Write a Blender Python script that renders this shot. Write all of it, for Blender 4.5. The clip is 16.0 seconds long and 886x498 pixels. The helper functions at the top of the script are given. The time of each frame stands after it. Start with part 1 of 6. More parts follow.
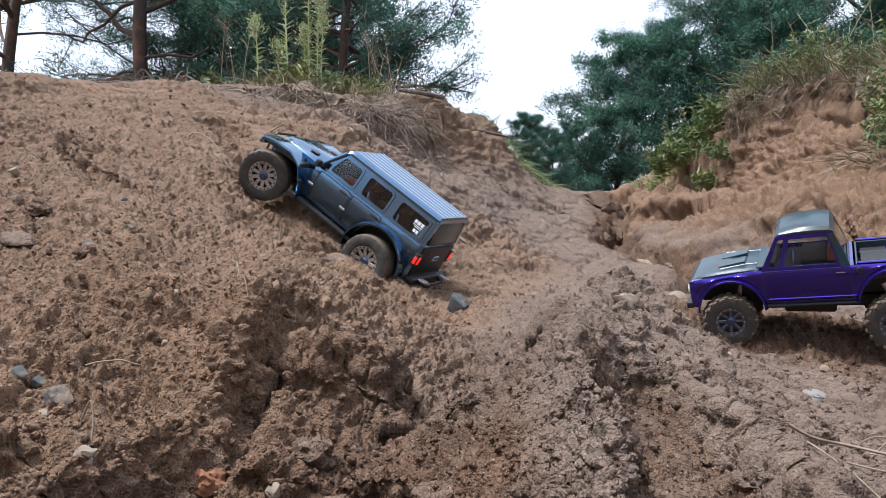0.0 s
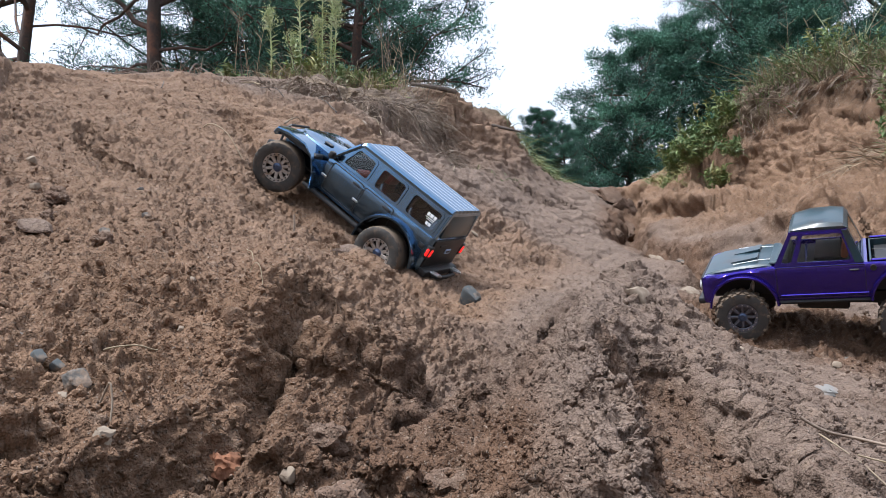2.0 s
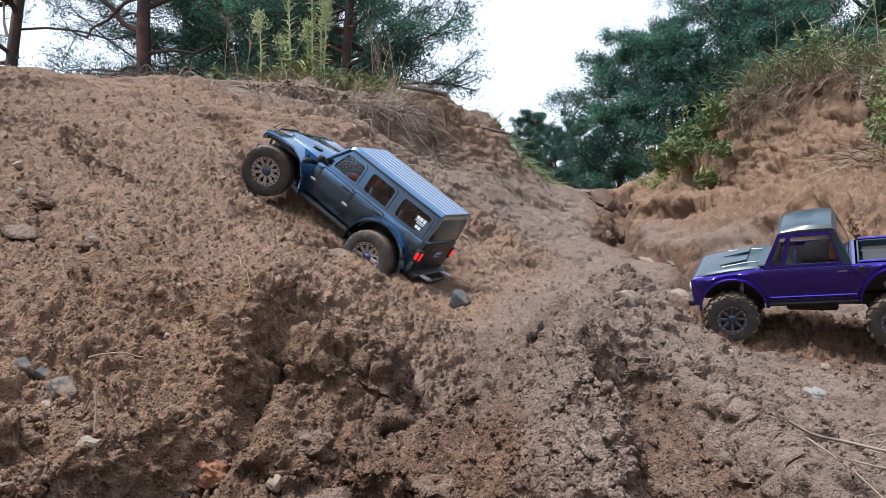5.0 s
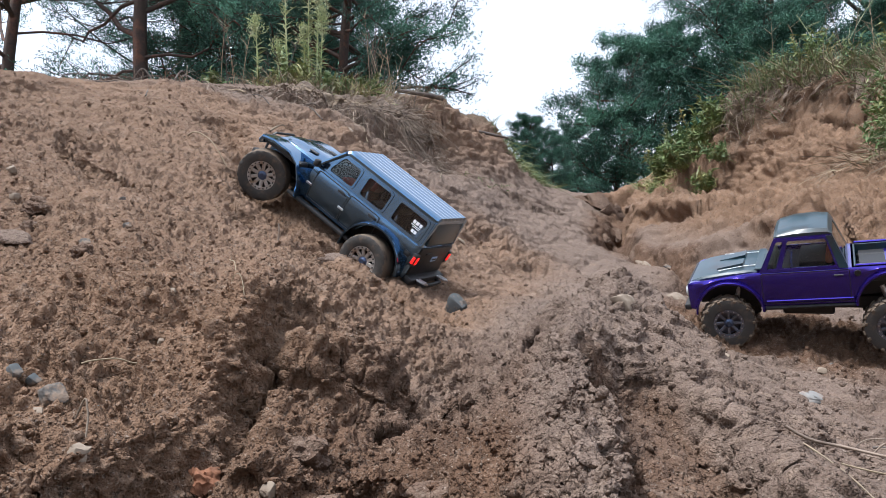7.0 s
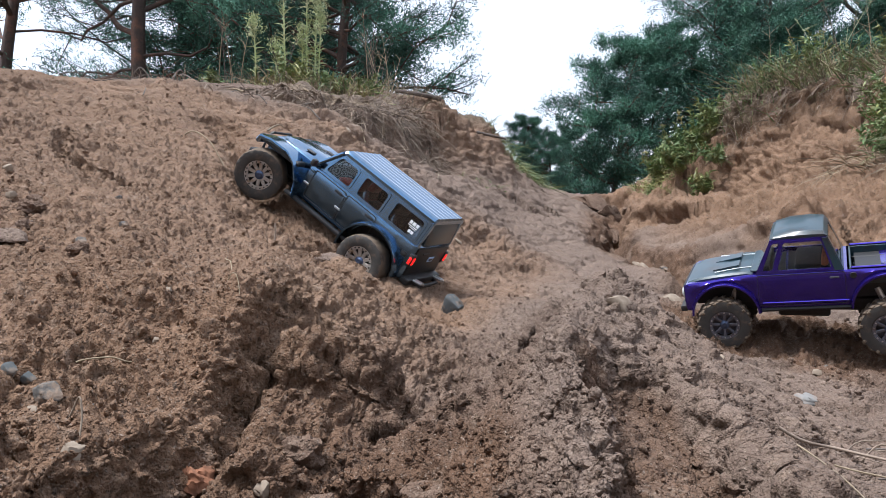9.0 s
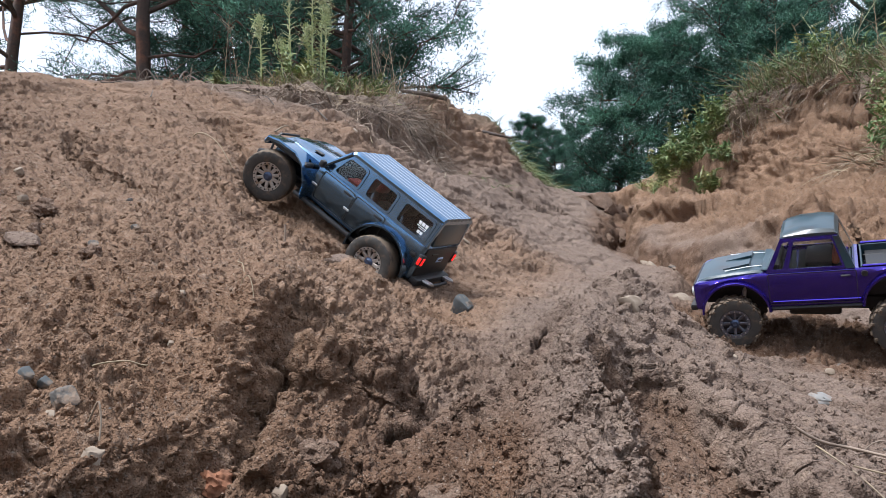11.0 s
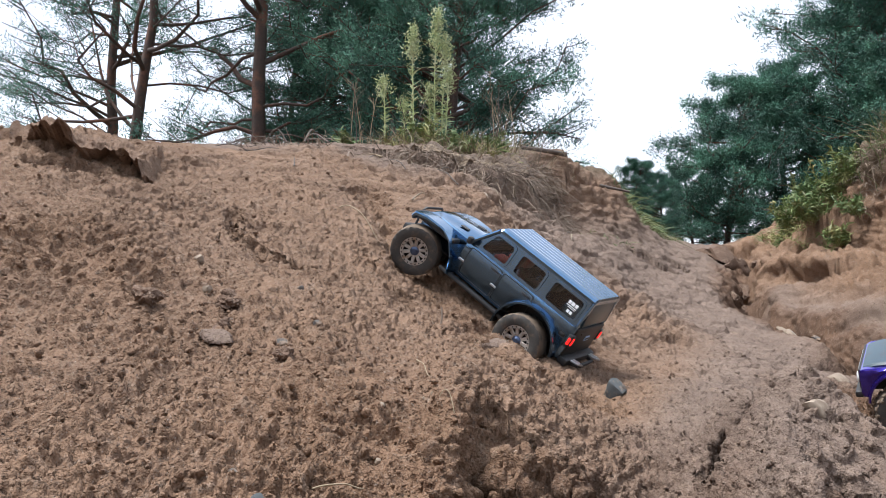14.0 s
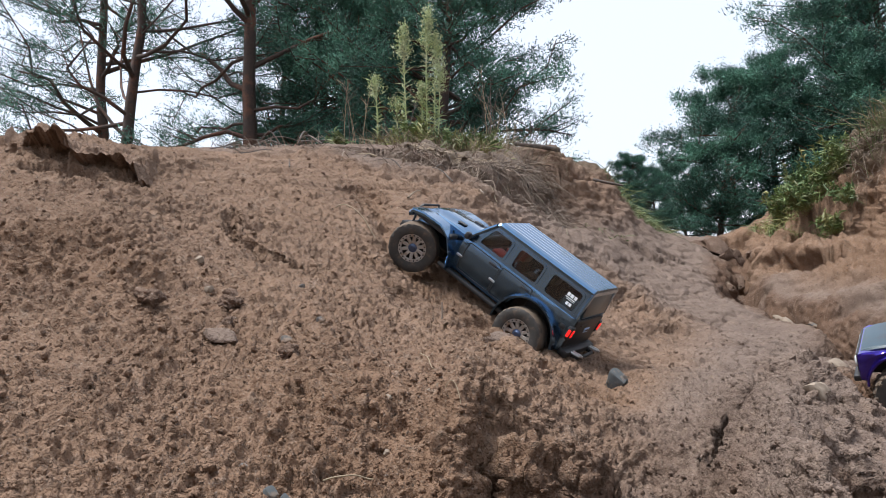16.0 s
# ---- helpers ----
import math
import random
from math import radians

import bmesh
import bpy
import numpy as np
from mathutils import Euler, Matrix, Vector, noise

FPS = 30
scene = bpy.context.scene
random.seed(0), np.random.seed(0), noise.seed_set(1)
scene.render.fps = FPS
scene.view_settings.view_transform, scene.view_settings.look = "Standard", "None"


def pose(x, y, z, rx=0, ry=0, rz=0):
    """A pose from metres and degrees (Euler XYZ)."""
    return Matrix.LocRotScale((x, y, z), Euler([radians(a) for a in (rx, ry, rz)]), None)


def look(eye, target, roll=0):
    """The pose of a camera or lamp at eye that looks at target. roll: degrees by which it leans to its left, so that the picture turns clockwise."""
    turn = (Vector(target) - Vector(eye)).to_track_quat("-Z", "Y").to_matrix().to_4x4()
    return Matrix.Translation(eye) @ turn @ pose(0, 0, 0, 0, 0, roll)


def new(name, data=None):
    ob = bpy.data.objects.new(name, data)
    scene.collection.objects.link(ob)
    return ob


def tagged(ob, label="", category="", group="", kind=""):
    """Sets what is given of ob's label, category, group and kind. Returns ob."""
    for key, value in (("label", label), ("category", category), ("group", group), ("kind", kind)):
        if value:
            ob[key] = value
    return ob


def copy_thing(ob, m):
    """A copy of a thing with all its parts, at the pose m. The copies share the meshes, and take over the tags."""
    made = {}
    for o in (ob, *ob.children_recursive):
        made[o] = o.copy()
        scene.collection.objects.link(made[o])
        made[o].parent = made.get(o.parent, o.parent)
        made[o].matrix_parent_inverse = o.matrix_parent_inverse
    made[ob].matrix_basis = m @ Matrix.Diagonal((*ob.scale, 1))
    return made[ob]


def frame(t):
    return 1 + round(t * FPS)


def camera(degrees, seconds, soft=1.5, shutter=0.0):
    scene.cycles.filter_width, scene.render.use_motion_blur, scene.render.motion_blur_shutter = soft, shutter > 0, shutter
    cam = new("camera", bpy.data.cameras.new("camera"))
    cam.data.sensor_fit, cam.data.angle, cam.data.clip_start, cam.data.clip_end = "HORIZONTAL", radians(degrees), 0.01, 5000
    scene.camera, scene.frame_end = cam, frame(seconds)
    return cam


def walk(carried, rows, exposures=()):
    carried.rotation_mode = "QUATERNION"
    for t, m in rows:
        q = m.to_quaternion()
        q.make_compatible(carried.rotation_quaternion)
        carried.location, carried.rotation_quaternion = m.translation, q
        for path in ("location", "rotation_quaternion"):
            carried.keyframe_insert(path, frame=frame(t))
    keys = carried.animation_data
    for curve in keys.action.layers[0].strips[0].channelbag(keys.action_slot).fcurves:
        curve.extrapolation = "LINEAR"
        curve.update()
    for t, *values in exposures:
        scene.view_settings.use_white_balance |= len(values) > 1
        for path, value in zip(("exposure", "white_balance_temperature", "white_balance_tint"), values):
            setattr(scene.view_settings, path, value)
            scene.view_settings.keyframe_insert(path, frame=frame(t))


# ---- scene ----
cam = camera(58.0, 16.0, soft=0.55, shutter=0.5)
# seconds, place in metres, turn in degrees
PATH = [
    (0.0, -0.0000, -0.0000, 0.3000, 90.00, 0.00, -0.00),
    (0.5, 0.0005, -0.0036, 0.2985, 89.90, -0.16, -0.03),
    (1.0, 0.0005, -0.0057, 0.2979, 89.78, -0.26, 0.02),
    (1.5, -0.0011, -0.0056, 0.2953, 89.63, -0.59, 0.48),
    (2.0, -0.0038, -0.0048, 0.2942, 89.67, -0.58, 0.75),
    (2.5, -0.0056, -0.0049, 0.2957, 89.78, -0.41, 0.86),
    (3.0, -0.0063, -0.0052, 0.2949, 89.79, -0.35, 0.72),
    (3.5, -0.0045, -0.0002, 0.2992, 90.01, -0.25, 0.44),
    (4.0, -0.0024, -0.0030, 0.2975, 89.81, -0.37, 0.31),
    (6.5, 0.0027, -0.0003, 0.2975, 89.98, -0.22, -0.00),
    (7.0, 0.0028, 0.0006, 0.2986, 90.08, -0.26, -0.03),
    (7.5, 0.0029, -0.0024, 0.2979, 90.06, -0.39, -0.06),
    (8.0, 0.0039, -0.0016, 0.2992, 90.16, -0.52, -0.11),
    (8.5, 0.0055, -0.0011, 0.2985, 90.14, -0.58, -0.22),
    (11.0, -0.0052, 0.0011, 0.3010, 90.05, -0.20, 0.12),
    (11.5, -0.0121, -0.0072, 0.3090, 90.18, -0.77, 0.45),
    (12.0, -0.0360, -0.0087, 0.3254, 90.51, -1.09, 1.75),
    (12.5, -0.0900, -0.0027, 0.3616, 91.54, -0.13, 3.93),
    (13.0, -0.1226, -0.0144, 0.3795, 92.22, 0.13, 5.63),
    (13.5, -0.1359, -0.0094, 0.3900, 92.63, -0.06, 6.45),
    (14.0, -0.1269, -0.0049, 0.3895, 92.53, -1.01, 6.62),
    (14.5, -0.1329, -0.0051, 0.3905, 92.57, -0.34, 6.63),
    (15.0, -0.1312, -0.0031, 0.3888, 92.80, 0.19, 6.59),
    (15.5, -0.1387, -0.0103, 0.3858, 92.78, 0.63, 6.66),
    (16.0, -0.1356, -0.0129, 0.3800, 92.54, 0.50, 6.24),
]
walk(cam, [(t, pose(x, y, z, rx, ry, rz)) for t, x, y, z, rx, ry, rz in PATH], [(0.0, 0.28, 5850, 10), (11.5, 0.28, 5850, 10), (12.5, 0.38, 5950, 10), (14.0, 0.38, 6000, 10), (16.0, 0.12, 6000, 10)])

# ---- sky and light ----
world = bpy.data.worlds.new("world")
scene.world = world
world.use_nodes = True
wn, wl = world.node_tree.nodes, world.node_tree.links
wn.clear()
sky = wn.new("ShaderNodeTexSky")
sky.sky_type = "NISHITA"
sky.sun_disc = False
sky.sun_elevation = radians(67)
sky.sun_rotation = radians(265)
sky.air_density = 1.2
sky.dust_density = 4.0
veil = wn.new("ShaderNodeMixRGB")          # thin high cloud over the blue
veil.inputs["Fac"].default_value = 0.62
veil.inputs["Color2"].default_value = (10.4, 10.7, 11.3, 1)
bg = wn.new("ShaderNodeBackground")
bg.inputs["Strength"].default_value = 0.125
wout = wn.new("ShaderNodeOutputWorld")
wl.new(sky.outputs[0], veil.inputs["Color1"])
wl.new(veil.outputs[0], bg.inputs["Color"])
wl.new(bg.outputs[0], wout.inputs["Surface"])

sun_data = bpy.data.lights.new("sun", "SUN")
sun_data.energy = 5.0
sun_data.angle = radians(20)
sun_data.color = (1.0, 0.95, 0.88)
sun = new("sun", sun_data)
sun.matrix_world = look((-1.75, -0.15, 4.2), (0, 0, 0))


# ---- materials ----
def material(name, colour, rough=0.8, metal=0.0, spots=(), bump=(), coat=0.0, vary=0.0, spec=0.5):
    """A surface: spots are (scale, colour, low, high) noise patches over the colour, bump is (scale, strength, metres) layers."""
    m = bpy.data.materials.new(name)
    m.use_nodes = True
    n, l = m.node_tree.nodes, m.node_tree.links
    b = n["Principled BSDF"]
    b.inputs["Roughness"].default_value = rough
    b.inputs["Metallic"].default_value = metal
    b.inputs["Coat Weight"].default_value = coat
    b.inputs["Specular IOR Level"].default_value = spec
    rgb = n.new("ShaderNodeRGB")
    rgb.outputs[0].default_value = (*colour, 1)
    out = rgb.outputs[0]
    co = n.new("ShaderNodeTexCoord").outputs["Object"]
    for scale, c2, low, high in spots:
        tex = n.new("ShaderNodeTexNoise")
        tex.inputs["Scale"].default_value = scale
        tex.inputs["Detail"].default_value = 5
        tex.inputs["Roughness"].default_value = 0.65
        l.new(co, tex.inputs["Vector"])
        ramp = n.new("ShaderNodeMapRange")
        ramp.interpolation_type = "SMOOTHSTEP"
        ramp.inputs["From Min"].default_value = low
        ramp.inputs["From Max"].default_value = high
        l.new(tex.outputs["Fac"], ramp.inputs["Value"])
        mix = n.new("ShaderNodeMixRGB")
        mix.inputs["Color2"].default_value = (*c2, 1)
        l.new(ramp.outputs[0], mix.inputs["Fac"])
        l.new(out, mix.inputs["Color1"])
        out = mix.outputs[0]
    if vary:
        info = n.new("ShaderNodeNewGeometry")
        vr = n.new("ShaderNodeMapRange")
        vr.inputs["To Min"].default_value = 1 - vary
        vr.inputs["To Max"].default_value = 1 + vary
        l.new(info.outputs["Random Per Island"], vr.inputs["Value"])
        hsv = n.new("ShaderNodeHueSaturation")
        l.new(vr.outputs[0], hsv.inputs["Value"])
        l.new(out, hsv.inputs["Color"])
        out = hsv.outputs[0]
    l.new(out, b.inputs["Base Color"])
    last = None
    for scale, strength, dist in bump:
        tex = n.new("ShaderNodeTexNoise")
        tex.inputs["Scale"].default_value = scale
        tex.inputs["Detail"].default_value = 4
        l.new(co, tex.inputs["Vector"])
        bp = n.new("ShaderNodeBump")
        bp.inputs["Strength"].default_value = strength
        bp.inputs["Distance"].default_value = dist
        l.new(tex.outputs["Fac"], bp.inputs["Height"])
        if last is not None:
            l.new(last, bp.inputs["Normal"])
        last = bp.outputs[0]
    if last is not None:
        l.new(last, b.inputs["Normal"])
    return m


def sand_material():
    """Moist and dry sand, mixed by the sheet's 'loose' and 'ochre' attributes and by noise; 'loose' also carries
    painted shade.
    """
    m = bpy.data.materials.new("sand")
    m.use_nodes = True
    n, l = m.node_tree.nodes, m.node_tree.links
    b = n["Principled BSDF"]
    b.inputs["Roughness"].default_value = 0.92
    b.inputs["Specular IOR Level"].default_value = 0.2
    co = n.new("ShaderNodeTexCoord").outputs["Object"]

    def noise(scale, low, high, detail=5):
        tex = n.new("ShaderNodeTexNoise")
        tex.inputs["Scale"].default_value = scale
        tex.inputs["Detail"].default_value = detail
        tex.inputs["Roughness"].default_value = 0.65
        l.new(co, tex.inputs["Vector"])
        mr = n.new("ShaderNodeMapRange")
        mr.inputs["From Min"].default_value = low
        mr.inputs["From Max"].default_value = high
        l.new(tex.outputs["Fac"], mr.inputs["Value"])
        return mr.outputs[0], tex.outputs["Fac"]

    def mix(fac, c1, c2, kind="MIX"):
        mx = n.new("ShaderNodeMixRGB")
        mx.blend_type = kind
        for key, v in (("Fac", fac), ("Color1", c1), ("Color2", c2)):
            if isinstance(v, tuple):
                mx.inputs[key].default_value = (*v, 1)
            elif isinstance(v, float):
                mx.inputs[key].default_value = v
            else:
                l.new(v, mx.inputs[key])
        return mx.outputs[0]

    def attribute(name):
        at = n.new("ShaderNodeAttribute")
        at.attribute_name = name
        return at.outputs["Fac"]

    dry = mix(noise(7, 0.35, 0.65)[0], (0.218, 0.162, 0.129), (0.16, 0.117, 0.093))
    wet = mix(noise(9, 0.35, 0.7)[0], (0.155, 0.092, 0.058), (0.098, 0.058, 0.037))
    ochre = mix(noise(5, 0.35, 0.7)[0], (0.265, 0.166, 0.105), (0.188, 0.116, 0.074))
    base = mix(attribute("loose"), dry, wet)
    base = mix(attribute("ochre"), base, ochre)
    base = mix(attribute("turf"), base, (0.10, 0.075, 0.05))
    base = mix(noise(38, 0.56, 0.78)[0], base, (0.29, 0.214, 0.16))
    base = mix(noise(130, 0.58, 0.72, 2)[0], base, (0.10, 0.068, 0.049))
    base = mix(noise(300, 0.6, 0.74, 2)[0], base, (0.29, 0.23, 0.185))
    l.new(base, b.inputs["Base Color"])
    last = None
    for kind, scale, dist in (("N", 55, 0.006), ("V", 190, 0.003), ("N", 300, 0.0025), ("V", 430, 0.002), ("N", 900, 0.0012)):
        tex = n.new("ShaderNodeTexVoronoi" if kind == "V" else "ShaderNodeTexNoise")
        tex.inputs["Scale"].default_value = scale
        if kind == "N":
            tex.inputs["Detail"].default_value = 4
        shift = n.new("ShaderNodeVectorMath")
        shift.operation = "ADD"
        wob = n.new("ShaderNodeTexNoise")
        wob.inputs["Scale"].default_value = scale * 0.8
        l.new(co, wob.inputs["Vector"])
        shrink = n.new("ShaderNodeVectorMath")
        shrink.operation = "SCALE"
        shrink.inputs["Scale"].default_value = 0.4 / scale
        l.new(wob.outputs["Color"], shrink.inputs[0])
        l.new(co, shift.inputs[0])
        l.new(shrink.outputs[0], shift.inputs[1])
        l.new(shift.outputs[0], tex.inputs["Vector"])
        bp = n.new("ShaderNodeBump")
        bp.invert = kind == "V"
        bp.inputs["Strength"].default_value = 0.9
        bp.inputs["Distance"].default_value = dist
        l.new(tex.outputs["Distance" if kind == "V" else "Fac"], bp.inputs["Height"])
        if last is not None:
            l.new(last, bp.inputs["Normal"])
        last = bp.outputs[0]
    l.new(last, b.inputs["Normal"])
    return m


SAND = sand_material()
# ---- mesh helpers ----
def mesh_of(name, verts, faces, mats, smooth=False):
    """A mesh from arrays: verts (n, 3), faces (m, 3) or (m, 4)."""
    me = bpy.data.meshes.new(name)
    verts = np.asarray(verts, np.float32)
    faces = np.asarray(faces, np.int32)
    k = faces.shape[1]
    me.vertices.add(len(verts))
    me.vertices.foreach_set("co", verts.ravel())
    me.loops.add(len(faces) * k)
    me.loops.foreach_set("vertex_index", faces.ravel())
    me.polygons.add(len(faces))
    me.polygons.foreach_set("loop_start", np.arange(0, len(faces) * k, k, dtype=np.int32))
    if smooth:
        me.polygons.foreach_set("use_smooth", np.ones(len(faces), bool))
    me.update(calc_edges=True)
    for m in mats if isinstance(mats, (list, tuple)) else [mats]:
        me.materials.append(m)
    return me


def hashed(ix, iy, iz, seed):
    h = (ix * 374761393 + iy * 668265263 + iz * 2147483647 + seed * 1274126177) & 0xFFFFFFFF
    h = ((h ^ (h >> 13)) * 1274126177) & 0xFFFFFFFF
    h = ((h ^ (h >> 16)) * 2246822519) & 0xFFFFFFFF
    return ((h ^ (h >> 15)) & 0xFFFFFF) / float(0x1000000)


def vnoise(p, scale, seed=0):
    """Smooth noise of -1 to 1 at the points p (n, 3)."""
    q = p * scale
    i = np.floor(q).astype(np.int64)
    f = q - i
    f = f * f * f * (f * (f * 6 - 15) + 10)
    out = 0
    for dx in (0, 1):
        wx = f[:, 0] if dx else 1 - f[:, 0]
        for dy in (0, 1):
            wy = f[:, 1] if dy else 1 - f[:, 1]
            for dz in (0, 1):
                wz = f[:, 2] if dz else 1 - f[:, 2]
                out = out + wx * wy * wz * hashed(i[:, 0] + dx, i[:, 1] + dy, i[:, 2] + dz, seed)
    return out * 2 - 1


def fbm(p, scale, octaves=4, seed=0, gain=0.5):
    total, amp = 0, 1.0
    for o in range(octaves):
        total = total + amp * vnoise(p, scale * 2.03 ** o, seed + 17 * o)
        amp *= gain
    return total


def clods(p, size, seed=0, fill=0.75):
    """Rounded lumps about size across, packed at random: height 0 to 1 at the points p (n, 3)."""
    q = p / size
    i = np.floor(q).astype(np.int64)
    f = q - i
    best = np.zeros(len(p))
    for dx in (-1, 0, 1):
        for dy in (-1, 0, 1):
            for dz in (-1, 0, 1):
                h = (((i[:, 0] + dx) * 374761393 + (i[:, 1] + dy) * 668265263 + (i[:, 2] + dz) * 1442695041 + seed * 1274126177) & 0xFFFFFFFF)
                h = ((h ^ (h >> 13)) * 1274126177) & 0xFFFFFFFF
                h = ((h ^ (h >> 16)) * 2246822519) & 0xFFFFFFFF
                h ^= h >> 15
                u0, u1, u2, u3 = (h & 255) / 256, ((h >> 8) & 255) / 256, ((h >> 16) & 255) / 256, ((h >> 24) & 255) / 256
                r = np.where(u3 < fill, 0.38 + 0.5 * u3 / fill, 1e-6)
                d2 = (f[:, 0] - dx - u0) ** 2 + (f[:, 1] - dy - u1) ** 2 + (f[:, 2] - dz - u2) ** 2
                best = np.maximum(best, r * r - d2)
    return np.sqrt(best)


def lumps(p, size, seed, fill, weight, base):
    """Clods of a size, weighted from place to place; left out where the weight is nothing."""
    out = np.zeros(len(p))
    k = np.where(weight > 1e-4)[0]
    if len(k):
        out[k] = weight[k] * (clods(p[k], size, seed, fill) - base)
    return out


def smooth_step(a, b, x):
    t = np.clip((x - a) / (b - a), 0, 1)
    return t * t * (3 - 2 * t)


# ---- the ground: cross-sections of the gully, from the camera's feet to the wood ----
SECTIONS = []


def section(y, *xz):
    SECTIONS.append((y, np.array(xz[0::2], float), np.array(xz[1::2], float)))


section(-60, -60, 0.2, 0, 0.05, 60, 0.2)
# unseen bank behind the camera, raised to cut sky light on facing slopes
section(-5, -6, 2.3, -2, 2.2, 0, 2.1, 2, 2.2, 6, 2.3)
section(-1.2, -6, 1.0, -1.5, 0.4, 0, 0.05, 1, 0.02, 2.2, 0.5, 6, 1.2)
section(0.1, -4, 0.6, -1.5, 0.27, -0.5, 0.11, 0, 0.075, 0.5, 0.06, 1.5, 0.06, 3, 0.3, 5, 0.9)
section(0.45, -4, 0.65, -1.5, 0.36, -0.6, 0.18, -0.3, 0.14, -0.12, 0.105, -0.03, 0.11, 0.04, 0.155, 0.095, 0.18, 0.12, 0.172, 0.16, 0.118, 0.3, 0.085, 0.8, 0.07, 1.5, 0.1, 3, 0.5, 5, 1.0)
section(0.7, -4, 0.7, -1.5, 0.42, -0.8, 0.27, -0.45, 0.19, -0.29, 0.148, -0.21, 0.125, -0.1, 0.095, 0.0, 0.085, 0.06, 0.13, 0.112, 0.18, 0.14, 0.172, 0.185, 0.118, 0.26, 0.112, 0.36, 0.085, 0.8, 0.075, 1.5, 0.1, 3, 0.6, 5, 1.1)
section(0.95, -4, 0.75, -1.8, 0.52, -0.95, 0.34, -0.5, 0.265, -0.33, 0.262, -0.21, 0.24, -0.17, 0.185, -0.07, 0.13, 0.02, 0.095, 0.09, 0.12, 0.165, 0.192, 0.2, 0.188, 0.28, 0.158, 0.36, 0.125, 0.46, 0.092, 0.8, 0.08, 1.5, 0.11, 3, 0.7, 5, 1.1)
section(1.3, -4, 0.8, -2, 0.68, -1.15, 0.54, -0.9, 0.5, -0.7, 0.41, -0.5, 0.365, -0.3, 0.30, -0.15, 0.24, -0.02, 0.16, 0.07, 0.132, 0.15, 0.165, 0.23, 0.218, 0.31, 0.208, 0.4, 0.165, 0.52, 0.105, 0.8, 0.085, 1.4, 0.15, 3, 0.8, 5, 1.15)
section(1.6, -4, 0.85, -2.2, 0.8, -1.1, 0.64, -0.77, 0.51, -0.58, 0.44, -0.36, 0.35, -0.2, 0.27, -0.1, 0.22, 0, 0.185, 0.1, 0.18, 0.25, 0.19, 0.35, 0.17, 0.5, 0.1, 0.9, 0.09, 1.3, 0.18, 1.7, 0.4, 3, 0.95, 5, 1.2)
section(2.0, -4, 0.9, -2.4, 0.84, -1.2, 0.75, -0.8, 0.64, -0.4, 0.5, -0.15, 0.4, 0, 0.3, 0.15, 0.22, 0.4, 0.2, 0.7, 0.17, 1.0, 0.17, 1.25, 0.25, 1.6, 0.45, 2.2, 0.85, 3, 1.1, 5, 1.25)
section(2.5, -4, 0.95, -2.6, 0.88, -1.4, 0.83, -0.8, 0.8, -0.36, 0.7, -0.1, 0.5, 0.1, 0.37, 0.3, 0.28, 0.55, 0.24, 0.75, 0.23, 0.9, 0.28, 1.1, 0.36, 1.5, 0.48, 1.9, 0.8, 2.3, 1.05, 3, 1.12, 5, 1.25)
section(3.1, -4, 0.98, -3, 0.95, -1.6, 0.93, -0.82, 0.93, -0.57, 0.92, -0.3, 0.86, -0.18, 0.8, 0, 0.66, 0.1, 0.59, 0.25, 0.45, 0.5, 0.35, 0.75, 0.27, 0.88, 0.27, 1.0, 0.34, 1.3, 0.45, 1.6, 0.65, 1.9, 1.02, 2.2, 1.1, 3.2, 1.15, 5, 1.3)
section(3.7, -4, 0.98, -3.2, 0.98, -1.4, 1.04, -0.8, 1.03, -0.3, 1.04, -0.02, 1.0, 0.12, 0.8, 0.25, 0.65, 0.41, 0.54, 0.65, 0.42, 0.8, 0.38, 0.95, 0.42, 1.2, 0.52, 1.5, 0.65, 1.72, 1.05, 2, 1.12, 3.5, 1.2, 5, 1.3)
section(4.3, -4, 1.02, -1.5, 1.1, -0.5, 1.06, 0, 1.04, 0.25, 0.98, 0.4, 0.75, 0.55, 0.62, 0.8, 0.55, 0.95, 0.54, 1.12, 0.58, 1.36, 0.68, 1.5, 0.86, 1.6, 1.13, 1.7, 1.18, 2.2, 1.22, 4, 1.3, 6, 1.3)
section(5.0, -4, 1.02, -1, 1.08, 0.2, 1.0, 0.45, 0.85, 0.6, 0.72, 0.85, 0.65, 1.1, 0.655, 1.32, 0.74, 1.5, 0.95, 1.66, 1.1, 2.4, 1.2, 4, 1.3, 6, 1.3)
section(6.5, -5, 1.0, -0.5, 1.0, 0.3, 0.85, 0.8, 0.68, 1.45, 0.7, 1.85, 0.95, 2.5, 1.1, 5, 1.2)
section(10, -8, 0.95, 0, 0.9, 1, 0.75, 3, 0.95, 8, 1.1)
section(60, -60, 0.9, 60, 0.9)


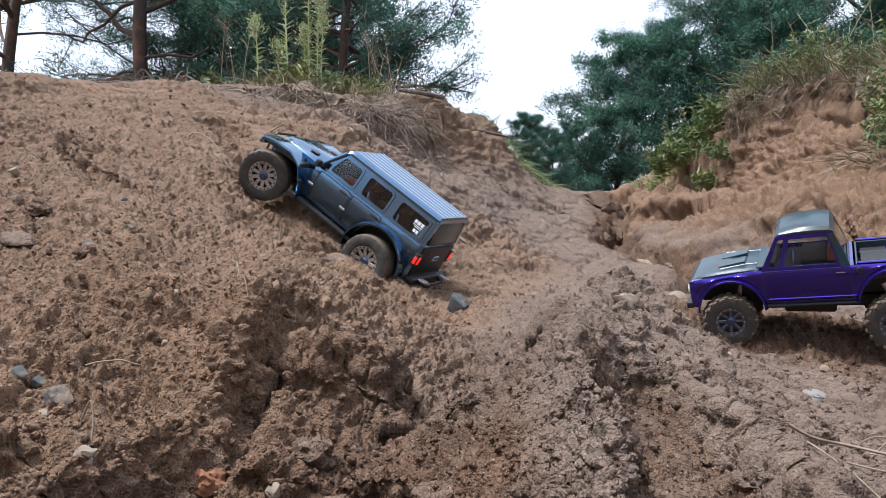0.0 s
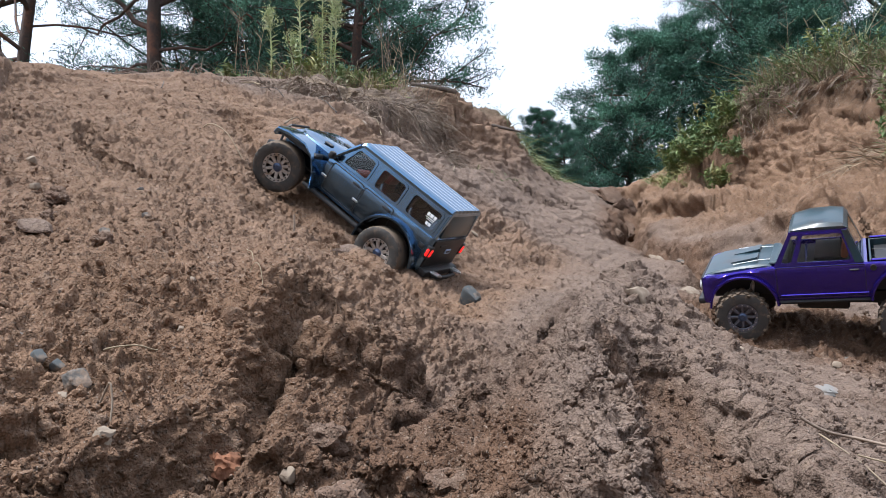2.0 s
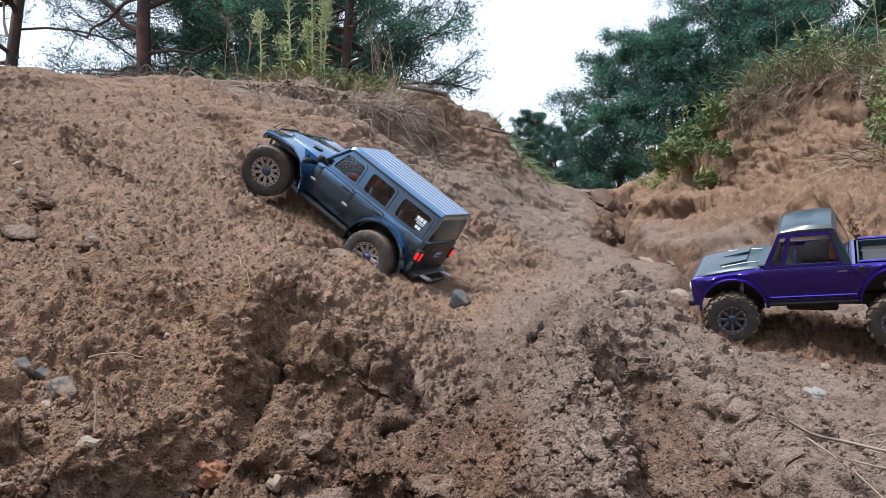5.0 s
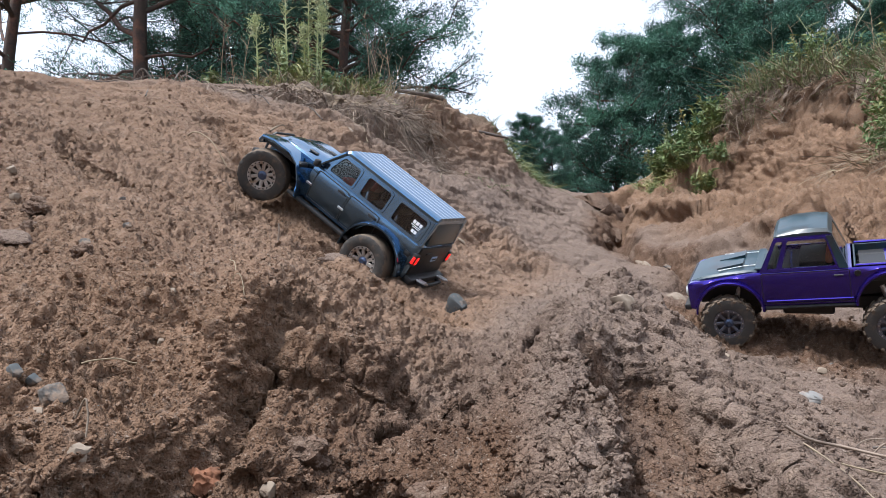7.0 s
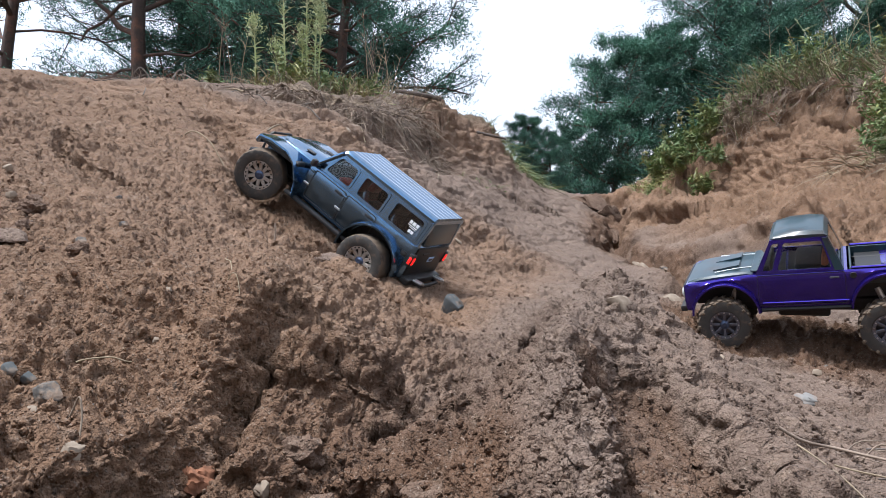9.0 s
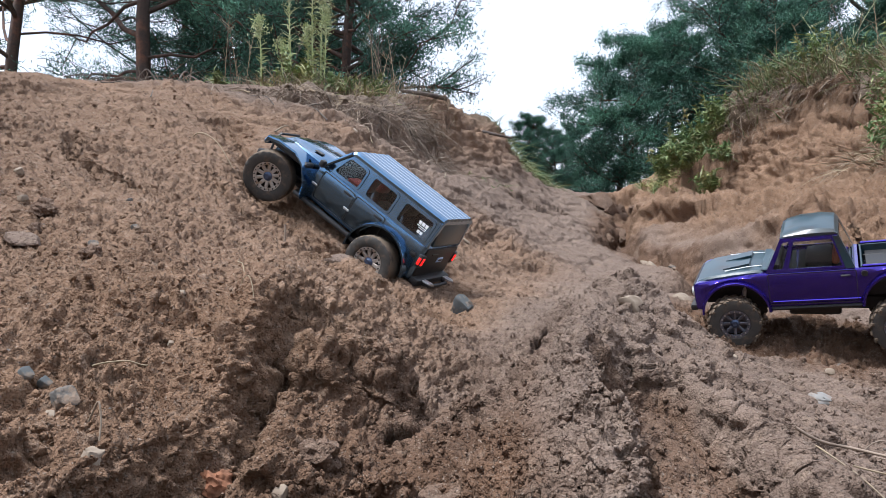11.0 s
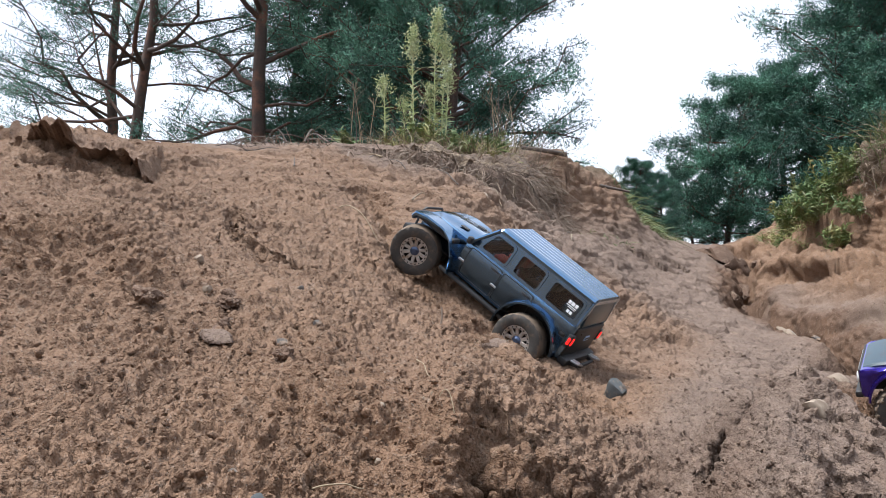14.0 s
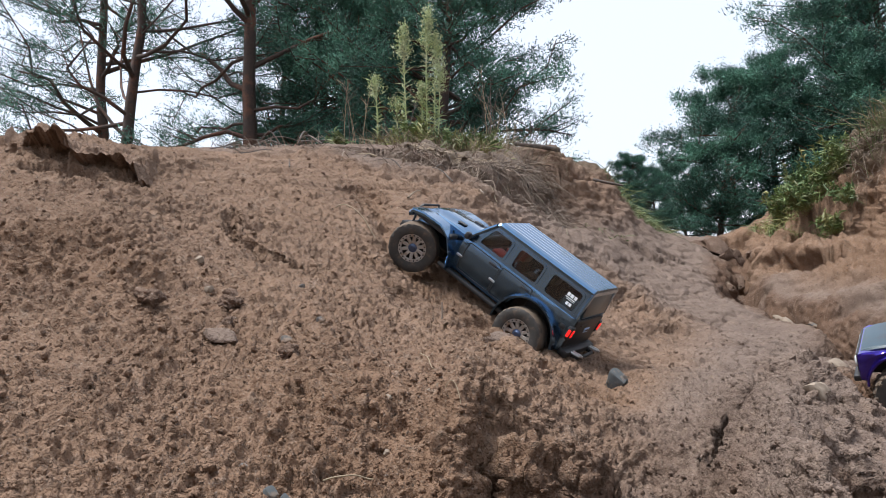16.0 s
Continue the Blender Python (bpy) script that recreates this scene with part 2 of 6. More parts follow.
def land(x, y):
    """Height of the bare ground at x, y, with the sections joined smoothly."""
    ys = np.array([s[0] for s in SECTIONS])
    k = np.clip(np.searchsorted(ys, y) - 1, 0, len(ys) - 2)
    prof = np.stack([0.5 * (np.interp(x - 0.02, s[1], s[2]) + np.interp(x + 0.02, s[1], s[2])) for s in SECTIONS])
    idx = np.arange(x.size)
    u = np.clip((y - ys[k]) / (ys[k + 1] - ys[k]), 0, 1)
    z0, z1 = prof[k, idx], prof[k + 1, idx]
    km, kp = np.maximum(k - 1, 0), np.minimum(k + 2, len(ys) - 1)
    h = ys[k + 1] - ys[k]
    m0 = (z1 - prof[km, idx]) / (ys[k + 1] - ys[km]) * h
    m1 = (prof[kp, idx] - z0) / (ys[kp] - ys[k]) * h
    inner = (k > 1) & (k < len(ys) - 4)
    m0 = np.where(inner, m0, z1 - z0)
    m1 = np.where(inner, m1, z1 - z0)
    u2, u3 = u * u, u * u * u
    return (2 * u3 - 3 * u2 + 1) * z0 + (u3 - 2 * u2 + u) * m0 + (3 * u2 - 2 * u3) * z1 + (u3 - u2) * m1


def bump_at(x, y, cx, cy, rx, ry, turn=0.0):
    a = radians(turn)
    u = ((x - cx) * math.cos(a) + (y - cy) * math.sin(a)) / rx
    v = (-(x - cx) * math.sin(a) + (y - cy) * math.cos(a)) / ry
    return np.exp(-(u * u + v * v))


def line_dist(x, y, pts):
    """Distance to a polyline, and on which side of it."""
    best = np.full(x.size, 9.0)
    side = np.zeros(x.size)
    for (x0, y0), (x1, y1) in zip(pts[:-1], pts[1:]):
        dx, dy = x1 - x0, y1 - y0
        t = np.clip(((x - x0) * dx + (y - y0) * dy) / (dx * dx + dy * dy), 0, 1)
        d = np.hypot(x - x0 - t * dx, y - y0 - t * dy)
        s = dx * (y - y0) - dy * (x - x0)
        side = np.where(d < best, s, side)
        best = np.minimum(best, d)
    return best, side


def pit(x, y, cx, cy, rx, ry, turn=0.0):
    """A hollow with steep sides and a flat floor."""
    out = np.zeros_like(x)
    reach = 1.5 * max(rx, ry)
    k = np.where((np.abs(x - cx) < reach) & (np.abs(y - cy) < reach))[0]
    if len(k):
        a = radians(turn)
        x, y = x[k], y[k]
        u = ((x - cx) * math.cos(a) + (y - cy) * math.sin(a)) / rx
        v = (-(x - cx) * math.sin(a) + (y - cy) * math.cos(a)) / ry
        p = np.stack([x, y, 0 * x], 1)
        w = 0.2 * vnoise(p, 38, 4) + 0.12 * vnoise(p, 95, 5)
        out[k] = smooth_step(1.15, 0.72, np.sqrt(u * u + v * v) + w)
    return out


CRACK = [(-0.165, 1.0), (-0.18, 0.9), (-0.185, 0.8), (-0.2, 0.66), (-0.23, 0.5)]
GULLY = [(1.06, 4.9), (0.97, 4.3), (0.83, 3.8), (0.74, 3.45), (0.74, 3.15), (0.8, 2.85), (0.8, 2.5), (0.7, 2.2)]
LEDGE = [(0.82, 3.5), (0.79, 3.15), (0.87, 2.92), (1.0, 2.78), (1.14, 2.45)]
CUT = [(0.95, 4.45), (0.98, 4.15), (1.06, 3.88), (1.15, 3.66)]
RUT = [(-0.02, 1.5), (-0.15, 1.56), (-0.3, 1.68), (-0.42, 1.82), (-0.6, 2.2)]


def crest(y):
    """The ridge's crest line."""
    return np.interp(y, [q[1] for q in RIDGE], [q[0] for q in RIDGE])


def masks(x, y, z):
    """Loose moist sand with some shade painted in, ochre sand of the far bank, and dark turf along the brinks."""
    p = np.stack([x, y, np.zeros_like(x)], 1)
    w = 0.12 * fbm(p, 3.0, 3, 5)
    loose = smooth_step(1.75, 1.35, y + 0.45 * x + w + 0.15)
    off = x - crest(y)
    loose *= smooth_step(-0.01, -0.06, off + 0.12 * w)
    loose *= 0.3 + 0.7 * smooth_step(-0.5, -0.24, x + 0.6 * w)
    loose *= 0.22 + 0.78 * smooth_step(1.12, 0.82, y + 0.3 * x + w)
    dist, side = line_dist(x + 0.1 * w, y, SCOOP_EDGE)
    inside = np.where(side > 0, dist, -dist)
    # scoop floor: moist sand, also darkened by colour for the ridge's shade
    loose = np.maximum(loose, 0.8 * smooth_step(-0.002, 0.014, inside) * smooth_step(0.2, 0.1, dist) * smooth_step(1.0, 0.9, y))
    loose = np.maximum(loose, 0.14 * smooth_step(0.04, 0.14, off) * smooth_step(1.6, 1.2, y + w))
    loose = np.maximum(loose, 0.75 * smooth_step(0.1, 0.02, line_dist(x, y, RUT)[0] + 0.2 * w))
    # churned wet sand, with the pickup's under-body shadow painted into its colour
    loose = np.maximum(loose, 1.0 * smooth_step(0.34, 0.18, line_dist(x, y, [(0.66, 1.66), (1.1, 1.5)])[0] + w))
    loose = np.maximum(loose, 0.95 * smooth_step(0.17, 0.05, line_dist(x, y, GULLY)[0] + 0.5 * w))
    loose = np.maximum(loose, 0.7 * smooth_step(0.3, 0.6, bump_at(x, y, -0.84, 1.2, 0.17, 0.12) + 1.5 * w))
    ochre = smooth_step(0.85, 1.15, x + w) * smooth_step(0.2, 0.36, z + 0.5 * w) * smooth_step(1.5, 2.0, y)
    ochre = np.maximum(ochre, 0.75 * smooth_step(-0.3, 0.0, x) * smooth_step(0.6, 0.2, x) * smooth_step(0.55, 0.8, z) * smooth_step(2.6, 3.0, y))
    ochre = np.maximum(ochre, 0.75 * smooth_step(0.12, -0.12, x - 0.25 * (y - 1.2) + 0.6 * w) * smooth_step(2.9, 2.3, y + 2 * w))
    turf = smooth_step(3.6, 4.6, y + 2 * w) * smooth_step(0.92, 1.0, z)
    turf = np.maximum(turf, smooth_step(5.2, 6.0, y))
    return loose, ochre, turf


def relief(P):
    """Fine relief in metres along the surface normal."""
    x, y, z = P[:, 0], P[:, 1], P[:, 2]
    loose, ochre, turf = masks(x, y, z)
    near = smooth_step(6.5, 4.0, y)
    off = x - crest(y)
    d = 0.011 * fbm(P, 4.0, 4, 3) * near
    calm = smooth_step(0.03, 0.07, line_dist(x, y, SCOOP)[0])
    floor_ = smooth_step(0.02, 0.12, off) * smooth_step(1.6, 1.25, y)
    ochre_all, ochre = ochre, ochre * smooth_step(2.2, 2.6, y + np.maximum(x, 0))
    heap = smooth_step(2.1, 1.45, y + 0.3 * x) * smooth_step(0.12, -0.05, off)
    heap = np.maximum(heap, 0.85 * np.exp(-(off / 0.09) ** 2) * smooth_step(1.5, 1.3, y))
    heap = np.maximum(np.maximum(loose, 0.85 * heap), 0.35 * ochre) * (1 - 0.5 * floor_) * (0.3 + 0.7 * calm)
    warp = 0.008 * np.stack([fbm(P, 30, 2, 9), fbm(P, 30, 2, 19), fbm(P, 30, 2, 29)], 1)
    Q = P + warp
    Q = Q + 0.0022 * np.stack([vnoise(P, 130, 7), vnoise(P, 130, 17), vnoise(P, 130, 27)], 1)
    wet = loose * (1 - 0.4 * floor_) * (0.1 + 0.9 * calm)
    patch = 0.55 + 0.45 * smooth_step(-0.35, 0.35, fbm(P, 7.0, 2, 47))
    torn = 0.008 * (0.45 - np.abs(vnoise(Q, 21, 41))) + 0.007 * (0.45 - np.abs(vnoise(Q, 45, 43))) + 0.004 * (0.45 - np.abs(vnoise(Q, 96, 45)))
    d += lumps(Q * np.array((1, 1, 1.2)), 0.10, 11, 0.3, 0.030 * wet * near * (1 - 0.6 * smooth_step(1.9, 2.5, y)), 0.12)
    d += lumps(Q, 0.046, 23, 0.45, 0.014 * wet * near * patch, 0.25)
    d += lumps(Q, 0.022, 36, 0.3, 0.005 * wet * patch * near, 0.2)
    d += lumps(Q, 0.0105, 37, 0.5, 0.0075 * heap * patch * smooth_step(2.8, 1.9, y), 0.35)
    # crumbs grown together, with creases between them
    for scale, amp, reach in ((34, 0.007, 9.0), (68, 0.011, 3.5), (125, 0.0085, 2.4), (240, 0.0044, 1.4)):
        k = np.where(y < reach)[0]
        d[k] += (0.10 + 0.9 * heap[k] * patch[k]) * amp * (np.abs(vnoise(Q[k], scale, 61 + int(scale))) - 0.35) * near[k]
    d += (0.3 + 0.35 * heap + 0.5 * wet) * torn * near
    d += 0.0022 * fbm(P, 70, 3, 61) * near
    # flaking crust: thin plates broken along slanting lines
    S = P * np.array((0.8, 1.0, 3.2)) + 0.6 * warp
    fl = vnoise(S, 16, 71) + 0.5 * vnoise(S, 37, 73)
    crust = (1 - 0.85 * heap) * near * calm
    crust *= 1 - 0.6 * smooth_step(1.6, 2.4, y)
    d += crust * 0.010 * (smooth_step(-0.035, 0.035, fl) - 0.5)
    d -= crust * 0.009 * smooth_step(0.06, 0.0, np.abs(fl - 0.35))
    # washed ledges on the dry slopes and blocks on the ochre bank
    far = smooth_step(1.5, 2.3, y) * near * (1 - 0.8 * turf)
    S = np.stack([0.55 * (x + 0.5 * y + 0.4 * z), y - 0.3 * x, 3.0 * z - 0.4 * x], 1) + 1.0 * warp
    for scale, amp in ((6.5, 0.012), (14.0, 0.006), (29.0, 0.0045)):
        pl = vnoise(S, scale, 75) + 0.4 * vnoise(S, scale * 2.3, 77)
        d += far * (0.6 + 1.0 * ochre) * amp * (smooth_step(-0.03, 0.03, pl) - 0.5)
        d -= far * (0.15 + 0.6 * ochre) * amp * smooth_step(0.05, 0.0, np.abs(pl - 0.4))
    fu = fbm(P * np.array((2.2, 2.2, 0.5)), 5.0, 3, 81)
    d += ochre * (0.02 * fu + 0.6 * torn)
    bank = ochre * near
    d += lumps(Q, 0.05, 93, 0.2, 0.008 * bank, 0.2)
    # the bank's face: blocks split off along slanting joints
    B = np.stack([x + 0.5 * z, y, 2.4 * z - 1.1 * x], 1) + 2.0 * warp
    d += bank * (0.028 * vnoise(B, 4.5, 97) + 0.016 * vnoise(B, 9.5, 99))
    for scale, amp in ((15.0, 0.012), (31.0, 0.009), (62.0, 0.005)):
        e = vnoise(B, scale, 97) + 0.35 * vnoise(B, 2.7 * scale, 98)
        d += bank * (0.5 + 0.5 * smooth_step(0.6, 0.8, x)) * amp * (0.8 * np.tanh(5 * e) - 0.5 * smooth_step(0.08, 0.0, np.abs(e - 0.3)))
    return d, loose, ochre_all, turf


RIDGE = [(0.1, 0.45), (0.113, 0.6), (0.125, 0.74), (0.152, 0.97), (0.22, 1.2), (0.3, 1.32)]
SCOOP = [(0.23, 0.87), (0.2, 0.78), (0.18, 0.65), (0.17, 0.5)]
SCOOP_EDGE = [(0.32, 0.2), (0.298, 0.7), (0.285, 0.79), (0.272, 0.875), (0.25, 0.93), (0.21, 0.935), (0.168, 0.9), (0.143, 0.8), (0.13, 0.7), (0.118, 0.55), (0.11, 0.42), (0.1, 0.15)]
# open splits in the dried crust of the ridge and the mound
SPLITS = [([(0.1, 0.8), (0.135, 0.83), (0.165, 0.93)], 0.025),
          ([(0.12, 1.0), (0.19, 1.06), (0.26, 1.1), (0.33, 1.2)], 0.035), ([(0.33, 1.1), (0.38, 0.98), (0.43, 0.86)], 0.03), ([(0.36, 1.32), (0.42, 1.16), (0.48, 1.0)], 0.03),
          ([(0.24, 1.38), (0.2, 1.28), (0.13, 1.2), (0.1, 1.1)], 0.035), ([(0.33, 1.36), (0.42, 1.42), (0.46, 1.5)], 0.035), ([(-0.47, 0.98), (-0.44, 1.06), (-0.46, 1.14)], 0.03),
          ([(-0.34, 1.5), (-0.4, 1.62), (-0.47, 1.7)], 0.03), ([(-0.62, 1.5), (-0.74, 1.56), (-0.8, 1.7)], 0.03), ([(0.55, 1.4), (0.66, 1.32), (0.8, 1.36)], 0.025), ([(0.5, 1.2), (0.58, 1.1), (0.6, 1.0)], 0.02)]


def form(x, y):
    """Height of the ground with its lumps, hollows, ruts and broken edges, before the fine relief."""
    far = np.clip((np.hypot(x, y) - 8) / 30, 0, 1)
    z = land(np.clip(x, -60, 60), np.clip(y, -60, 60)) * (1 - far) + 0.9 * far
    flat = np.stack([x, y, 0 * x], 1)
    wig = 0.03 * vnoise(flat, 7, 2)
    # clumps of moist sand, with steep sides
    for cx, cy, rx, ry, h, turn in ((-0.075, 0.94, 0.05, 0.035, 0.055, 10), (-0.052, 0.62, 0.034, 0.03, 0.04, 0), (-0.15, 0.9, 0.028, 0.02, 0.03, 20), (-0.01, 0.78, 0.03, 0.022, 0.025, -20), (-0.14, 0.66, 0.03, 0.025, 0.025, 0), (0.03, 0.98, 0.04, 0.03, 0.025, 30), (-0.17, 1.45, 0.07, 0.035, 0.03, -20), (-0.33, 0.56, 0.04, 0.03, 0.03, 0)):
        z = z + h * (0.6 * pit(x, y, cx, cy, rx, ry, turn) + 0.5 * bump_at(x, y, cx, cy, 0.8 * rx, 0.8 * ry, turn))
    # hollows that broke out of the heap
    for cx, cy, rx, ry, h, turn in ((-0.15, 1.03, 0.066, 0.055, 0.075, 15), (-0.045, 0.85, 0.035, 0.022, 0.05, -20), (-1.13, 1.585, 0.09, 0.05, 0.06, 10), (-0.4, 0.62, 0.05, 0.03, 0.03, 30), (-0.11, 0.75, 0.03, 0.02, 0.035, 10), (0.055, 0.47, 0.014, 0.02, 0.05, 10)):
        z = z - h * pit(x, y, cx, cy, rx, ry, turn)
    z += 0.025 * bump_at(x, y, -0.19, 1.13, 0.08, 0.04) + 0.025 * bump_at(x, y, 0.3, 1.3, 0.06, 0.05)
    z -= 0.03 * bump_at(x, y, 0.02, 1.12, 0.08, 0.06) + 0.035 * bump_at(x, y, 0.0, 1.8, 0.1, 0.1)
    z -= 0.03 * bump_at(x, y, 0.74, 1.58, 0.36, 0.14, -20) + 0.015 * bump_at(x, y, 0.62, 1.68, 0.1, 0.06)
    dist, side = line_dist(x + 0.3 * wig, y, CRACK)
    z -= 0.065 * np.exp(-(dist / 0.014) ** 2)
    z += np.where(side < 0, 0.04, 0) * np.exp(-(dist / 0.06) ** 2)
    # the ridge thrown up beside the wheel rut
    k = np.where((x > -0.15) & (x < 0.5) & (y > 0.25) & (y < 1.4))[0]
    if len(k):
        f = flat[k]
        off = x[k] - crest(y[k]) + 0.014 * vnoise(f, 11, 3) + 0.008 * vnoise(f, 28, 14)
        top = np.interp(y[k], (0.3, 0.5, 0.75, 1.0, 1.2, 1.4), (0.17, 0.19, 0.184, 0.186, 0.196, 0.18)) + 0.012 * vnoise(f, 9, 15)
        back = np.where(off < 0, -0.95 * off - 0.05 * np.tanh(np.maximum(-off - 0.02, 0) / 0.1), 0.3 * off + (0.7 + 3.3 * smooth_step(1.0, 0.9, y[k])) * off ** 2)
        z[k] = np.maximum(z[k], top - back * smooth_step(-0.004, 0.02, np.abs(off)))
    # the scooped hollow beside it, its rim broken
    k = np.where((x > 0) & (x < 0.5) & (y > 0.2) & (y < 1.3))[0]
    if len(k):
        f = flat[k]
        dist, side = line_dist(x[k] + 0.35 * wig[k] + 0.012 * vnoise(f, 45, 12), y[k] + 0.3 * wig[k] + 0.012 * vnoise(f, 45, 13), SCOOP_EDGE)
        step = np.tanh(np.where(side < 0, -dist, dist) / 0.013)
        low = smooth_step(0.32, 0.24, x[k])
        z[k] -= (0.010 + 0.020 * low) * (1 + step) * np.exp(-(dist / 0.11) ** 2)
        z[k] += 0.01 * (1 - step) * np.exp(-(dist / 0.03) ** 2)
    for line, depth in SPLITS:
        px, py = [q[0] for q in line], [q[1] for q in line]
        k = np.where((x > min(px) - 0.14) & (x < max(px) + 0.14) & (y > min(py) - 0.14) & (y < max(py) + 0.14))[0]
        if len(k):
            f = flat[k]
            dist, side = line_dist(x[k] + 0.5 * wig[k] + 0.01 * vnoise(f, 40, 8), y[k] + 0.01 * vnoise(f, 40, 9), line)
            z[k] -= depth * np.exp(-(dist / (0.006 + 0.004 * vnoise(f, 15, 6))) ** 2)
            z[k] += 0.35 * depth * np.where(side < 0, 1, 0) * np.exp(-(dist / 0.05) ** 2)
    z -= 0.15 * np.exp(-((line_dist(x, y, GULLY)[0] + wig) / 0.06) ** 2)
    dist, side = line_dist(x + wig, y, LEDGE)
    z += 0.042 * np.tanh(np.where(side > 0, dist, -dist) / 0.014) * np.exp(-((dist + wig) / 0.14) ** 2)
    dist, side = line_dist(x + wig, y, CUT)
    z += 0.05 * np.tanh(np.where(side > 0, dist, -dist) / 0.02) * np.exp(-((dist + wig) / 0.16) ** 2)
    z -= 0.07 * pit(x, y, 0.36, 3.5, 0.12, 0.1, 20) + 0.05 * pit(x, y, 0.5, 3.75, 0.06, 0.08, 0)
    z -= 0.045 * np.exp(-(line_dist(x, y, RUT)[0] / 0.055) ** 2)
    z += 0.022 * np.exp(-(line_dist(x + 0.4 * wig, y, RIDGE)[0] / 0.03) ** 2)
    # the mound's far crest on the near side, with a crust that overhangs
    z += 0.02 * bump_at(x, y, -1.2, 1.85, 0.2, 0.1, -15)
    # a brink along the turf: the bank breaks away below it
    for line, drop in ((BRINK_L, 0.19), (BRINK_R, 0.25)):
        k = np.where((np.abs(x - line[2][0]) < 1.2) & (np.abs(y - line[2][1]) < 1.7))[0]
        if len(k):
            f = flat[k]
            dist, side = line_dist(x[k], y[k], line)
            rag = 0.05 * vnoise(f, 9, 31) + 0.025 * vnoise(f, 24, 32)
            over = smooth_step(-0.015, 0.085, np.where(side > 0, dist, -dist) + rag)
            z[k] -= drop * over * np.exp(-(dist / (0.17 + 0.2 * (drop > 0.2))) ** 2)
    # a crust of dried sand on the mound, broken off along its lower rim
    k = np.where((x > -1.9) & (x < -0.6) & (y > 1.1) & (y < 2.3))[0]
    if len(k):
        f = flat[k]
        rag = 0.05 * vnoise(f, 8, 33) + 0.03 * vnoise(f, 21, 34) + 0.012 * vnoise(f, 55, 35)
        dist, side = line_dist(x[k], y[k], CRUST_RIM)
        signed = np.where(side < 0, dist, -dist) + rag
        z[k] += 0.022 * smooth_step(-0.006, 0.016, signed) * np.exp(-np.maximum(signed, 0) / 0.22) * smooth_step(-0.95, -1.02, x[k] + rag)
        z[k] -= 0.008 * np.exp(-((signed + 0.03) / 0.03) ** 2) * smooth_step(-0.94, -1.0, x[k] + rag)
    return z


CRUST_RIM = [(-0.97, 1.9), (-0.99, 1.74), (-1.03, 1.68), (-1.13, 1.64), (-1.22, 1.67), (-1.31, 1.72), (-1.5, 1.82)]
BRINK_L = [(-0.06, 3.4), (-0.15, 3.14), (-0.3, 3.0), (-0.48, 2.96), (-0.68, 3.06)]
BRINK_R = [(2.3, 2.7), (2.05, 3.3), (1.9, 3.85), (1.7, 4.12), (1.54, 4.35)]


def dressed(P, N):
    """Places on the bare ground, moved out by the fine relief; masks."""
    out = []
    for k in range(0, len(P), 20000):
        Q = P[k:k + 20000]
        d, loose, ochre, turf = relief(Q)
        out.append((Q + N[k:k + 20000] * d[:, None], loose, ochre, turf))
    P, loose, ochre, turf = (np.concatenate(c) for c in zip(*out))
    return P, N, (loose, ochre, turf)


def surface(x, y):
    """The finished ground at x, y: places, normals, masks."""
    x, y = np.asarray(x, float), np.asarray(y, float)
    e = 0.004
    z = form(x, y)
    N = np.stack([(z - form(x + e, y)) / e, (z - form(x, y + e)) / e, np.ones_like(x)], 1)
    N /= np.linalg.norm(N, axis=1)[:, None]
    return dressed(np.stack([x, y, z], 1), N)


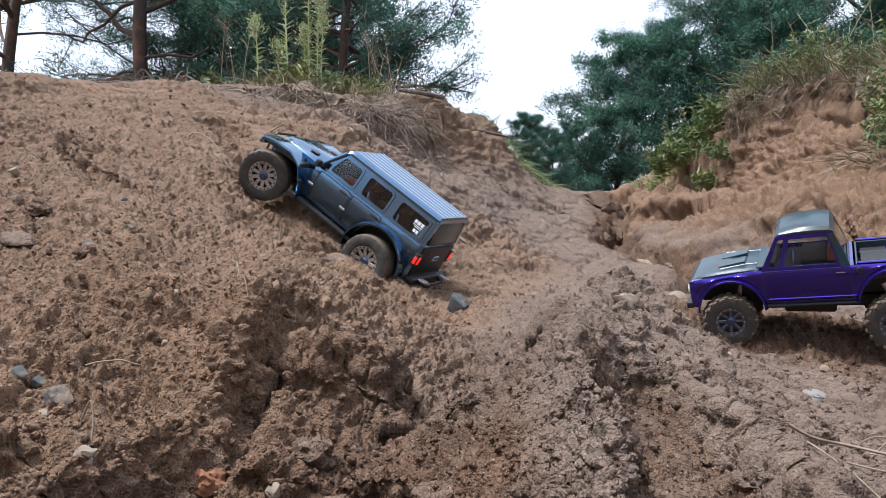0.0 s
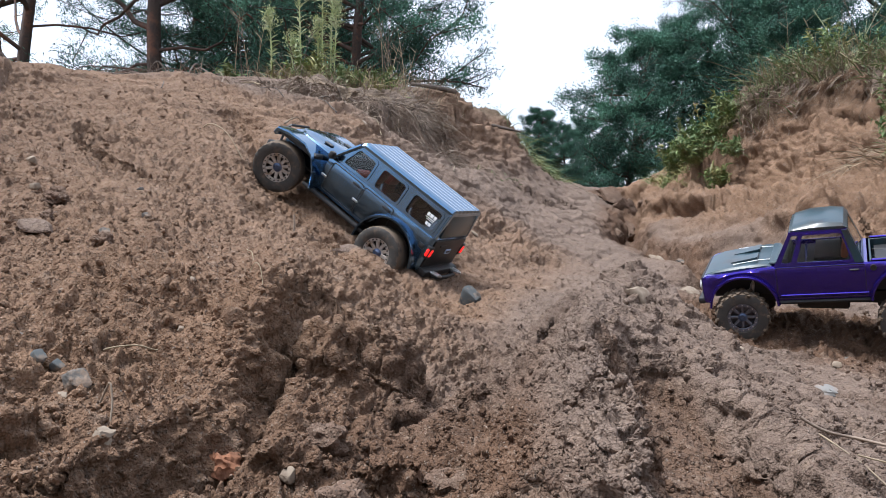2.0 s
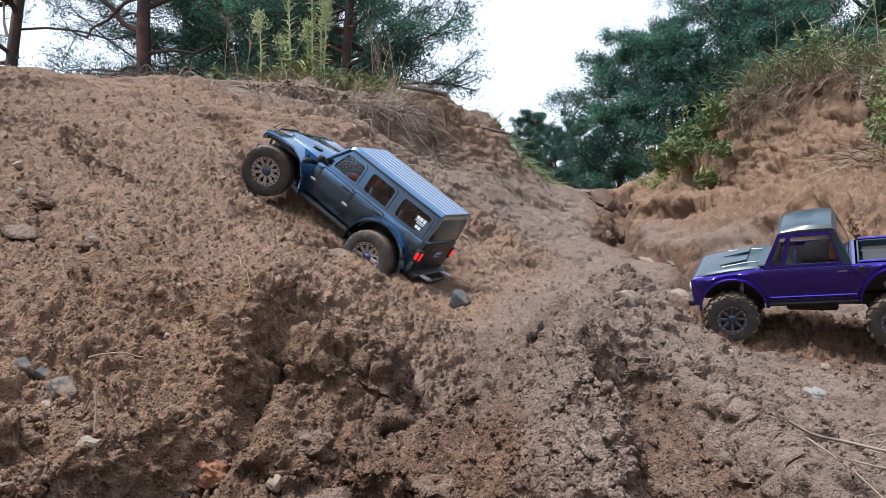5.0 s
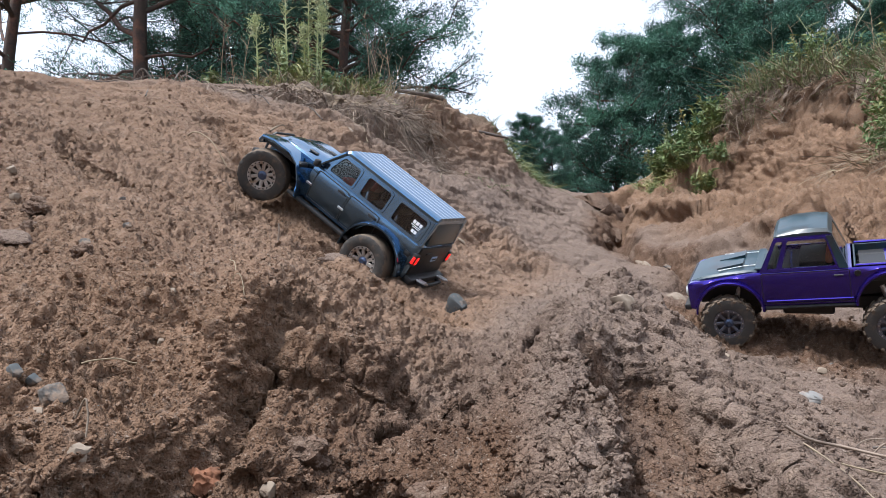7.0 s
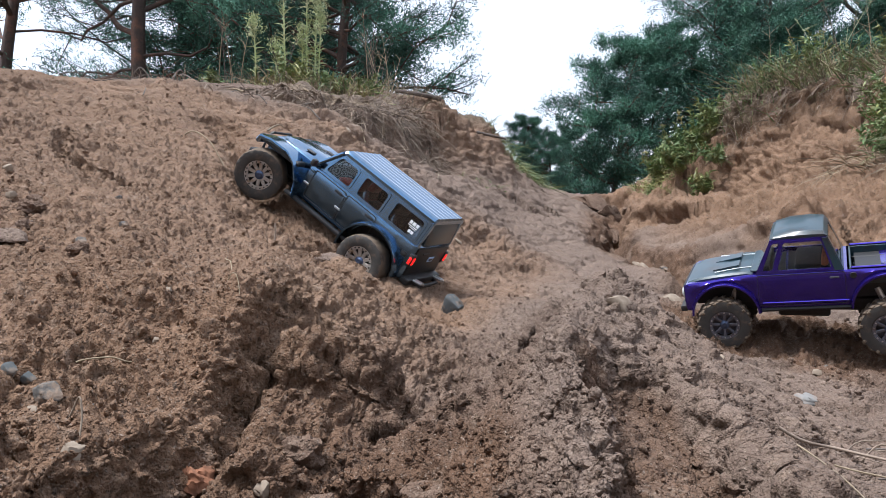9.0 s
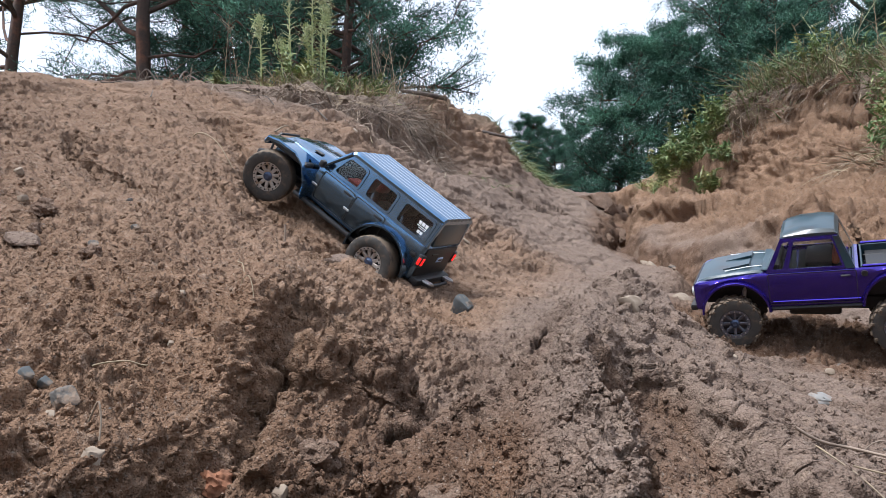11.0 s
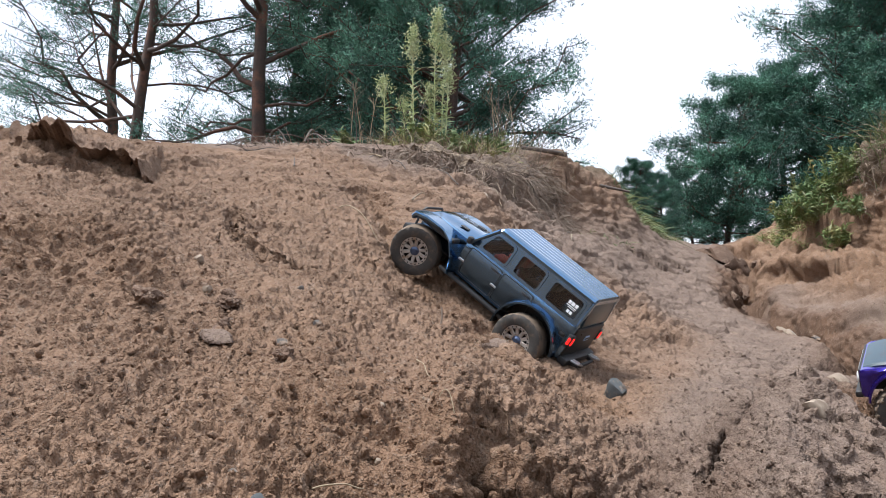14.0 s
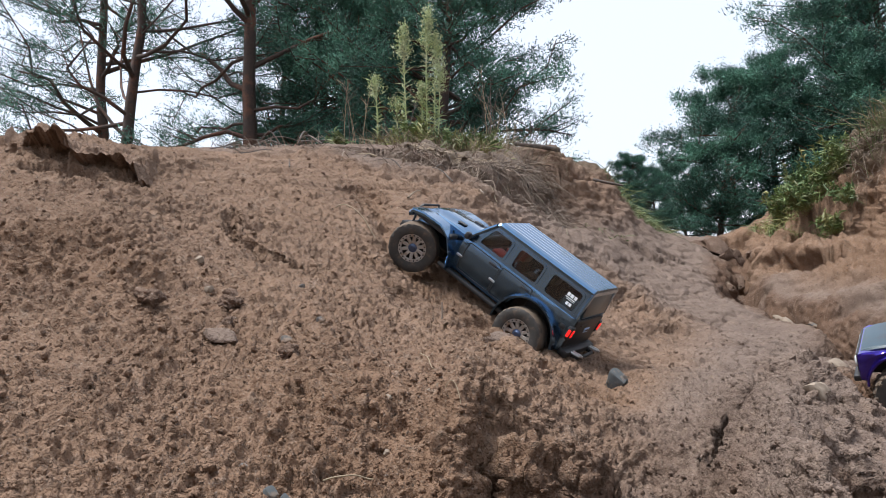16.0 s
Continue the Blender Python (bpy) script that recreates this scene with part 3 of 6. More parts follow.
def build_ground():
    """A fan of columns from the viewer's feet; rows crowd where the ground is steep."""
    cx, cy = -0.06, -0.05
    dense = np.radians(np.linspace(-43, 33, 800))
    wide = np.radians(np.linspace(33, 317, 58)[1:-1])
    ang = np.concatenate([dense, wide])
    r0 = np.geomspace(0.36, 6.5, 620)
    A, R = np.meshgrid(dense[::5], r0)
    z = form((cx + R * np.sin(A)).ravel(), (cy + R * np.cos(A)).ravel()).reshape(R.shape)
    dr, dz = np.gradient(r0)[:, None], np.gradient(z, axis=0)
    rise = (z - 0.34) / R
    top = np.maximum.accumulate(rise, axis=0)
    w = np.sqrt((0.45 * dr) ** 2 + dz ** 2) / R * np.where(rise < top - 0.012, 0.35, 1.0) + 2e-4
    for _ in range(12):
        w[:, 1:-1] = (w[:, :-2] + w[:, 1:-1] + w[:, 2:]) / 3
        w[1:-1] = (w[:-2] + w[1:-1] + w[2:]) / 3
    c = np.cumsum(w, 0)
    u = np.linspace(0, 1, 930)
    cols = np.stack([np.interp(u, (c[:, k] - c[0, k]) / (c[-1, k] - c[0, k]), r0) for k in range(c.shape[1])], 1)
    cols = np.stack([np.interp(dense, dense[::5], row) for row in cols])
    cols = np.concatenate([cols, np.repeat(cols.mean(1)[:, None], len(wide), 1)], 1)
    ends = lambda r: np.repeat(np.array(r)[:, None], len(ang), 1)
    R = np.concatenate([ends([0.2, 0.28]), cols, ends(np.geomspace(6.5, 600, 36)[1:])])
    A = np.repeat(ang[None], len(R), 0)
    rad = R[:, 0]
    x, y = (cx + R * np.sin(A)).ravel(), (cy + R * np.cos(A)).ravel()
    n_r, n_a = len(rad), len(ang)
    z = np.concatenate([form(x[k:k + 20000], y[k:k + 20000]) for k in range(0, len(x), 20000)])
    P = np.stack([x, y, z], 1)
    G = P.reshape(n_r, n_a, 3)
    N = np.cross(np.roll(G, -1, 1) - np.roll(G, 1, 1), np.gradient(G, axis=0)).reshape(-1, 3)
    N /= np.linalg.norm(N, axis=1)[:, None] + 1e-12
    bare = P
    P, N, (loose, ochre, turf) = dressed(P, N)
    fade = np.interp(np.degrees(A.ravel()), (-43, -42.5, 33, 35, 314), (0.1, 1, 1, 0, 0))
    fade = fade * np.interp(R.ravel(), (0.3, 0.45), (0.2, 1))
    P = bare + (P - bare) * fade[:, None]
    centre = len(P)
    P = np.concatenate([P, [[cx, cy, 0.08]]])
    i = np.arange(n_r - 1)[:, None] * n_a
    j = np.arange(n_a)[None, :]
    k = (j + 1) % n_a
    quads = np.stack([i + j, i + k, i + n_a + k, i + n_a + j], -1).reshape(-1, 4)[:, ::-1]
    h = n_a // 2
    cap = np.stack([np.full(h, centre), np.arange(0, 2 * h, 2), np.arange(1, 2 * h, 2), np.arange(2, 2 * h + 1, 2) % n_a], 1)[:, ::-1]
    me = mesh_of("ground", P, np.concatenate([quads, cap]), SAND, smooth=True)
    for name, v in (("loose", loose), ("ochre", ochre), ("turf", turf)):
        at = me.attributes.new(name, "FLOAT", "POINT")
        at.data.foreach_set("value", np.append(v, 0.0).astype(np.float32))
    return tagged(new("ground", me), "eroded sand gully with loose moist clods and dry crust", "ground", kind="structure")


GROUND = build_ground()
# ---- building helpers ----
def part(name, bm, mat, parent=None, label="", m=None, smooth=False):
    """Links a bmesh as one mesh object under a thing or a part."""
    me = bpy.data.meshes.new(name)
    bmesh.ops.recalc_face_normals(bm, faces=bm.faces)
    bm.to_mesh(me)
    bm.free()
    for mm in mat if isinstance(mat, (list, tuple)) else [mat]:
        me.materials.append(mm)
    me.polygons.foreach_set("use_smooth", np.ones(len(me.polygons), bool))
    me.set_sharp_from_angle(angle=radians(60 if smooth else 32))
    return put(name, me, parent, label, m)


def put(name, me, parent=None, label="", m=None):
    ob = new(name, me)
    if parent is not None:
        ob.parent = parent
    if m is not None:
        ob.matrix_basis = m
    return tagged(ob, label)


def loft(rings, closed=True, cap=True):
    """A skin over rings of equally many points."""
    bm = bmesh.new()
    vs = [[bm.verts.new(p) for p in r] for r in rings]
    n = len(rings[0])
    for a, b in zip(vs[:-1], vs[1:]):
        for i in range(n if closed else n - 1):
            k = (i + 1) % n
            bm.faces.new((a[i], a[k], b[k], b[i]))
    if cap:
        bm.faces.new(vs[0])
        bm.faces.new(vs[-1])
    return bm


def box(a, b, c, bevel=0.002, seg=2, m=None):
    bm = bmesh.new()
    bmesh.ops.create_cube(bm, size=1.0, matrix=Matrix.Diagonal((a, b, c, 1)))
    if bevel:
        bmesh.ops.bevel(bm, geom=bm.edges[:], offset=bevel, segments=seg, affect="EDGES", profile=0.5)
    if m is not None:
        bm.transform(m)
    return bm


def merge(*bms):
    """Joins bmeshes into the first."""
    out = bms[0]
    for b in bms[1:]:
        me = bpy.data.meshes.new("join")
        b.to_mesh(me)
        b.free()
        out.from_mesh(me)
        bpy.data.meshes.remove(me)
    return out


def tube(pts, r, sides=6, taper=1.0):
    """A round bar along points."""
    pts = [Vector(p) for p in pts]
    rings = []
    for i, p in enumerate(pts):
        d = (pts[min(i + 1, len(pts) - 1)] - pts[max(i - 1, 0)]).normalized()
        u = d.cross(Vector((0, 0, 1)) if abs(d.z) < 0.9 else Vector((1, 0, 0))).normalized()
        v = d.cross(u)
        rr = r * (1 + (taper - 1) * i / max(1, len(pts) - 1))
        rings.append([p + rr * (math.cos(2 * math.pi * k / sides) * u + math.sin(2 * math.pi * k / sides) * v) for k in range(sides)])
    return loft(rings)


def lathe(profile, steps=40):
    """Turns (radius, y) points about the y axis."""
    rings = []
    for s in range(steps):
        a = 2 * math.pi * s / steps
        rings.append([(r * math.cos(a), y, r * math.sin(a)) for r, y in profile])
    rings.append(rings[0])
    bm = loft(rings, closed=False, cap=False)
    bmesh.ops.remove_doubles(bm, verts=bm.verts, dist=1e-6)
    return bm


def round_rect(x0, z0, x1, z1, r, seg=3):
    """Corner points of a rounded rectangle, anticlockwise."""
    out = []
    for cx, cz, a0 in ((x1 - r, z0 + r, -90), (x1 - r, z1 - r, 0), (x0 + r, z1 - r, 90), (x0 + r, z0 + r, 180)):
        for k in range(seg + 1):
            a = radians(a0 + 90 * k / seg)
            out.append((cx + r * math.cos(a), cz + r * math.sin(a)))
    return out


def plate(outline, y_of, thick, out=0.0):
    """A plate standing at y_of(x, z), thick towards the inside."""
    a = [(x, y_of(x, z) + out, z) for x, z in outline]
    b = [(x, y_of(x, z) + out - thick, z) for x, z in outline]
    return loft([a, b])


def ring_plate(outer, inner, y_of, thick, out=0.0):
    """A frame between two outlines of equally many points."""
    bm = bmesh.new()
    loops = []
    for pts, dy in ((outer, 0), (inner, 0), (inner, -thick), (outer, -thick)):
        loops.append([bm.verts.new((x, y_of(x, z) + out + dy, z)) for x, z in pts])
    n = len(outer)
    for a, b in zip(loops, loops[1:] + loops[:1]):
        for i in range(n):
            k = (i + 1) % n
            bm.faces.new((a[i], a[k], b[k], b[i]))
    return bm


def pierced(x_cuts, z_cuts, holes, y_of, thick):
    """A side wall of cells, left open where a hole (x0, z0, x1, z1) is."""
    bm = bmesh.new()
    for x0, x1 in zip(x_cuts[:-1], x_cuts[1:]):
        for z0, z1 in zip(z_cuts[:-1], z_cuts[1:]):
            cx, cz = (x0 + x1) / 2, (z0 + z1) / 2
            if any(h[0] < cx < h[2] and h[1] < cz < h[3] for h in holes):
                continue
            q = ((x0, z0), (x1, z0), (x1, z1), (x0, z1))
            f = [bm.verts.new((x, y_of(x, z), z)) for x, z in q]
            g = [bm.verts.new((x, y_of(x, z) - thick, z)) for x, z in q]
            bm.faces.new(f)
            bm.faces.new(g[::-1])
            for i in range(4):
                k = (i + 1) % 4
                bm.faces.new((f[i], f[k], g[k], g[i]))
    return bm


def mirrored(bm):
    c = bm.copy()
    c.transform(Matrix.Diagonal((1, -1, 1, 1)))
    bmesh.ops.reverse_faces(c, faces=c.faces)
    return c


def glass_material(name, tint, rough=0.02):
    m = bpy.data.materials.new(name)
    m.use_nodes = True
    b = m.node_tree.nodes["Principled BSDF"]
    b.inputs["Base Color"].default_value = (*tint, 1)
    b.inputs["Roughness"].default_value = rough
    b.inputs["Transmission Weight"].default_value = 1.0
    b.inputs["IOR"].default_value = 1.45
    return m


def lamp_material(name, colour, strength):
    m = material(name, colour, 0.2)
    b = m.node_tree.nodes["Principled BSDF"]
    b.inputs["Emission Color"].default_value = (*colour, 1)
    b.inputs["Emission Strength"].default_value = strength
    return m


DUST = (0.30, 0.21, 0.14)
SLATE = material("slate_paint", (0.125, 0.225, 0.36), 0.17, 1.0, [(14, (0.10, 0.16, 0.22), 0.5, 0.8), (60, DUST, 0.72, 0.95)], coat=0.6)
PURPLE = material("purple_paint", (0.055, 0.03, 0.36), 0.2, 0.85, [(9, (0.045, 0.026, 0.27), 0.45, 0.75), (70, (0.2, 0.15, 0.22), 0.72, 0.95)], coat=0.6)
GLOSS = material("black_gloss_paint", (0.012, 0.036, 0.05), 0.32, 0.0, [(20, (0.02, 0.022, 0.024), 0.48, 0.7)], coat=0.25)
BLACK = material("black_plastic", (0.018, 0.018, 0.019), 0.5, 0.0, [(30, (0.06, 0.045, 0.035), 0.55, 0.85)], [(300, 0.3, 0.0006)])
RUBBER = material("muddy_rubber", (0.125, 0.092, 0.064), 0.9, 0.0, [(30, (0.05, 0.042, 0.036), 0.46, 0.66)], [(220, 0.6, 0.001)])
SIDEWALL = material("tyre_sidewall", (0.05, 0.046, 0.042), 0.8, 0.0, [(45, (0.12, 0.088, 0.062), 0.48, 0.7), (130, (0.04, 0.038, 0.036), 0.55, 0.7)], [(260, 0.4, 0.0007)])
RIM_GREY = material("bronze_grey_rim", (0.42, 0.39, 0.36), 0.45, 0.3, [(60, DUST, 0.45, 0.7)])
RIM_DARK = material("dark_rim", (0.15, 0.16, 0.2), 0.4, 0.6, [(60, (0.14, 0.1, 0.08), 0.5, 0.75)])
HUB_BLUE = material("blue_anodised_metal", (0.09, 0.12, 0.2), 0.35, 0.7)
STEEL = material("scuffed_steel", (0.5, 0.5, 0.5), 0.35, 0.9, [(50, (0.2, 0.16, 0.12), 0.5, 0.75)])
WHITE = material("white_vinyl", (0.78, 0.8, 0.82), 0.5, 0, [(60, (0.5, 0.48, 0.45), 0.5, 0.8)])
PALE_BLUE = material("pale_blue_plate", (0.35, 0.5, 0.75), 0.5, 0, [(60, (0.5, 0.5, 0.5), 0.5, 0.8)])
RED_VINYL = material("red_vinyl", (0.5, 0.06, 0.05), 0.5, 0, [(60, (0.3, 0.08, 0.07), 0.5, 0.8)])
ORANGE_CLOTH = material("orange_seat_cloth", (0.5, 0.13, 0.05), 0.8, 0, [(60, (0.3, 0.08, 0.05), 0.5, 0.8)])
INSIDE = material("dark_cabin_lining", (0.03, 0.03, 0.032), 0.8, 0, [(60, (0.06, 0.05, 0.05), 0.5, 0.8)])
GLASS = glass_material("smoked_glass", (0.42, 0.45, 0.46))
CLEAR = glass_material("clear_plastic", (0.78, 0.82, 0.84))
TAIL = lamp_material("lit_tail_lamp", (0.85, 0.015, 0.012), 1.1)
LENS = material("lamp_lens", (0.7, 0.72, 0.72), 0.1, 0.3)


# ---- wheels ----
def make_wheel(radius, width, rim_r, rim_mat, spokes, lugs):
    """A wheel on its hub, outside facing +y: tyre with lugs, rim with spokes and bead ring."""
    hub = new("wheel")
    w = width / 2
    prof = [(rim_r, -w * 0.8), (rim_r * 1.12, -w * 0.95), (radius * 0.8, -w), (radius * 0.93, -w * 0.92), (radius * 0.955, -w * 0.7),
            (radius * 0.965, 0), (radius * 0.955, w * 0.7), (radius * 0.93, w * 0.92), (radius * 0.8, w), (rim_r * 1.12, w * 0.95), (rim_r, w * 0.8)]
    tyre = lathe(prof, 44)
    for f in tyre.faces:
        c = f.calc_center_median()
        f.material_index = 1 if math.hypot(c.x, c.z) < radius * 0.9 else 0
        f.smooth = True
    if lugs:
        part("tyre", tyre, [RUBBER, SIDEWALL], hub, "muddy black rubber tyre with chunky lugs")
        long_lug = part("tread_lug", box(radius * 0.16, w * 0.75, radius * 0.07, 0.0012, 1), RUBBER, hub)
        side_lug = part("tread_lug", box(radius * 0.11, w * 0.22, radius * 0.1, 0.001, 1), RUBBER, hub)
        used = set()
        for i in range(lugs):
            for side in (-1, 1):
                a = 360 * (i + (0.5 if side > 0 else 0)) / lugs
                spots = [(long_lug, pose(0, 0, 0, 0, -a, 0) @ pose(0, side * w * 0.56, radius * 0.965, 0, 0, side * 24))]
                if i % 2 == 0:
                    spots.append((side_lug, pose(0, 0, 0, 0, -a - 6, 0) @ pose(0, side * w * 0.97, radius * 0.9, side * -18, 0, 0)))
                for lug, m in spots:
                    if lug.name in used:
                        put("tread_lug", lug.data, hub, "", m)
                    else:
                        lug.matrix_basis = m
                        used.add(lug.name)
    else:
        # a tread clogged with sand: shallow bars, worn round
        bmesh.ops.subdivide_edges(tyre, edges=tyre.edges[:], cuts=2)
        for v in tyre.verts:
            r = math.hypot(v.co.x, v.co.z)
            if r > radius * 0.9:
                a = math.atan2(v.co.z, v.co.x)
                bar = math.sin(26 * a + (9 if v.co.y > 0 else -9) * v.co.y / w)
                k = 1 + 0.012 * bar + 0.012 * noise.noise(v.co * 150)
                v.co.x *= k
                v.co.z *= k
        part("tyre", tyre, [RUBBER, SIDEWALL], hub, "black rubber tyre clogged with brown sand", smooth=True)
    dish = lathe([(0.0001, w * 0.32), (rim_r * 0.28, w * 0.34), (rim_r * 0.28, w * 0.2), (rim_r * 0.9, w * 0.15), (rim_r * 1.0, -w * 0.7)], 32)
    rim = part("rim", dish, RIM_DARK if rim_mat is not RIM_GREY else BLACK, hub, smooth=True)
    ring = lathe([(rim_r * 0.84, w * 0.72), (rim_r * 0.86, w * 0.86), (rim_r * 1.06, w * 0.9), (rim_r * 1.1, w * 0.78), (rim_r * 1.04, w * 0.4), (rim_r * 0.84, w * 0.72)], 40)
    part("bead_ring", ring, rim_mat, rim, smooth=True)
    bolts = []
    for i in range(spokes * 2):
        a = 2 * math.pi * i / (spokes * 2)
        bolts.append(box(rim_r * 0.09, w * 0.1, rim_r * 0.09, 0, 1, Matrix.Translation((rim_r * 0.96 * math.cos(a), w * 0.9, rim_r * 0.96 * math.sin(a)))))
    part("bolt_ring", merge(*bolts), BLACK if rim_mat is RIM_GREY else STEEL, rim)
    bars = []
    for i in range(spokes):
        a = 360 * i / spokes
        bars.append(box(rim_r * 0.68, w * 0.2, rim_r * (0.2 if lugs else 0.25), rim_r * 0.03, 1, pose(0, 0, 0, 0, a, 0) @ pose(rim_r * 0.56, w * 0.6, 0, 0, 0, 8)))
    part("spokes", merge(*bars), rim_mat, rim)
    cap = lathe([(0.0001, w * 0.86), (rim_r * 0.16, w * 0.86), (rim_r * 0.2, w * 0.7), (rim_r * 0.34, w * 0.66), (rim_r * 0.34, w * 0.3)], 16)
    part("hub_cap", cap, HUB_BLUE, rim, "blue anodised hub nut", smooth=True)
    return hub


def arch_strip(cx, cz, r0, y0, y1, a0, a1, thick, steps=14, flat=1.0):
    """A mudguard arch round a wheel: an arc of the radius r0 that spans y0 to y1."""
    rings = []
    for k in range(steps + 1):
        a = radians(a0 + (a1 - a0) * k / steps)
        c, s = math.cos(a), math.sin(a)
        def at(r, y):
            return (cx + r * c * flat, y, cz + r * s)
        rings.append([at(r0, y0), at(r0, y1), at(r0 + thick * 0.6, y1 + 0.0), at(r0 + thick, y1 - thick), at(r0 + thick, y0)])
    return loft(rings)


# ---- the slate-blue off-road estate car, a radio-controlled model ----
def build_estate():
    car = new("model_off_road_car")
    tagged(car, "slate blue radio-controlled off-road estate car climbing a sand slope", "model car")
    AX, HW = 0.156, 0.082

    def bottom(x):
        for ax in (AX, -AX):
            d = abs(x - ax)
            if d < 0.074:
                return max(0.076, 0.062 + math.sqrt(max(0, 0.074 ** 2 - d * d)))
        return 0.076

    # tub under the windows
    xs = np.unique(np.round(np.concatenate([np.linspace(-0.242, 0.072, 50)]), 4))
    rings = []
    for x in xs:
        b = min(bottom(x), 0.14)
        k = 0.004 * max(0, (x + 0.242 < 0.006))
        rings.append([(x, s * (HW - k) * wx, z) for s, wx, z in ((1, 0.97, b), (1, 1.02, b + 0.3 * (0.152 - b)), (1, 1.02, 0.13 if b < 0.125 else b + 0.6 * (0.152 - b)), (1, 1.0, 0.152), (1, 0.985, 0.156), (-1, 0.985, 0.156), (-1, 1.0, 0.152), (-1, 1.02, 0.13 if b < 0.125 else b + 0.6 * (0.152 - b)), (-1, 1.02, b + 0.3 * (0.152 - b)), (-1, 0.97, b))])
    body = part("body", loft(rings), SLATE, car, smooth=False)
    # front end under the bonnet
    rings = []
    for x, hw, zt in ((0.07, 0.074, 0.15), (0.12, 0.068, 0.147), (0.19, 0.06, 0.14), (0.207, 0.057, 0.136)):
        rings.append([(x, s * hw, z) for s, z in ((1, 0.095), (1, zt), (-1, zt), (-1, 0.095))])
    part("front_panel", loft(rings), SLATE, car)
    rings = []
    for x, hw, zt in ((0.068, 0.077, 0.159), (0.075, 0.077, 0.1605), (0.12, 0.071, 0.158), (0.17, 0.065, 0.153), (0.198, 0.061, 0.148), (0.211, 0.058, 0.139)):
        prof = [(x, hw, zt - 0.013), (x, hw, zt - 0.005), (x, hw * 0.93, zt - 0.001), (x, hw * 0.5, zt + 0.0015), (x, hw * 0.42, zt + 0.004), (x, -hw * 0.42, zt + 0.004), (x, -hw * 0.5, zt + 0.0015), (x, -hw * 0.93, zt - 0.001), (x, -hw, zt - 0.005), (x, -hw, zt - 0.013)]
        rings.append(prof)
    bonnet = part("bonnet", loft(rings), SLATE, car, smooth=False)
    for s in (1, -1):
        part("bonnet_vent", box(0.022, 0.012, 0.003, 0.001, 1, pose(0.115, s * 0.04, 0.162, 0, 4, 0)), BLACK, bonnet)
        part("bonnet_catch", box(0.008, 0.005, 0.009, 0.001, 1, pose(0.17, s * 0.066, 0.147)), BLACK, bonnet)
    grille = part("grille", box(0.008, 0.108, 0.05, 0.003, 2, pose(0.211, 0, 0.115)), SLATE, car)
    for i in range(7):
        part("grille_slot", box(0.003, 0.006, 0.03, 0.001, 1, pose(0.2155, -0.03 + 0.01 * i, 0.117)), BLACK, grille)
    for s in (1, -1):
        lamp = lathe([(0.0001, 0.006), (0.008, 0.005), (0.0105, 0.002), (0.0115, -0.002), (0.0115, -0.005)], 20)
        lamp.transform(pose(0.214, s * 0.044, 0.119, 0, 0, -90))
        part("headlight", lamp, LENS, car, "round clear headlight", smooth=True)
    # wings
    for s in (1, -1):
        line = [(AX + 0.062, 0.128), (AX + 0.052, 0.143), (AX + 0.02, 0.151), (AX - 0.03, 0.152), (AX - 0.058, 0.138), (AX - 0.078, 0.108), (AX - 0.086, 0.078)]
        rings = []
        for k, (lx, lz) in enumerate(line):
            y0, y1 = (0.056 if k < 3 else 0.07), (0.104 if k == 0 else 0.112 - 0.003 * max(0, k - 4))
            rings.append([(lx, s * y0, lz), (lx, s * y1, lz), (lx - 0.001, s * (y1 + 0.001), lz - 0.004), (lx - 0.004, s * (y1 - 0.002), lz - 0.009), (lx - 0.005, s * y0, lz - 0.007)])
        bm = loft(rings)
        part("front_wing", bm, SLATE, car)
        bm = arch_strip(-AX, 0.066, 0.072, 0.078 * s, 0.105 * s, -10, 172, 0.006, 16, 1.02)
        part("rear_wing", bm, SLATE, car)
        part("wheel_well", box(0.125, 0.05, 0.012, 0.003, 1, pose(AX, s * 0.075, 0.135)), BLACK, car)
        part("inner_arch", box(0.13, 0.004, 0.06, 0.001, 1, pose(-AX, s * 0.055, 0.11)), BLACK, car)
        part("rock_slider", merge(box(0.2, 0.014, 0.009, 0.003, 2, pose(-0.005, s * 0.09, 0.07)), box(0.012, 0.03, 0.008, 0.001, 1, pose(0.07, s * 0.075, 0.07)), box(0.012, 0.03, 0.008, 0.001, 1, pose(-0.08, s * 0.075, 0.07))), BLACK, car)

    def side(x, z):
        return HW - 0.0045 - max(0, z - 0.154) * 0.13

    WIN = ((0.046, 0.160, -0.032, 0.209), (-0.050, 0.160, -0.122, 0.209), (-0.142, 0.160, -0.226, 0.209))
    holes = [(w[2], w[1], w[0], w[3]) for w in WIN]

    def lean(x, z):
        """The windscreen pillar slopes back above the belt."""
        return x - max(0, x - 0.0) / 0.072 * max(0, z - 0.154) * 0.72

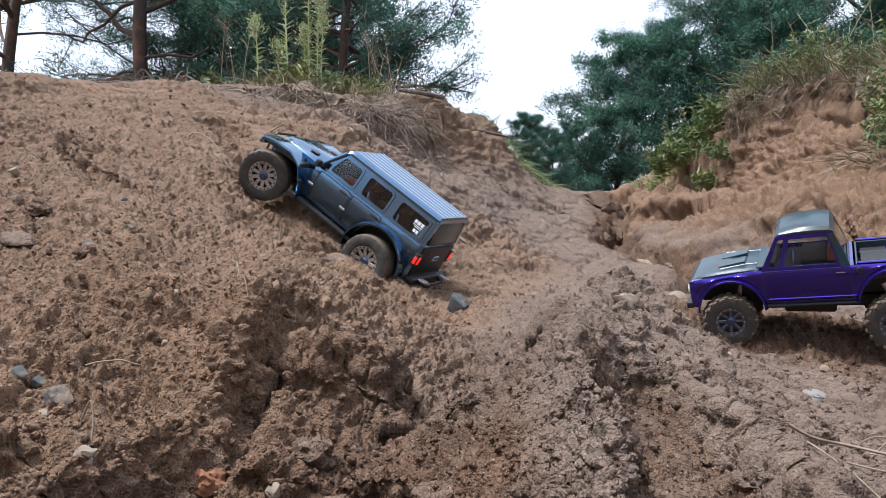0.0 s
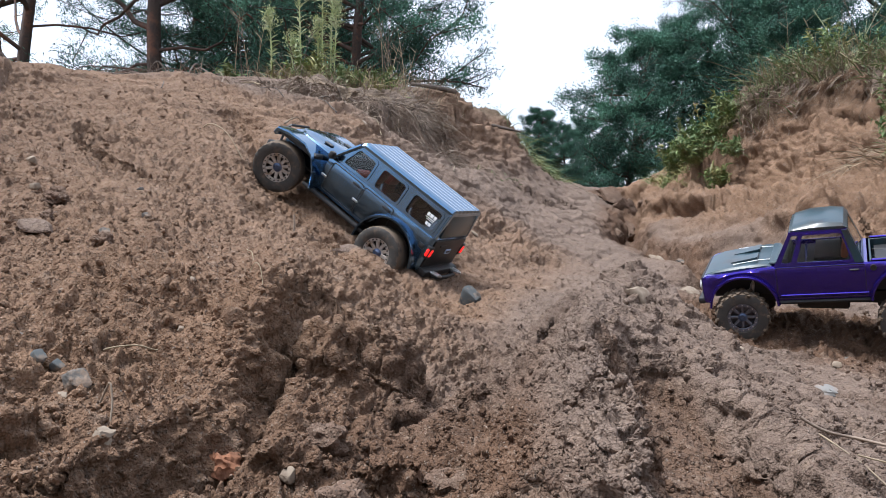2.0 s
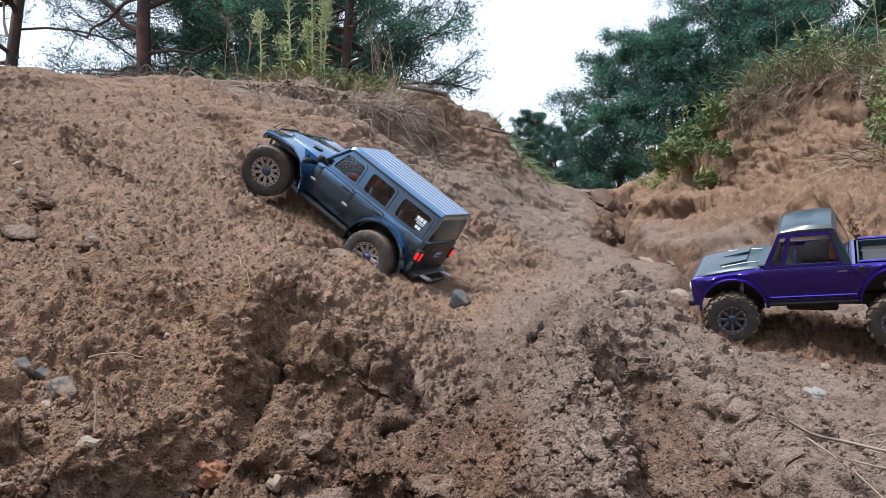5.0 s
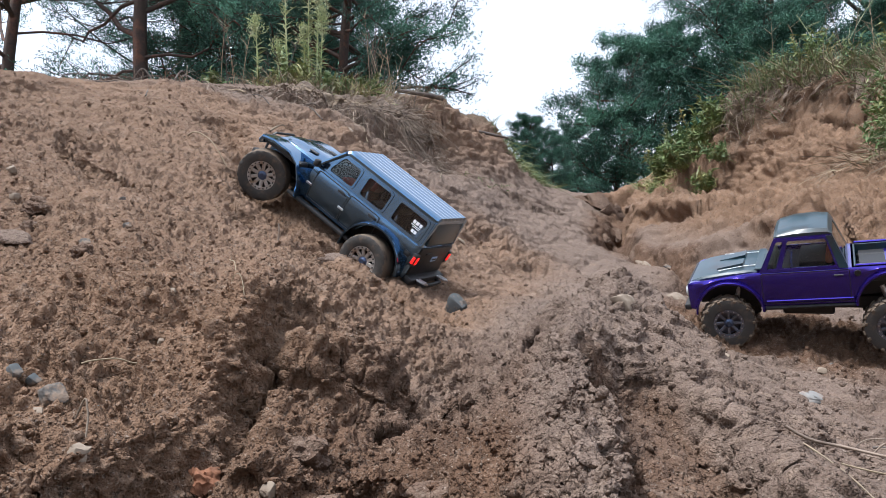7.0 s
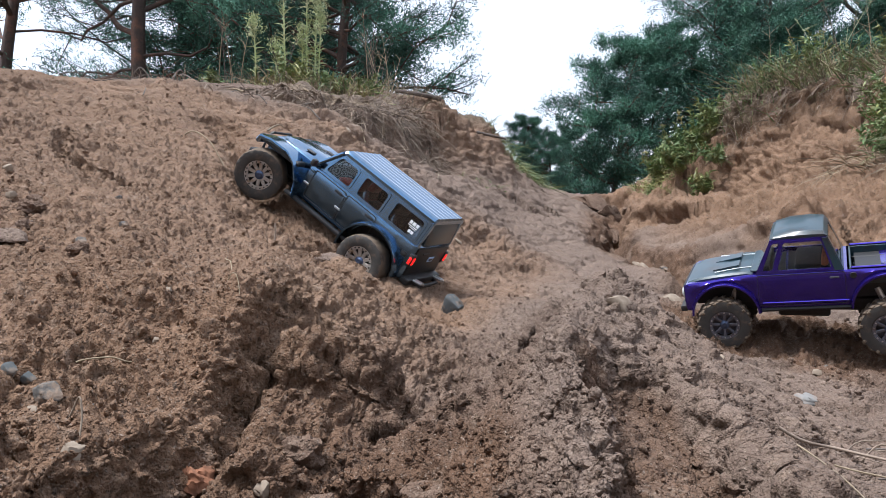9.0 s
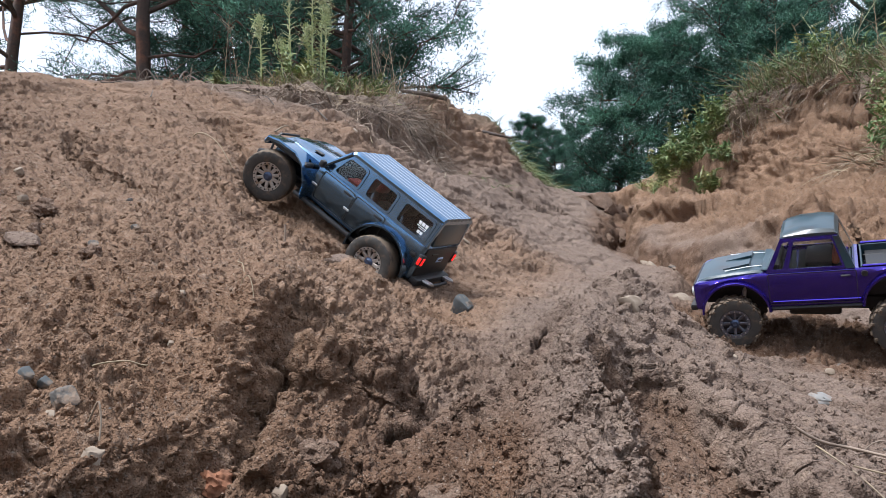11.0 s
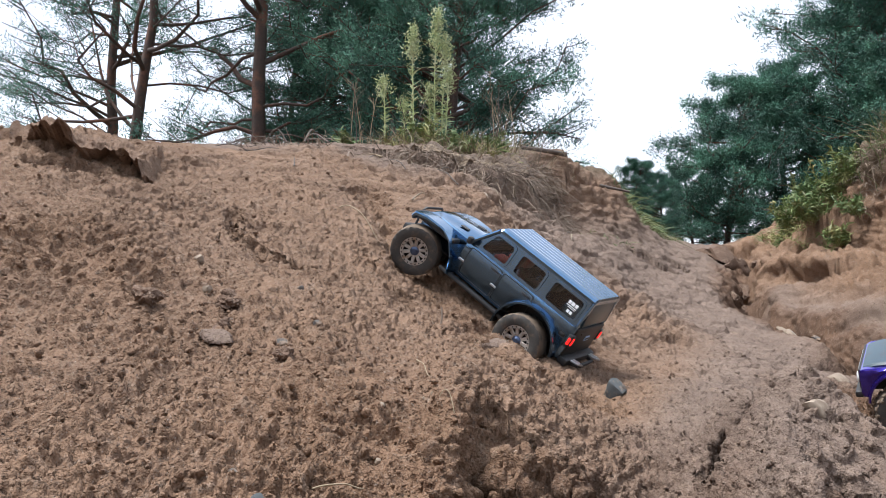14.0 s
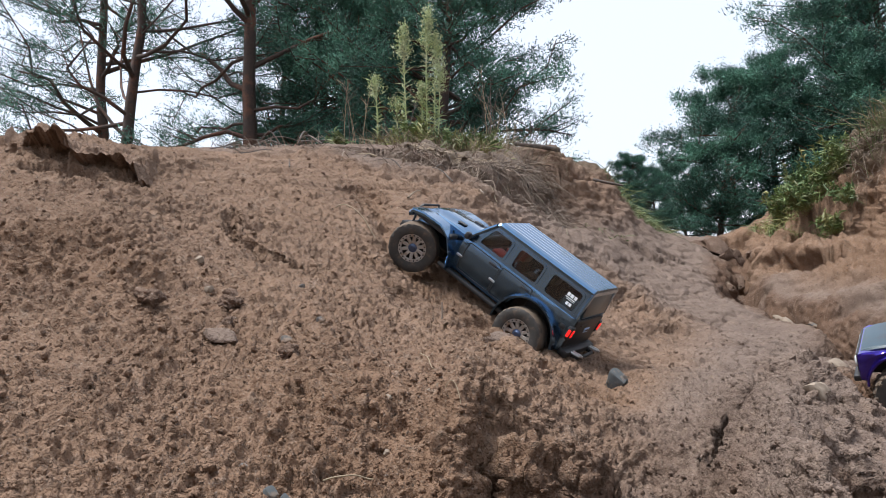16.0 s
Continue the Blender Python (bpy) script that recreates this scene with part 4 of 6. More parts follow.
    for s in (1, -1):
        xs = sorted({-0.238, 0.07, *[h[0] for h in holes], *[h[2] for h in holes]})
        bm = pierced(xs, [0.154, 0.160, 0.209, 0.218], holes, side, 0.004)
        for v in bm.verts:
            v.co.x = lean(v.co.x, v.co.z)
            v.co.y *= s
        part("side_frame", bm, SLATE, car)
        for i, h in enumerate(holes):
            o, n = round_rect(h[0] - 0.002, h[1] - 0.002, h[2] + 0.002, h[3] + 0.002, 0.009), round_rect(h[0] + 0.003, h[1] + 0.003, h[2] - 0.003, h[3] - 0.003, 0.007)
            bm = ring_plate(o, n, side, 0.003, 0.0022)
            for v in bm.verts:
                v.co.x = lean(v.co.x, v.co.z)
                v.co.y *= s
            win = part("side_window", bm, SLATE, car)
            bm = plate(round_rect(h[0] + 0.001, h[1] + 0.001, h[2] - 0.001, h[3] - 0.001, 0.007), side, 0.0012, -0.0012)
            for v in bm.verts:
                v.co.x = lean(v.co.x, v.co.z)
                v.co.y *= s
            part("pane", bm, GLASS, win, "smoked glass pane")
            if i == 2:
                for dx, dz, a, c in ((-0.195, 0.190, 0.0062, 0.0075), (-0.2035, 0.190, 0.0075, 0.0075), (-0.2125, 0.190, 0.0062, 0.0075), (-0.203, 0.1832, 0.024, 0.0016), (-0.205, 0.1797, 0.018, 0.0012), (-0.202, 0.172, 0.006, 0.0065), (-0.2095, 0.172, 0.006, 0.0065)):
                    part("sticker", box(a, 0.0008, c, 0.0002, 1, pose(dx, s * (side(0, dz) + 0.0012), dz, s * 9, 0, 0)), WHITE, win, "white vinyl sticker")
        # doors: seams, handles, hinges
        for x0, x1 in ((0.056, -0.038), (-0.041, -0.128)):
            door = part("door", ring_plate(round_rect(x1, 0.083, x0, 0.152, 0.006), round_rect(x1 + 0.0016, 0.0846, x0 - 0.0016, 0.1504, 0.005), lambda x, z: HW * 1.022, 0.003, 0.0006), BLACK, car)
            if s < 0:
                door.matrix_basis = Matrix.Diagonal((1, -1, 1, 1))
            hx = x1 + 0.018
            part("door_handle", box(0.022, 0.005, 0.006, 0.002, 2, pose(hx, HW * 1.03, 0.142)), BLACK, door, "black door handle")
            for hz in (0.144, 0.112):
                part("hinge", box(0.016, 0.004, 0.005, 0.001, 1, pose(x0 + 0.006, HW * 1.03, hz)), STEEL if hz < 0.13 else SLATE, door)
        mir = box(0.012, 0.016, 0.016, 0.004, 2, pose(0.062, s * 0.097, 0.165))
        part("mirror", merge(mir, box(0.006, 0.02, 0.005, 0.001, 1, pose(0.064, s * 0.086, 0.157))), BLACK, car)
        tl = part("tail_light", box(0.012, 0.017, 0.03, 0.003, 2, pose(-0.242, s * 0.079, 0.125)), BLACK, car)
        part("lit_lens", box(0.004, 0.011, 0.018, 0.002, 2, pose(-0.2475, s * 0.079, 0.125)), TAIL, tl, "glowing red lens")
        part("side_lens", box(0.006, 0.003, 0.016, 0.001, 2, pose(-0.243, s * 0.0882, 0.125)), TAIL, tl, "glowing red lens")
        part("fuel_flap", box(0.016, 0.003, 0.012, 0.003, 2, pose(-0.222, s * 0.0832, 0.128)), BLACK, car)
    # roof with pressed ribs
    rings = []
    for x in (-0.242, -0.239, -0.2, -0.1, 0.0, 0.016, 0.022):
        drop = 0.004 if x in (-0.242, 0.022) else 0.0
        prof = [(x, 0.0735, 0.215), (x, 0.0735, 0.221 - drop), (x, 0.070, 0.226 - drop)]
        inner = []
        for k in range(-6, 7):
            y = -k * 0.0098
            h = 0.2285 if k % 2 == 0 else 0.2272
            inner.append((x, y + 0.002, h - drop))
            inner.append((x, y - 0.002, h - drop))
        prof += inner + [(x, -0.070, 0.226 - drop), (x, -0.0735, 0.221 - drop), (x, -0.0735, 0.215)]
        rings.append(prof)
    part("roof", loft(rings), SLATE, car)
    # windscreen, rear gate
    def screen(y, t):
        return (0.068 - t * 0.044, y, 0.158 + t * 0.058)
    ws = loft([[screen(y, 0.02), screen(y * 0.93, 0.97), tuple(Vector(screen(y * 0.93, 0.97)) - Vector((0.002, 0, 0))), tuple(Vector(screen(y, 0.02)) - Vector((0.002, 0, 0)))] for y in (0.072, 0.0, -0.072)])
    part("windscreen", ws, GLASS, car)
    part("windscreen_frame", merge(*[tube([screen(s * 0.078, 0), screen(s * 0.072, 1)], 0.0042, 6) for s in (1, -1)], tube([screen(0.072, 1), screen(-0.072, 1)], 0.004, 6)), SLATE, car)
    gate = part("tailgate", box(0.006, 0.15, 0.076, 0.003, 2, pose(-0.2425, 0, 0.116)), BLACK, car)
    rw = part("rear_window", box(0.004, 0.138, 0.056, 0.004, 2, pose(-0.240, 0, 0.188, 0, 6, 0)), GLOSS, car, "dark rear window with small stickers")
    for s in (1, -1):
        part("rear_pillar", box(0.006, 0.012, 0.064, 0.002, 1, pose(-0.2385, s * 0.073, 0.186, s * 8, 0, 0)), SLATE, car)
    for y, z, a, c, mm in ((0.045, 0.172, 0.014, 0.012, WHITE), (0.03, 0.171, 0.012, 0.009, PALE_BLUE), (-0.012, 0.17, 0.02, 0.007, WHITE), (-0.036, 0.17, 0.02, 0.008, RED_VINYL), (0.0, 0.208, 0.028, 0.006, WHITE)):
        part("sticker", box(0.0012, a, c, 0.0003, 1, pose(-0.2424 + (z - 0.17) * 0.1, y, z, 0, 6, 0)), mm, rw, "small printed sticker")
    plt = part("number_plate", box(0.002, 0.026, 0.013, 0.001, 1, pose(-0.2465, -0.008, 0.124)), PALE_BLUE, gate, "pale blue plate with dark bars")
    part("plate_bar", box(0.001, 0.016, 0.004, 0, 1, pose(-0.2478, -0.008, 0.124)), BLACK, plt)
    part("gate_handle", box(0.003, 0.03, 0.004, 0.001, 1, pose(-0.2462, 0.03, 0.14)), BLACK, gate)
    bump = merge(box(0.022, 0.16, 0.016, 0.004, 2, pose(-0.252, 0, 0.079)), tube([(-0.25, 0.05, 0.075), (-0.275, 0.045, 0.078), (-0.278, 0, 0.079), (-0.275, -0.045, 0.078), (-0.25, -0.05, 0.075)], 0.004, 8))
    rb = part("rear_bumper", bump, BLACK, car)
    for s in (1, -1):
        part("tow_shackle", tube([(-0.262, s * 0.05 - 0.006, 0.085), (-0.28, s * 0.05 - 0.006, 0.088), (-0.286, s * 0.05, 0.089), (-0.28, s * 0.05 + 0.006, 0.088), (-0.262, s * 0.05 + 0.006, 0.085)], 0.0025, 6), STEEL, rb, "bare steel shackle")
    fb = merge(box(0.02, 0.17, 0.018, 0.004, 2, pose(0.225, 0, 0.086)), tube([(0.226, 0.05, 0.09), (0.232, 0.045, 0.128), (0.232, 0.035, 0.138), (0.232, -0.035, 0.138), (0.232, -0.045, 0.128), (0.226, -0.05, 0.09)], 0.003, 8))
    part("front_bumper", fb, BLACK, car, "black bumper with a bull bar")
    # cabin and running gear
    part("cabin_floor", box(0.3, 0.145, 0.006, 0.001, 1, pose(-0.085, 0, 0.15)), INSIDE, car)
    for x in (-0.01, -0.1):
        for s in (1, -1):
            part("seat", merge(box(0.045, 0.045, 0.012, 0.004, 2, pose(x, s * 0.036, 0.158)), box(0.014, 0.044, 0.05, 0.005, 2, pose(x - 0.026, s * 0.036, 0.18, 0, -12, 0))), RED_VINYL if x > -0.05 else INSIDE, car)
    part("dashboard", box(0.02, 0.14, 0.018, 0.004, 2, pose(0.045, 0, 0.16)), INSIDE, car)
    part("roll_bar", merge(*[tube([(-0.045, s * 0.066, 0.155), (-0.045, s * 0.062, 0.212), (-0.2, s * 0.062, 0.208)], 0.003, 6) for s in (1, -1)]), INSIDE, car)
    part("chassis", merge(box(0.36, 0.05, 0.035, 0.004, 1, pose(0, 0, 0.09)), box(0.12, 0.09, 0.02, 0.004, 1, pose(0, 0, 0.075))), BLACK, car)
    wheel = make_wheel(0.06, 0.046, 0.031, RIM_GREY, 10, 0)
    for i, (x, s) in enumerate(((AX + 0.011, 1), (AX + 0.011, -1), (-AX, 1), (-AX, -1))):
        w = wheel if i == 0 else copy_thing(wheel, Matrix())
        w.parent = car
        steer = 20 if x > 0 else 0
        drop = {0: 0.004, 1: 0.004, 2: 0.0, 3: 0.004}[i]
        w.matrix_basis = pose(x, s * 0.094, 0.06 + drop, 0, 23 * i, steer + (0 if s > 0 else 180))
        tagged(w, "wheel with muddy tyre and bronze grey rim")
    for x in (AX, -AX):
        axle = tube([(x, 0.085, 0.06), (x, 0.03, 0.06), (x, -0.03, 0.06), (x, -0.085, 0.06)], 0.008, 8)
        part("axle", merge(axle, box(0.035, 0.035, 0.035, 0.01, 2, pose(x, -0.02, 0.06))), BLACK, car)
        for s in (1, -1):
            part("shock_absorber", tube([(x - 0.01, s * 0.055, 0.065), (x - 0.02 * (1 if x > 0 else -1), s * 0.045, 0.14)], 0.006, 8), STEEL, car)
    return car


CAR = build_estate()
CAR.matrix_basis = pose(-0.2682, 1.8547, 0.3233, -3.9, -36.0, 157.4)


# ---- the purple pickup, a radio-controlled model ----
def build_pickup():
    car = new("model_pickup_truck")
    tagged(car, "purple radio-controlled pickup truck with black roof parked on sand", "model truck")
    wheels_at = pose(0, 0, 0, -14, 1.3, 152.75)
    wheels_at = Matrix.Translation(Vector((0.618, 1.72, 0.147)) - wheels_at.to_3x3() @ Vector((0.156, 0.09, 0.056))) @ wheels_at
    car.matrix_basis = wheels_at
    sprung = wheels_at.inverted() @ pose(0.8108, 1.7351, 0.1406, -16.5, 4.74, 152.75)
    AX, HW = 0.156, 0.089

    def p(name, bm, mat, parent=None, label="", smooth=False):
        bm.transform(sprung)
        return part(name, bm, mat, parent or car, label, smooth=smooth)

    def bottom(x):
        for ax, r, cz in ((AX, 0.068, 0.066), (-AX, 0.07, 0.07)):
            d = abs(x - ax)
            if d < r:
                return max(0.078, cz + math.sqrt(r * r - d * d))
        return 0.078

    xs = np.linspace(-0.262, 0.238, 90)
    rings = []
    for x in xs:
        b = bottom(x)
        nose = max(0.0, (x - 0.222) / 0.016)
        tail = max(0.0, (-0.25 - x) / 0.012)
        k = 1 - 0.05 * nose * nose - 0.03 * tail
        top = 0.152 - 0.012 * smooth_step(0.09, 0.238, x) - 0.006 * nose * nose
        mid = b + 0.62 * (top - b)
        sect = ((0.96, b), (1.0, b + 0.12 * (top - b)), (1.015, mid), (1.02, top - 0.012 if top - 0.012 > mid else mid + 0.002), (1.0, top - 0.004), (0.97, top))
        rings.append([(x, HW * k * w, z) for w, z in sect] + [(x, -HW * k * w, z) for w, z in sect[::-1]])
    # the load bed is open: its deck lies low
    body_rings = [r for r in rings]
    bm = bmesh.new()
    vs = [[bm.verts.new(q) for q in r] for r in body_rings]
    n = len(rings[0])
    for i, (a, c) in enumerate(zip(vs[:-1], vs[1:])):
        for k in range(n):
            m = (k + 1) % n
            if k == 5 and xs[i] < -0.085:
                continue
            bm.faces.new((a[k], a[m], c[m], c[k]))
    bm.faces.new(vs[0]); bm.faces.new(vs[-1])
    body = p("body", bm, PURPLE, smooth=False)
    p("bed_lining", merge(box(0.17, 0.16, 0.004, 0.001, 1, pose(-0.172, 0, 0.122)), *[box(0.17, 0.004, 0.034, 0.001, 1, pose(-0.172, s * 0.079, 0.136)) for s in (1, -1)],
                          *[box(0.004, 0.16, 0.034, 0.001, 1, pose(x, 0, 0.136)) for x in (-0.088, -0.256)], *[box(0.16, 0.006, 0.004, 0.001, 1, pose(-0.172, y, 0.126)) for y in (-0.06, -0.036, -0.012, 0.012, 0.036, 0.06)]), GLOSS)
    p("bed_rail", merge(*[box(0.172, 0.006, 0.005, 0.002, 1, pose(-0.174, s * 0.0835, 0.155)) for s in (1, -1)]), PURPLE)
    # bonnet with its scoop
    rings = []
    for x, hw, z in ((0.096, 0.078, 0.155), (0.11, 0.079, 0.157), (0.16, 0.079, 0.1535), (0.21, 0.077, 0.147), (0.232, 0.074, 0.139)):
        rings.append([(x, hw, z - 0.012), (x, hw, z - 0.004), (x, hw * 0.94, z), (x, hw * 0.35, z + 0.0025), (x, -hw * 0.35, z + 0.0025), (x, -hw * 0.94, z), (x, -hw, z - 0.004), (x, -hw, z - 0.012)])
    bonnet = p("bonnet", loft(rings), GLOSS, label="gloss black bonnet")
    for s in (1, -1):
        scoop = loft([[(0.125, s * 0.012, 0.157), (0.125, s * 0.05, 0.157), (0.125, s * 0.05, 0.165), (0.125, s * 0.012, 0.165)], [(0.18, s * 0.016, 0.152), (0.18, s * 0.046, 0.152), (0.18, s * 0.045, 0.1545), (0.18, s * 0.017, 0.1545)]])
        p("bonnet_scoop", scoop, GLOSS, bonnet)
        p("stripe", merge(box(0.05, 0.003, 0.0012, 0, 1, pose(0.15, s * 0.056, 0.1565, 0, 4, s * 14)), box(0.03, 0.003, 0.0012, 0, 1, pose(0.115, s * 0.05, 0.1585, 0, 1, s * 4))), WHITE, bonnet, "white pinstripe")
    p("cowl", box(0.02, 0.15, 0.006, 0.002, 1, pose(0.091, 0, 0.156)), GLOSS)
    # nose
    grille = p("grille", box(0.006, 0.16, 0.042, 0.003, 2, pose(0.238, 0, 0.115)), BLACK)
    for i in range(4):
        p("grille_bar", box(0.003, 0.11, 0.003, 0.001, 1, pose(0.242, 0, 0.101 + 0.009 * i)), STEEL, grille)
    for s in (1, -1):
        lamp = lathe([(0.0001, 0.005), (0.01, 0.004), (0.013, 0.001), (0.013, -0.004)], 20)
        lamp.transform(pose(0.241, s * 0.066, 0.116, 0, 0, -90))
        p("headlight", lamp, LENS, label="round clear headlight", smooth=True)
    p("front_bumper", merge(box(0.016, 0.17, 0.014, 0.004, 2, pose(0.243, 0, 0.083)), box(0.02, 0.02, 0.01, 0.002, 1, pose(0.235, 0.05, 0.076))), BLACK)
    p("rear_bumper", box(0.014, 0.16, 0.014, 0.004, 2, pose(-0.268, 0, 0.086)), BLACK)

    def side(x, z):
        return HW - max(0, z - 0.152) * 0.17

    def lean(x, z):
        t = max(0, z - 0.152) / 0.07
        f = (x + 0.075) / 0.165
        return x + t * (-0.034 * max(0, f) + 0.026 * max(0, 1 - f))

    main, vent = (-0.058, 0.157, 0.05, 0.2155), (0.057, 0.157, 0.081, 0.2155)
    for s in (1, -1):
        bm = pierced([-0.075, main[0], main[2], vent[0], vent[2], 0.09], [0.152, 0.157, 0.2155, 0.221], [main, vent], side, 0.004)
        for v in bm.verts:
            v.co.x = lean(v.co.x, v.co.z)
            v.co.y *= s
        p("cab_side", bm, PURPLE)
        for h in (main, vent):
            o, n2 = round_rect(h[0] - 0.002, h[1] - 0.002, h[2] + 0.002, h[3] + 0.002, 0.006), round_rect(h[0] + 0.002, h[1] + 0.002, h[2] - 0.002, h[3] - 0.002, 0.004)
            bm = ring_plate(o, n2, side, 0.003, 0.0016)
            gl = plate(round_rect(h[0] + 0.001, h[1] + 0.001, h[2] - 0.001, h[3] - 0.001, 0.004), side, 0.001, -0.0012)
            for b2 in (bm, gl):
                for v in b2.verts:
                    v.co.x = lean(v.co.x, v.co.z)
                    v.co.y *= s
            win = p("side_window", bm, PURPLE)
            p("pane", gl, CLEAR, win, "clear plastic pane")
        quarter = plate([(-0.0755, 0.1535), (-0.0605, 0.1535), (-0.0605, 0.2195), (-0.0755, 0.2195)], side, 0.002, 0.0022)
        for v in quarter.verts:
            v.co.x = lean(v.co.x, v.co.z)
            v.co.y *= s
        p("rear_quarter", quarter, GLOSS, label="gloss black cab corner")
        for k, (x0, x1, z0, z1) in enumerate(((-0.078, 0.088, 0.083, 0.150),)):
            door = p("door", ring_plate([(x, z) for x, z in round_rect(x0, z0, x1, z1, 0.004)], [(x, z) for x, z in round_rect(x0 + 0.0012, z0 + 0.0012, x1 - 0.0012, z1 - 0.0012, 0.003)], lambda x, z: s * HW * (1.0 if z < 0.1 else 1.018), s * 0.002, s * 0.0006), BLACK)
        p("door_handle", box(0.018, 0.004, 0.004, 0.0015, 1, pose(-0.058, s * HW * 1.03, 0.139)), BLACK, door, "black door handle")
        p("side_trim", box(0.165, 0.004, 0.004, 0.0015, 1, pose(0.0, s * HW * 1.012, 0.0895)), PURPLE)
        p("rock_slider", box(0.18, 0.012, 0.008, 0.003, 1, pose(0.0, s * 0.083, 0.073)), BLACK)
        fuel = lathe([(0.0001, 0.002), (0.006, 0.002), (0.0065, -0.002)], 16)
        fuel.transform(pose(-0.092, s * HW * 1.02, 0.141, 0, 0, 0 if s > 0 else 180))
        p("fuel_cap", fuel, BLACK)
        for ax, r, cz in ((AX, 0.066, 0.067), (-AX, 0.068, 0.071)):
            p("wheel_arch_trim", arch_strip(ax, cz, r, s * 0.086, s * 0.098, 2, 178, 0.006, 20), PURPLE)
        p("tail_light", box(0.004, 0.014, 0.026, 0.002, 1, pose(-0.264, s * 0.078, 0.125)), RED_VINYL)
        p("mirror_stalk", merge(tube([(0.07, s * 0.09, 0.156), (0.072, s * 0.104, 0.162)], 0.002, 6), box(0.006, 0.014, 0.012, 0.002, 1, pose(0.072, s * 0.108, 0.168))), GLOSS) if s < 0 else None
    rings = []
    for x, hw, z, e in ((0.058, 0.068, 0.2215, 0.219), (0.05, 0.0745, 0.230, 0.219), (0.02, 0.0755, 0.237, 0.219), (-0.02, 0.0755, 0.2375, 0.219), (-0.045, 0.0745, 0.234, 0.219), (-0.052, 0.07, 0.2235, 0.219)):
        rings.append([(x, hw, e), (x, hw, e + 0.45 * (z - e)), (x, hw * 0.9, z - 0.003), (x, hw * 0.55, z), (x, -hw * 0.55, z), (x, -hw * 0.9, z - 0.003), (x, -hw, e + 0.45 * (z - e)), (x, -hw, e)])
    p("roof", loft(rings), GLOSS, label="gloss black roof", smooth=False)
    p("windscreen", loft([[(0.089, y, 0.156), (0.056, y * 0.88, 0.22), (0.054, y * 0.88, 0.22), (0.087, y, 0.156)] for y in (0.082, 0, -0.082)]), CLEAR)
    p("cab_back", merge(*[loft([[(-0.0765, s * 0.084, 0.152), (-0.0765, s * 0.062, 0.152), (-0.0515, s * 0.056, 0.22), (-0.0515, s * 0.074, 0.22)], [(-0.0725, s * 0.084, 0.152), (-0.0725, s * 0.062, 0.152), (-0.0475, s * 0.056, 0.22), (-0.0475, s * 0.074, 0.22)]]) for s in (1, -1)],
                       loft([[(-0.0765, 0.062, 0.152), (-0.0765, -0.062, 0.152), (-0.0738, -0.062, 0.16), (-0.0738, 0.062, 0.16)], [(-0.0725, 0.062, 0.152), (-0.0725, -0.062, 0.152), (-0.0698, -0.062, 0.16), (-0.0698, 0.062, 0.16)]])), GLOSS)
    p("rear_window", loft([[(-0.074, y, 0.159), (-0.0525, y * 0.93, 0.215), (-0.0515, y * 0.93, 0.215), (-0.073, y, 0.159)] for y in (0.062, 0, -0.062)]), CLEAR)
    p("bench_seat", box(0.05, 0.13, 0.012, 0.004, 2, pose(-0.01, 0, 0.157)), INSIDE)
    for y in (0.034, -0.034):
        p("seat_back", box(0.014, 0.05, 0.034, 0.005, 2, pose(-0.044, y, 0.17, 0, -12, 0)), ORANGE_CLOTH if y > 0 else INSIDE)
    p("steering_wheel", tube([(0.05 - 0.006 * math.cos(a), 0.034 + 0.014 * math.sin(a), 0.176 + 0.014 * math.cos(a)) for a in [2 * math.pi * k / 14 for k in range(15)]], 0.0016, 6), INSIDE)
    p("dashboard", box(0.016, 0.15, 0.016, 0.004, 2, pose(0.07, 0, 0.158)), INSIDE)
    p("cab_floor", box(0.16, 0.15, 0.004, 0.001, 1, pose(0.005, 0, 0.15)), INSIDE)
    for ax in (AX, -AX):
        p("wheel_well", merge(*[box(0.13, 0.004, 0.06, 0.001, 1, pose(ax, s * 0.045, 0.11)) for s in (1, -1)], box(0.12, 0.15, 0.004, 0.001, 1, pose(ax, 0, 0.137))), BLACK)
    part("chassis", merge(box(0.38, 0.05, 0.03, 0.004, 1, pose(0, 0, 0.085)), box(0.1, 0.08, 0.02, 0.004, 1, pose(0, 0, 0.07))), BLACK, car)
    wheel = make_wheel(0.056, 0.044, 0.029, RIM_DARK, 8, 20)
    for i, (x, s) in enumerate(((AX, 1), (AX, -1), (-AX, 1), (-AX, -1))):
        w = wheel if i == 0 else copy_thing(wheel, Matrix())
        w.parent = car
        w.matrix_basis = pose(x, s * 0.084, 0.056, 0, 31 * i, (9 if x > 0 else 0) + (0 if s > 0 else 180))
        tagged(w, "wheel with muddy tyre and dark bolted rim")
    for x in (AX, -AX):
        part("axle", merge(tube([(x, 0.075, 0.056), (x, -0.075, 0.056)], 0.008, 8), box(0.032, 0.032, 0.034, 0.01, 2, pose(x, -0.015, 0.056))), BLACK, car)
        for s in (1, -1):
            part("shock_absorber", tube([(x - 0.01, s * 0.05, 0.06), (x - 0.02 * (1 if x > 0 else -1), s * 0.042, 0.125)], 0.006, 8), STEEL, car)
    return car


TRUCK = build_pickup()
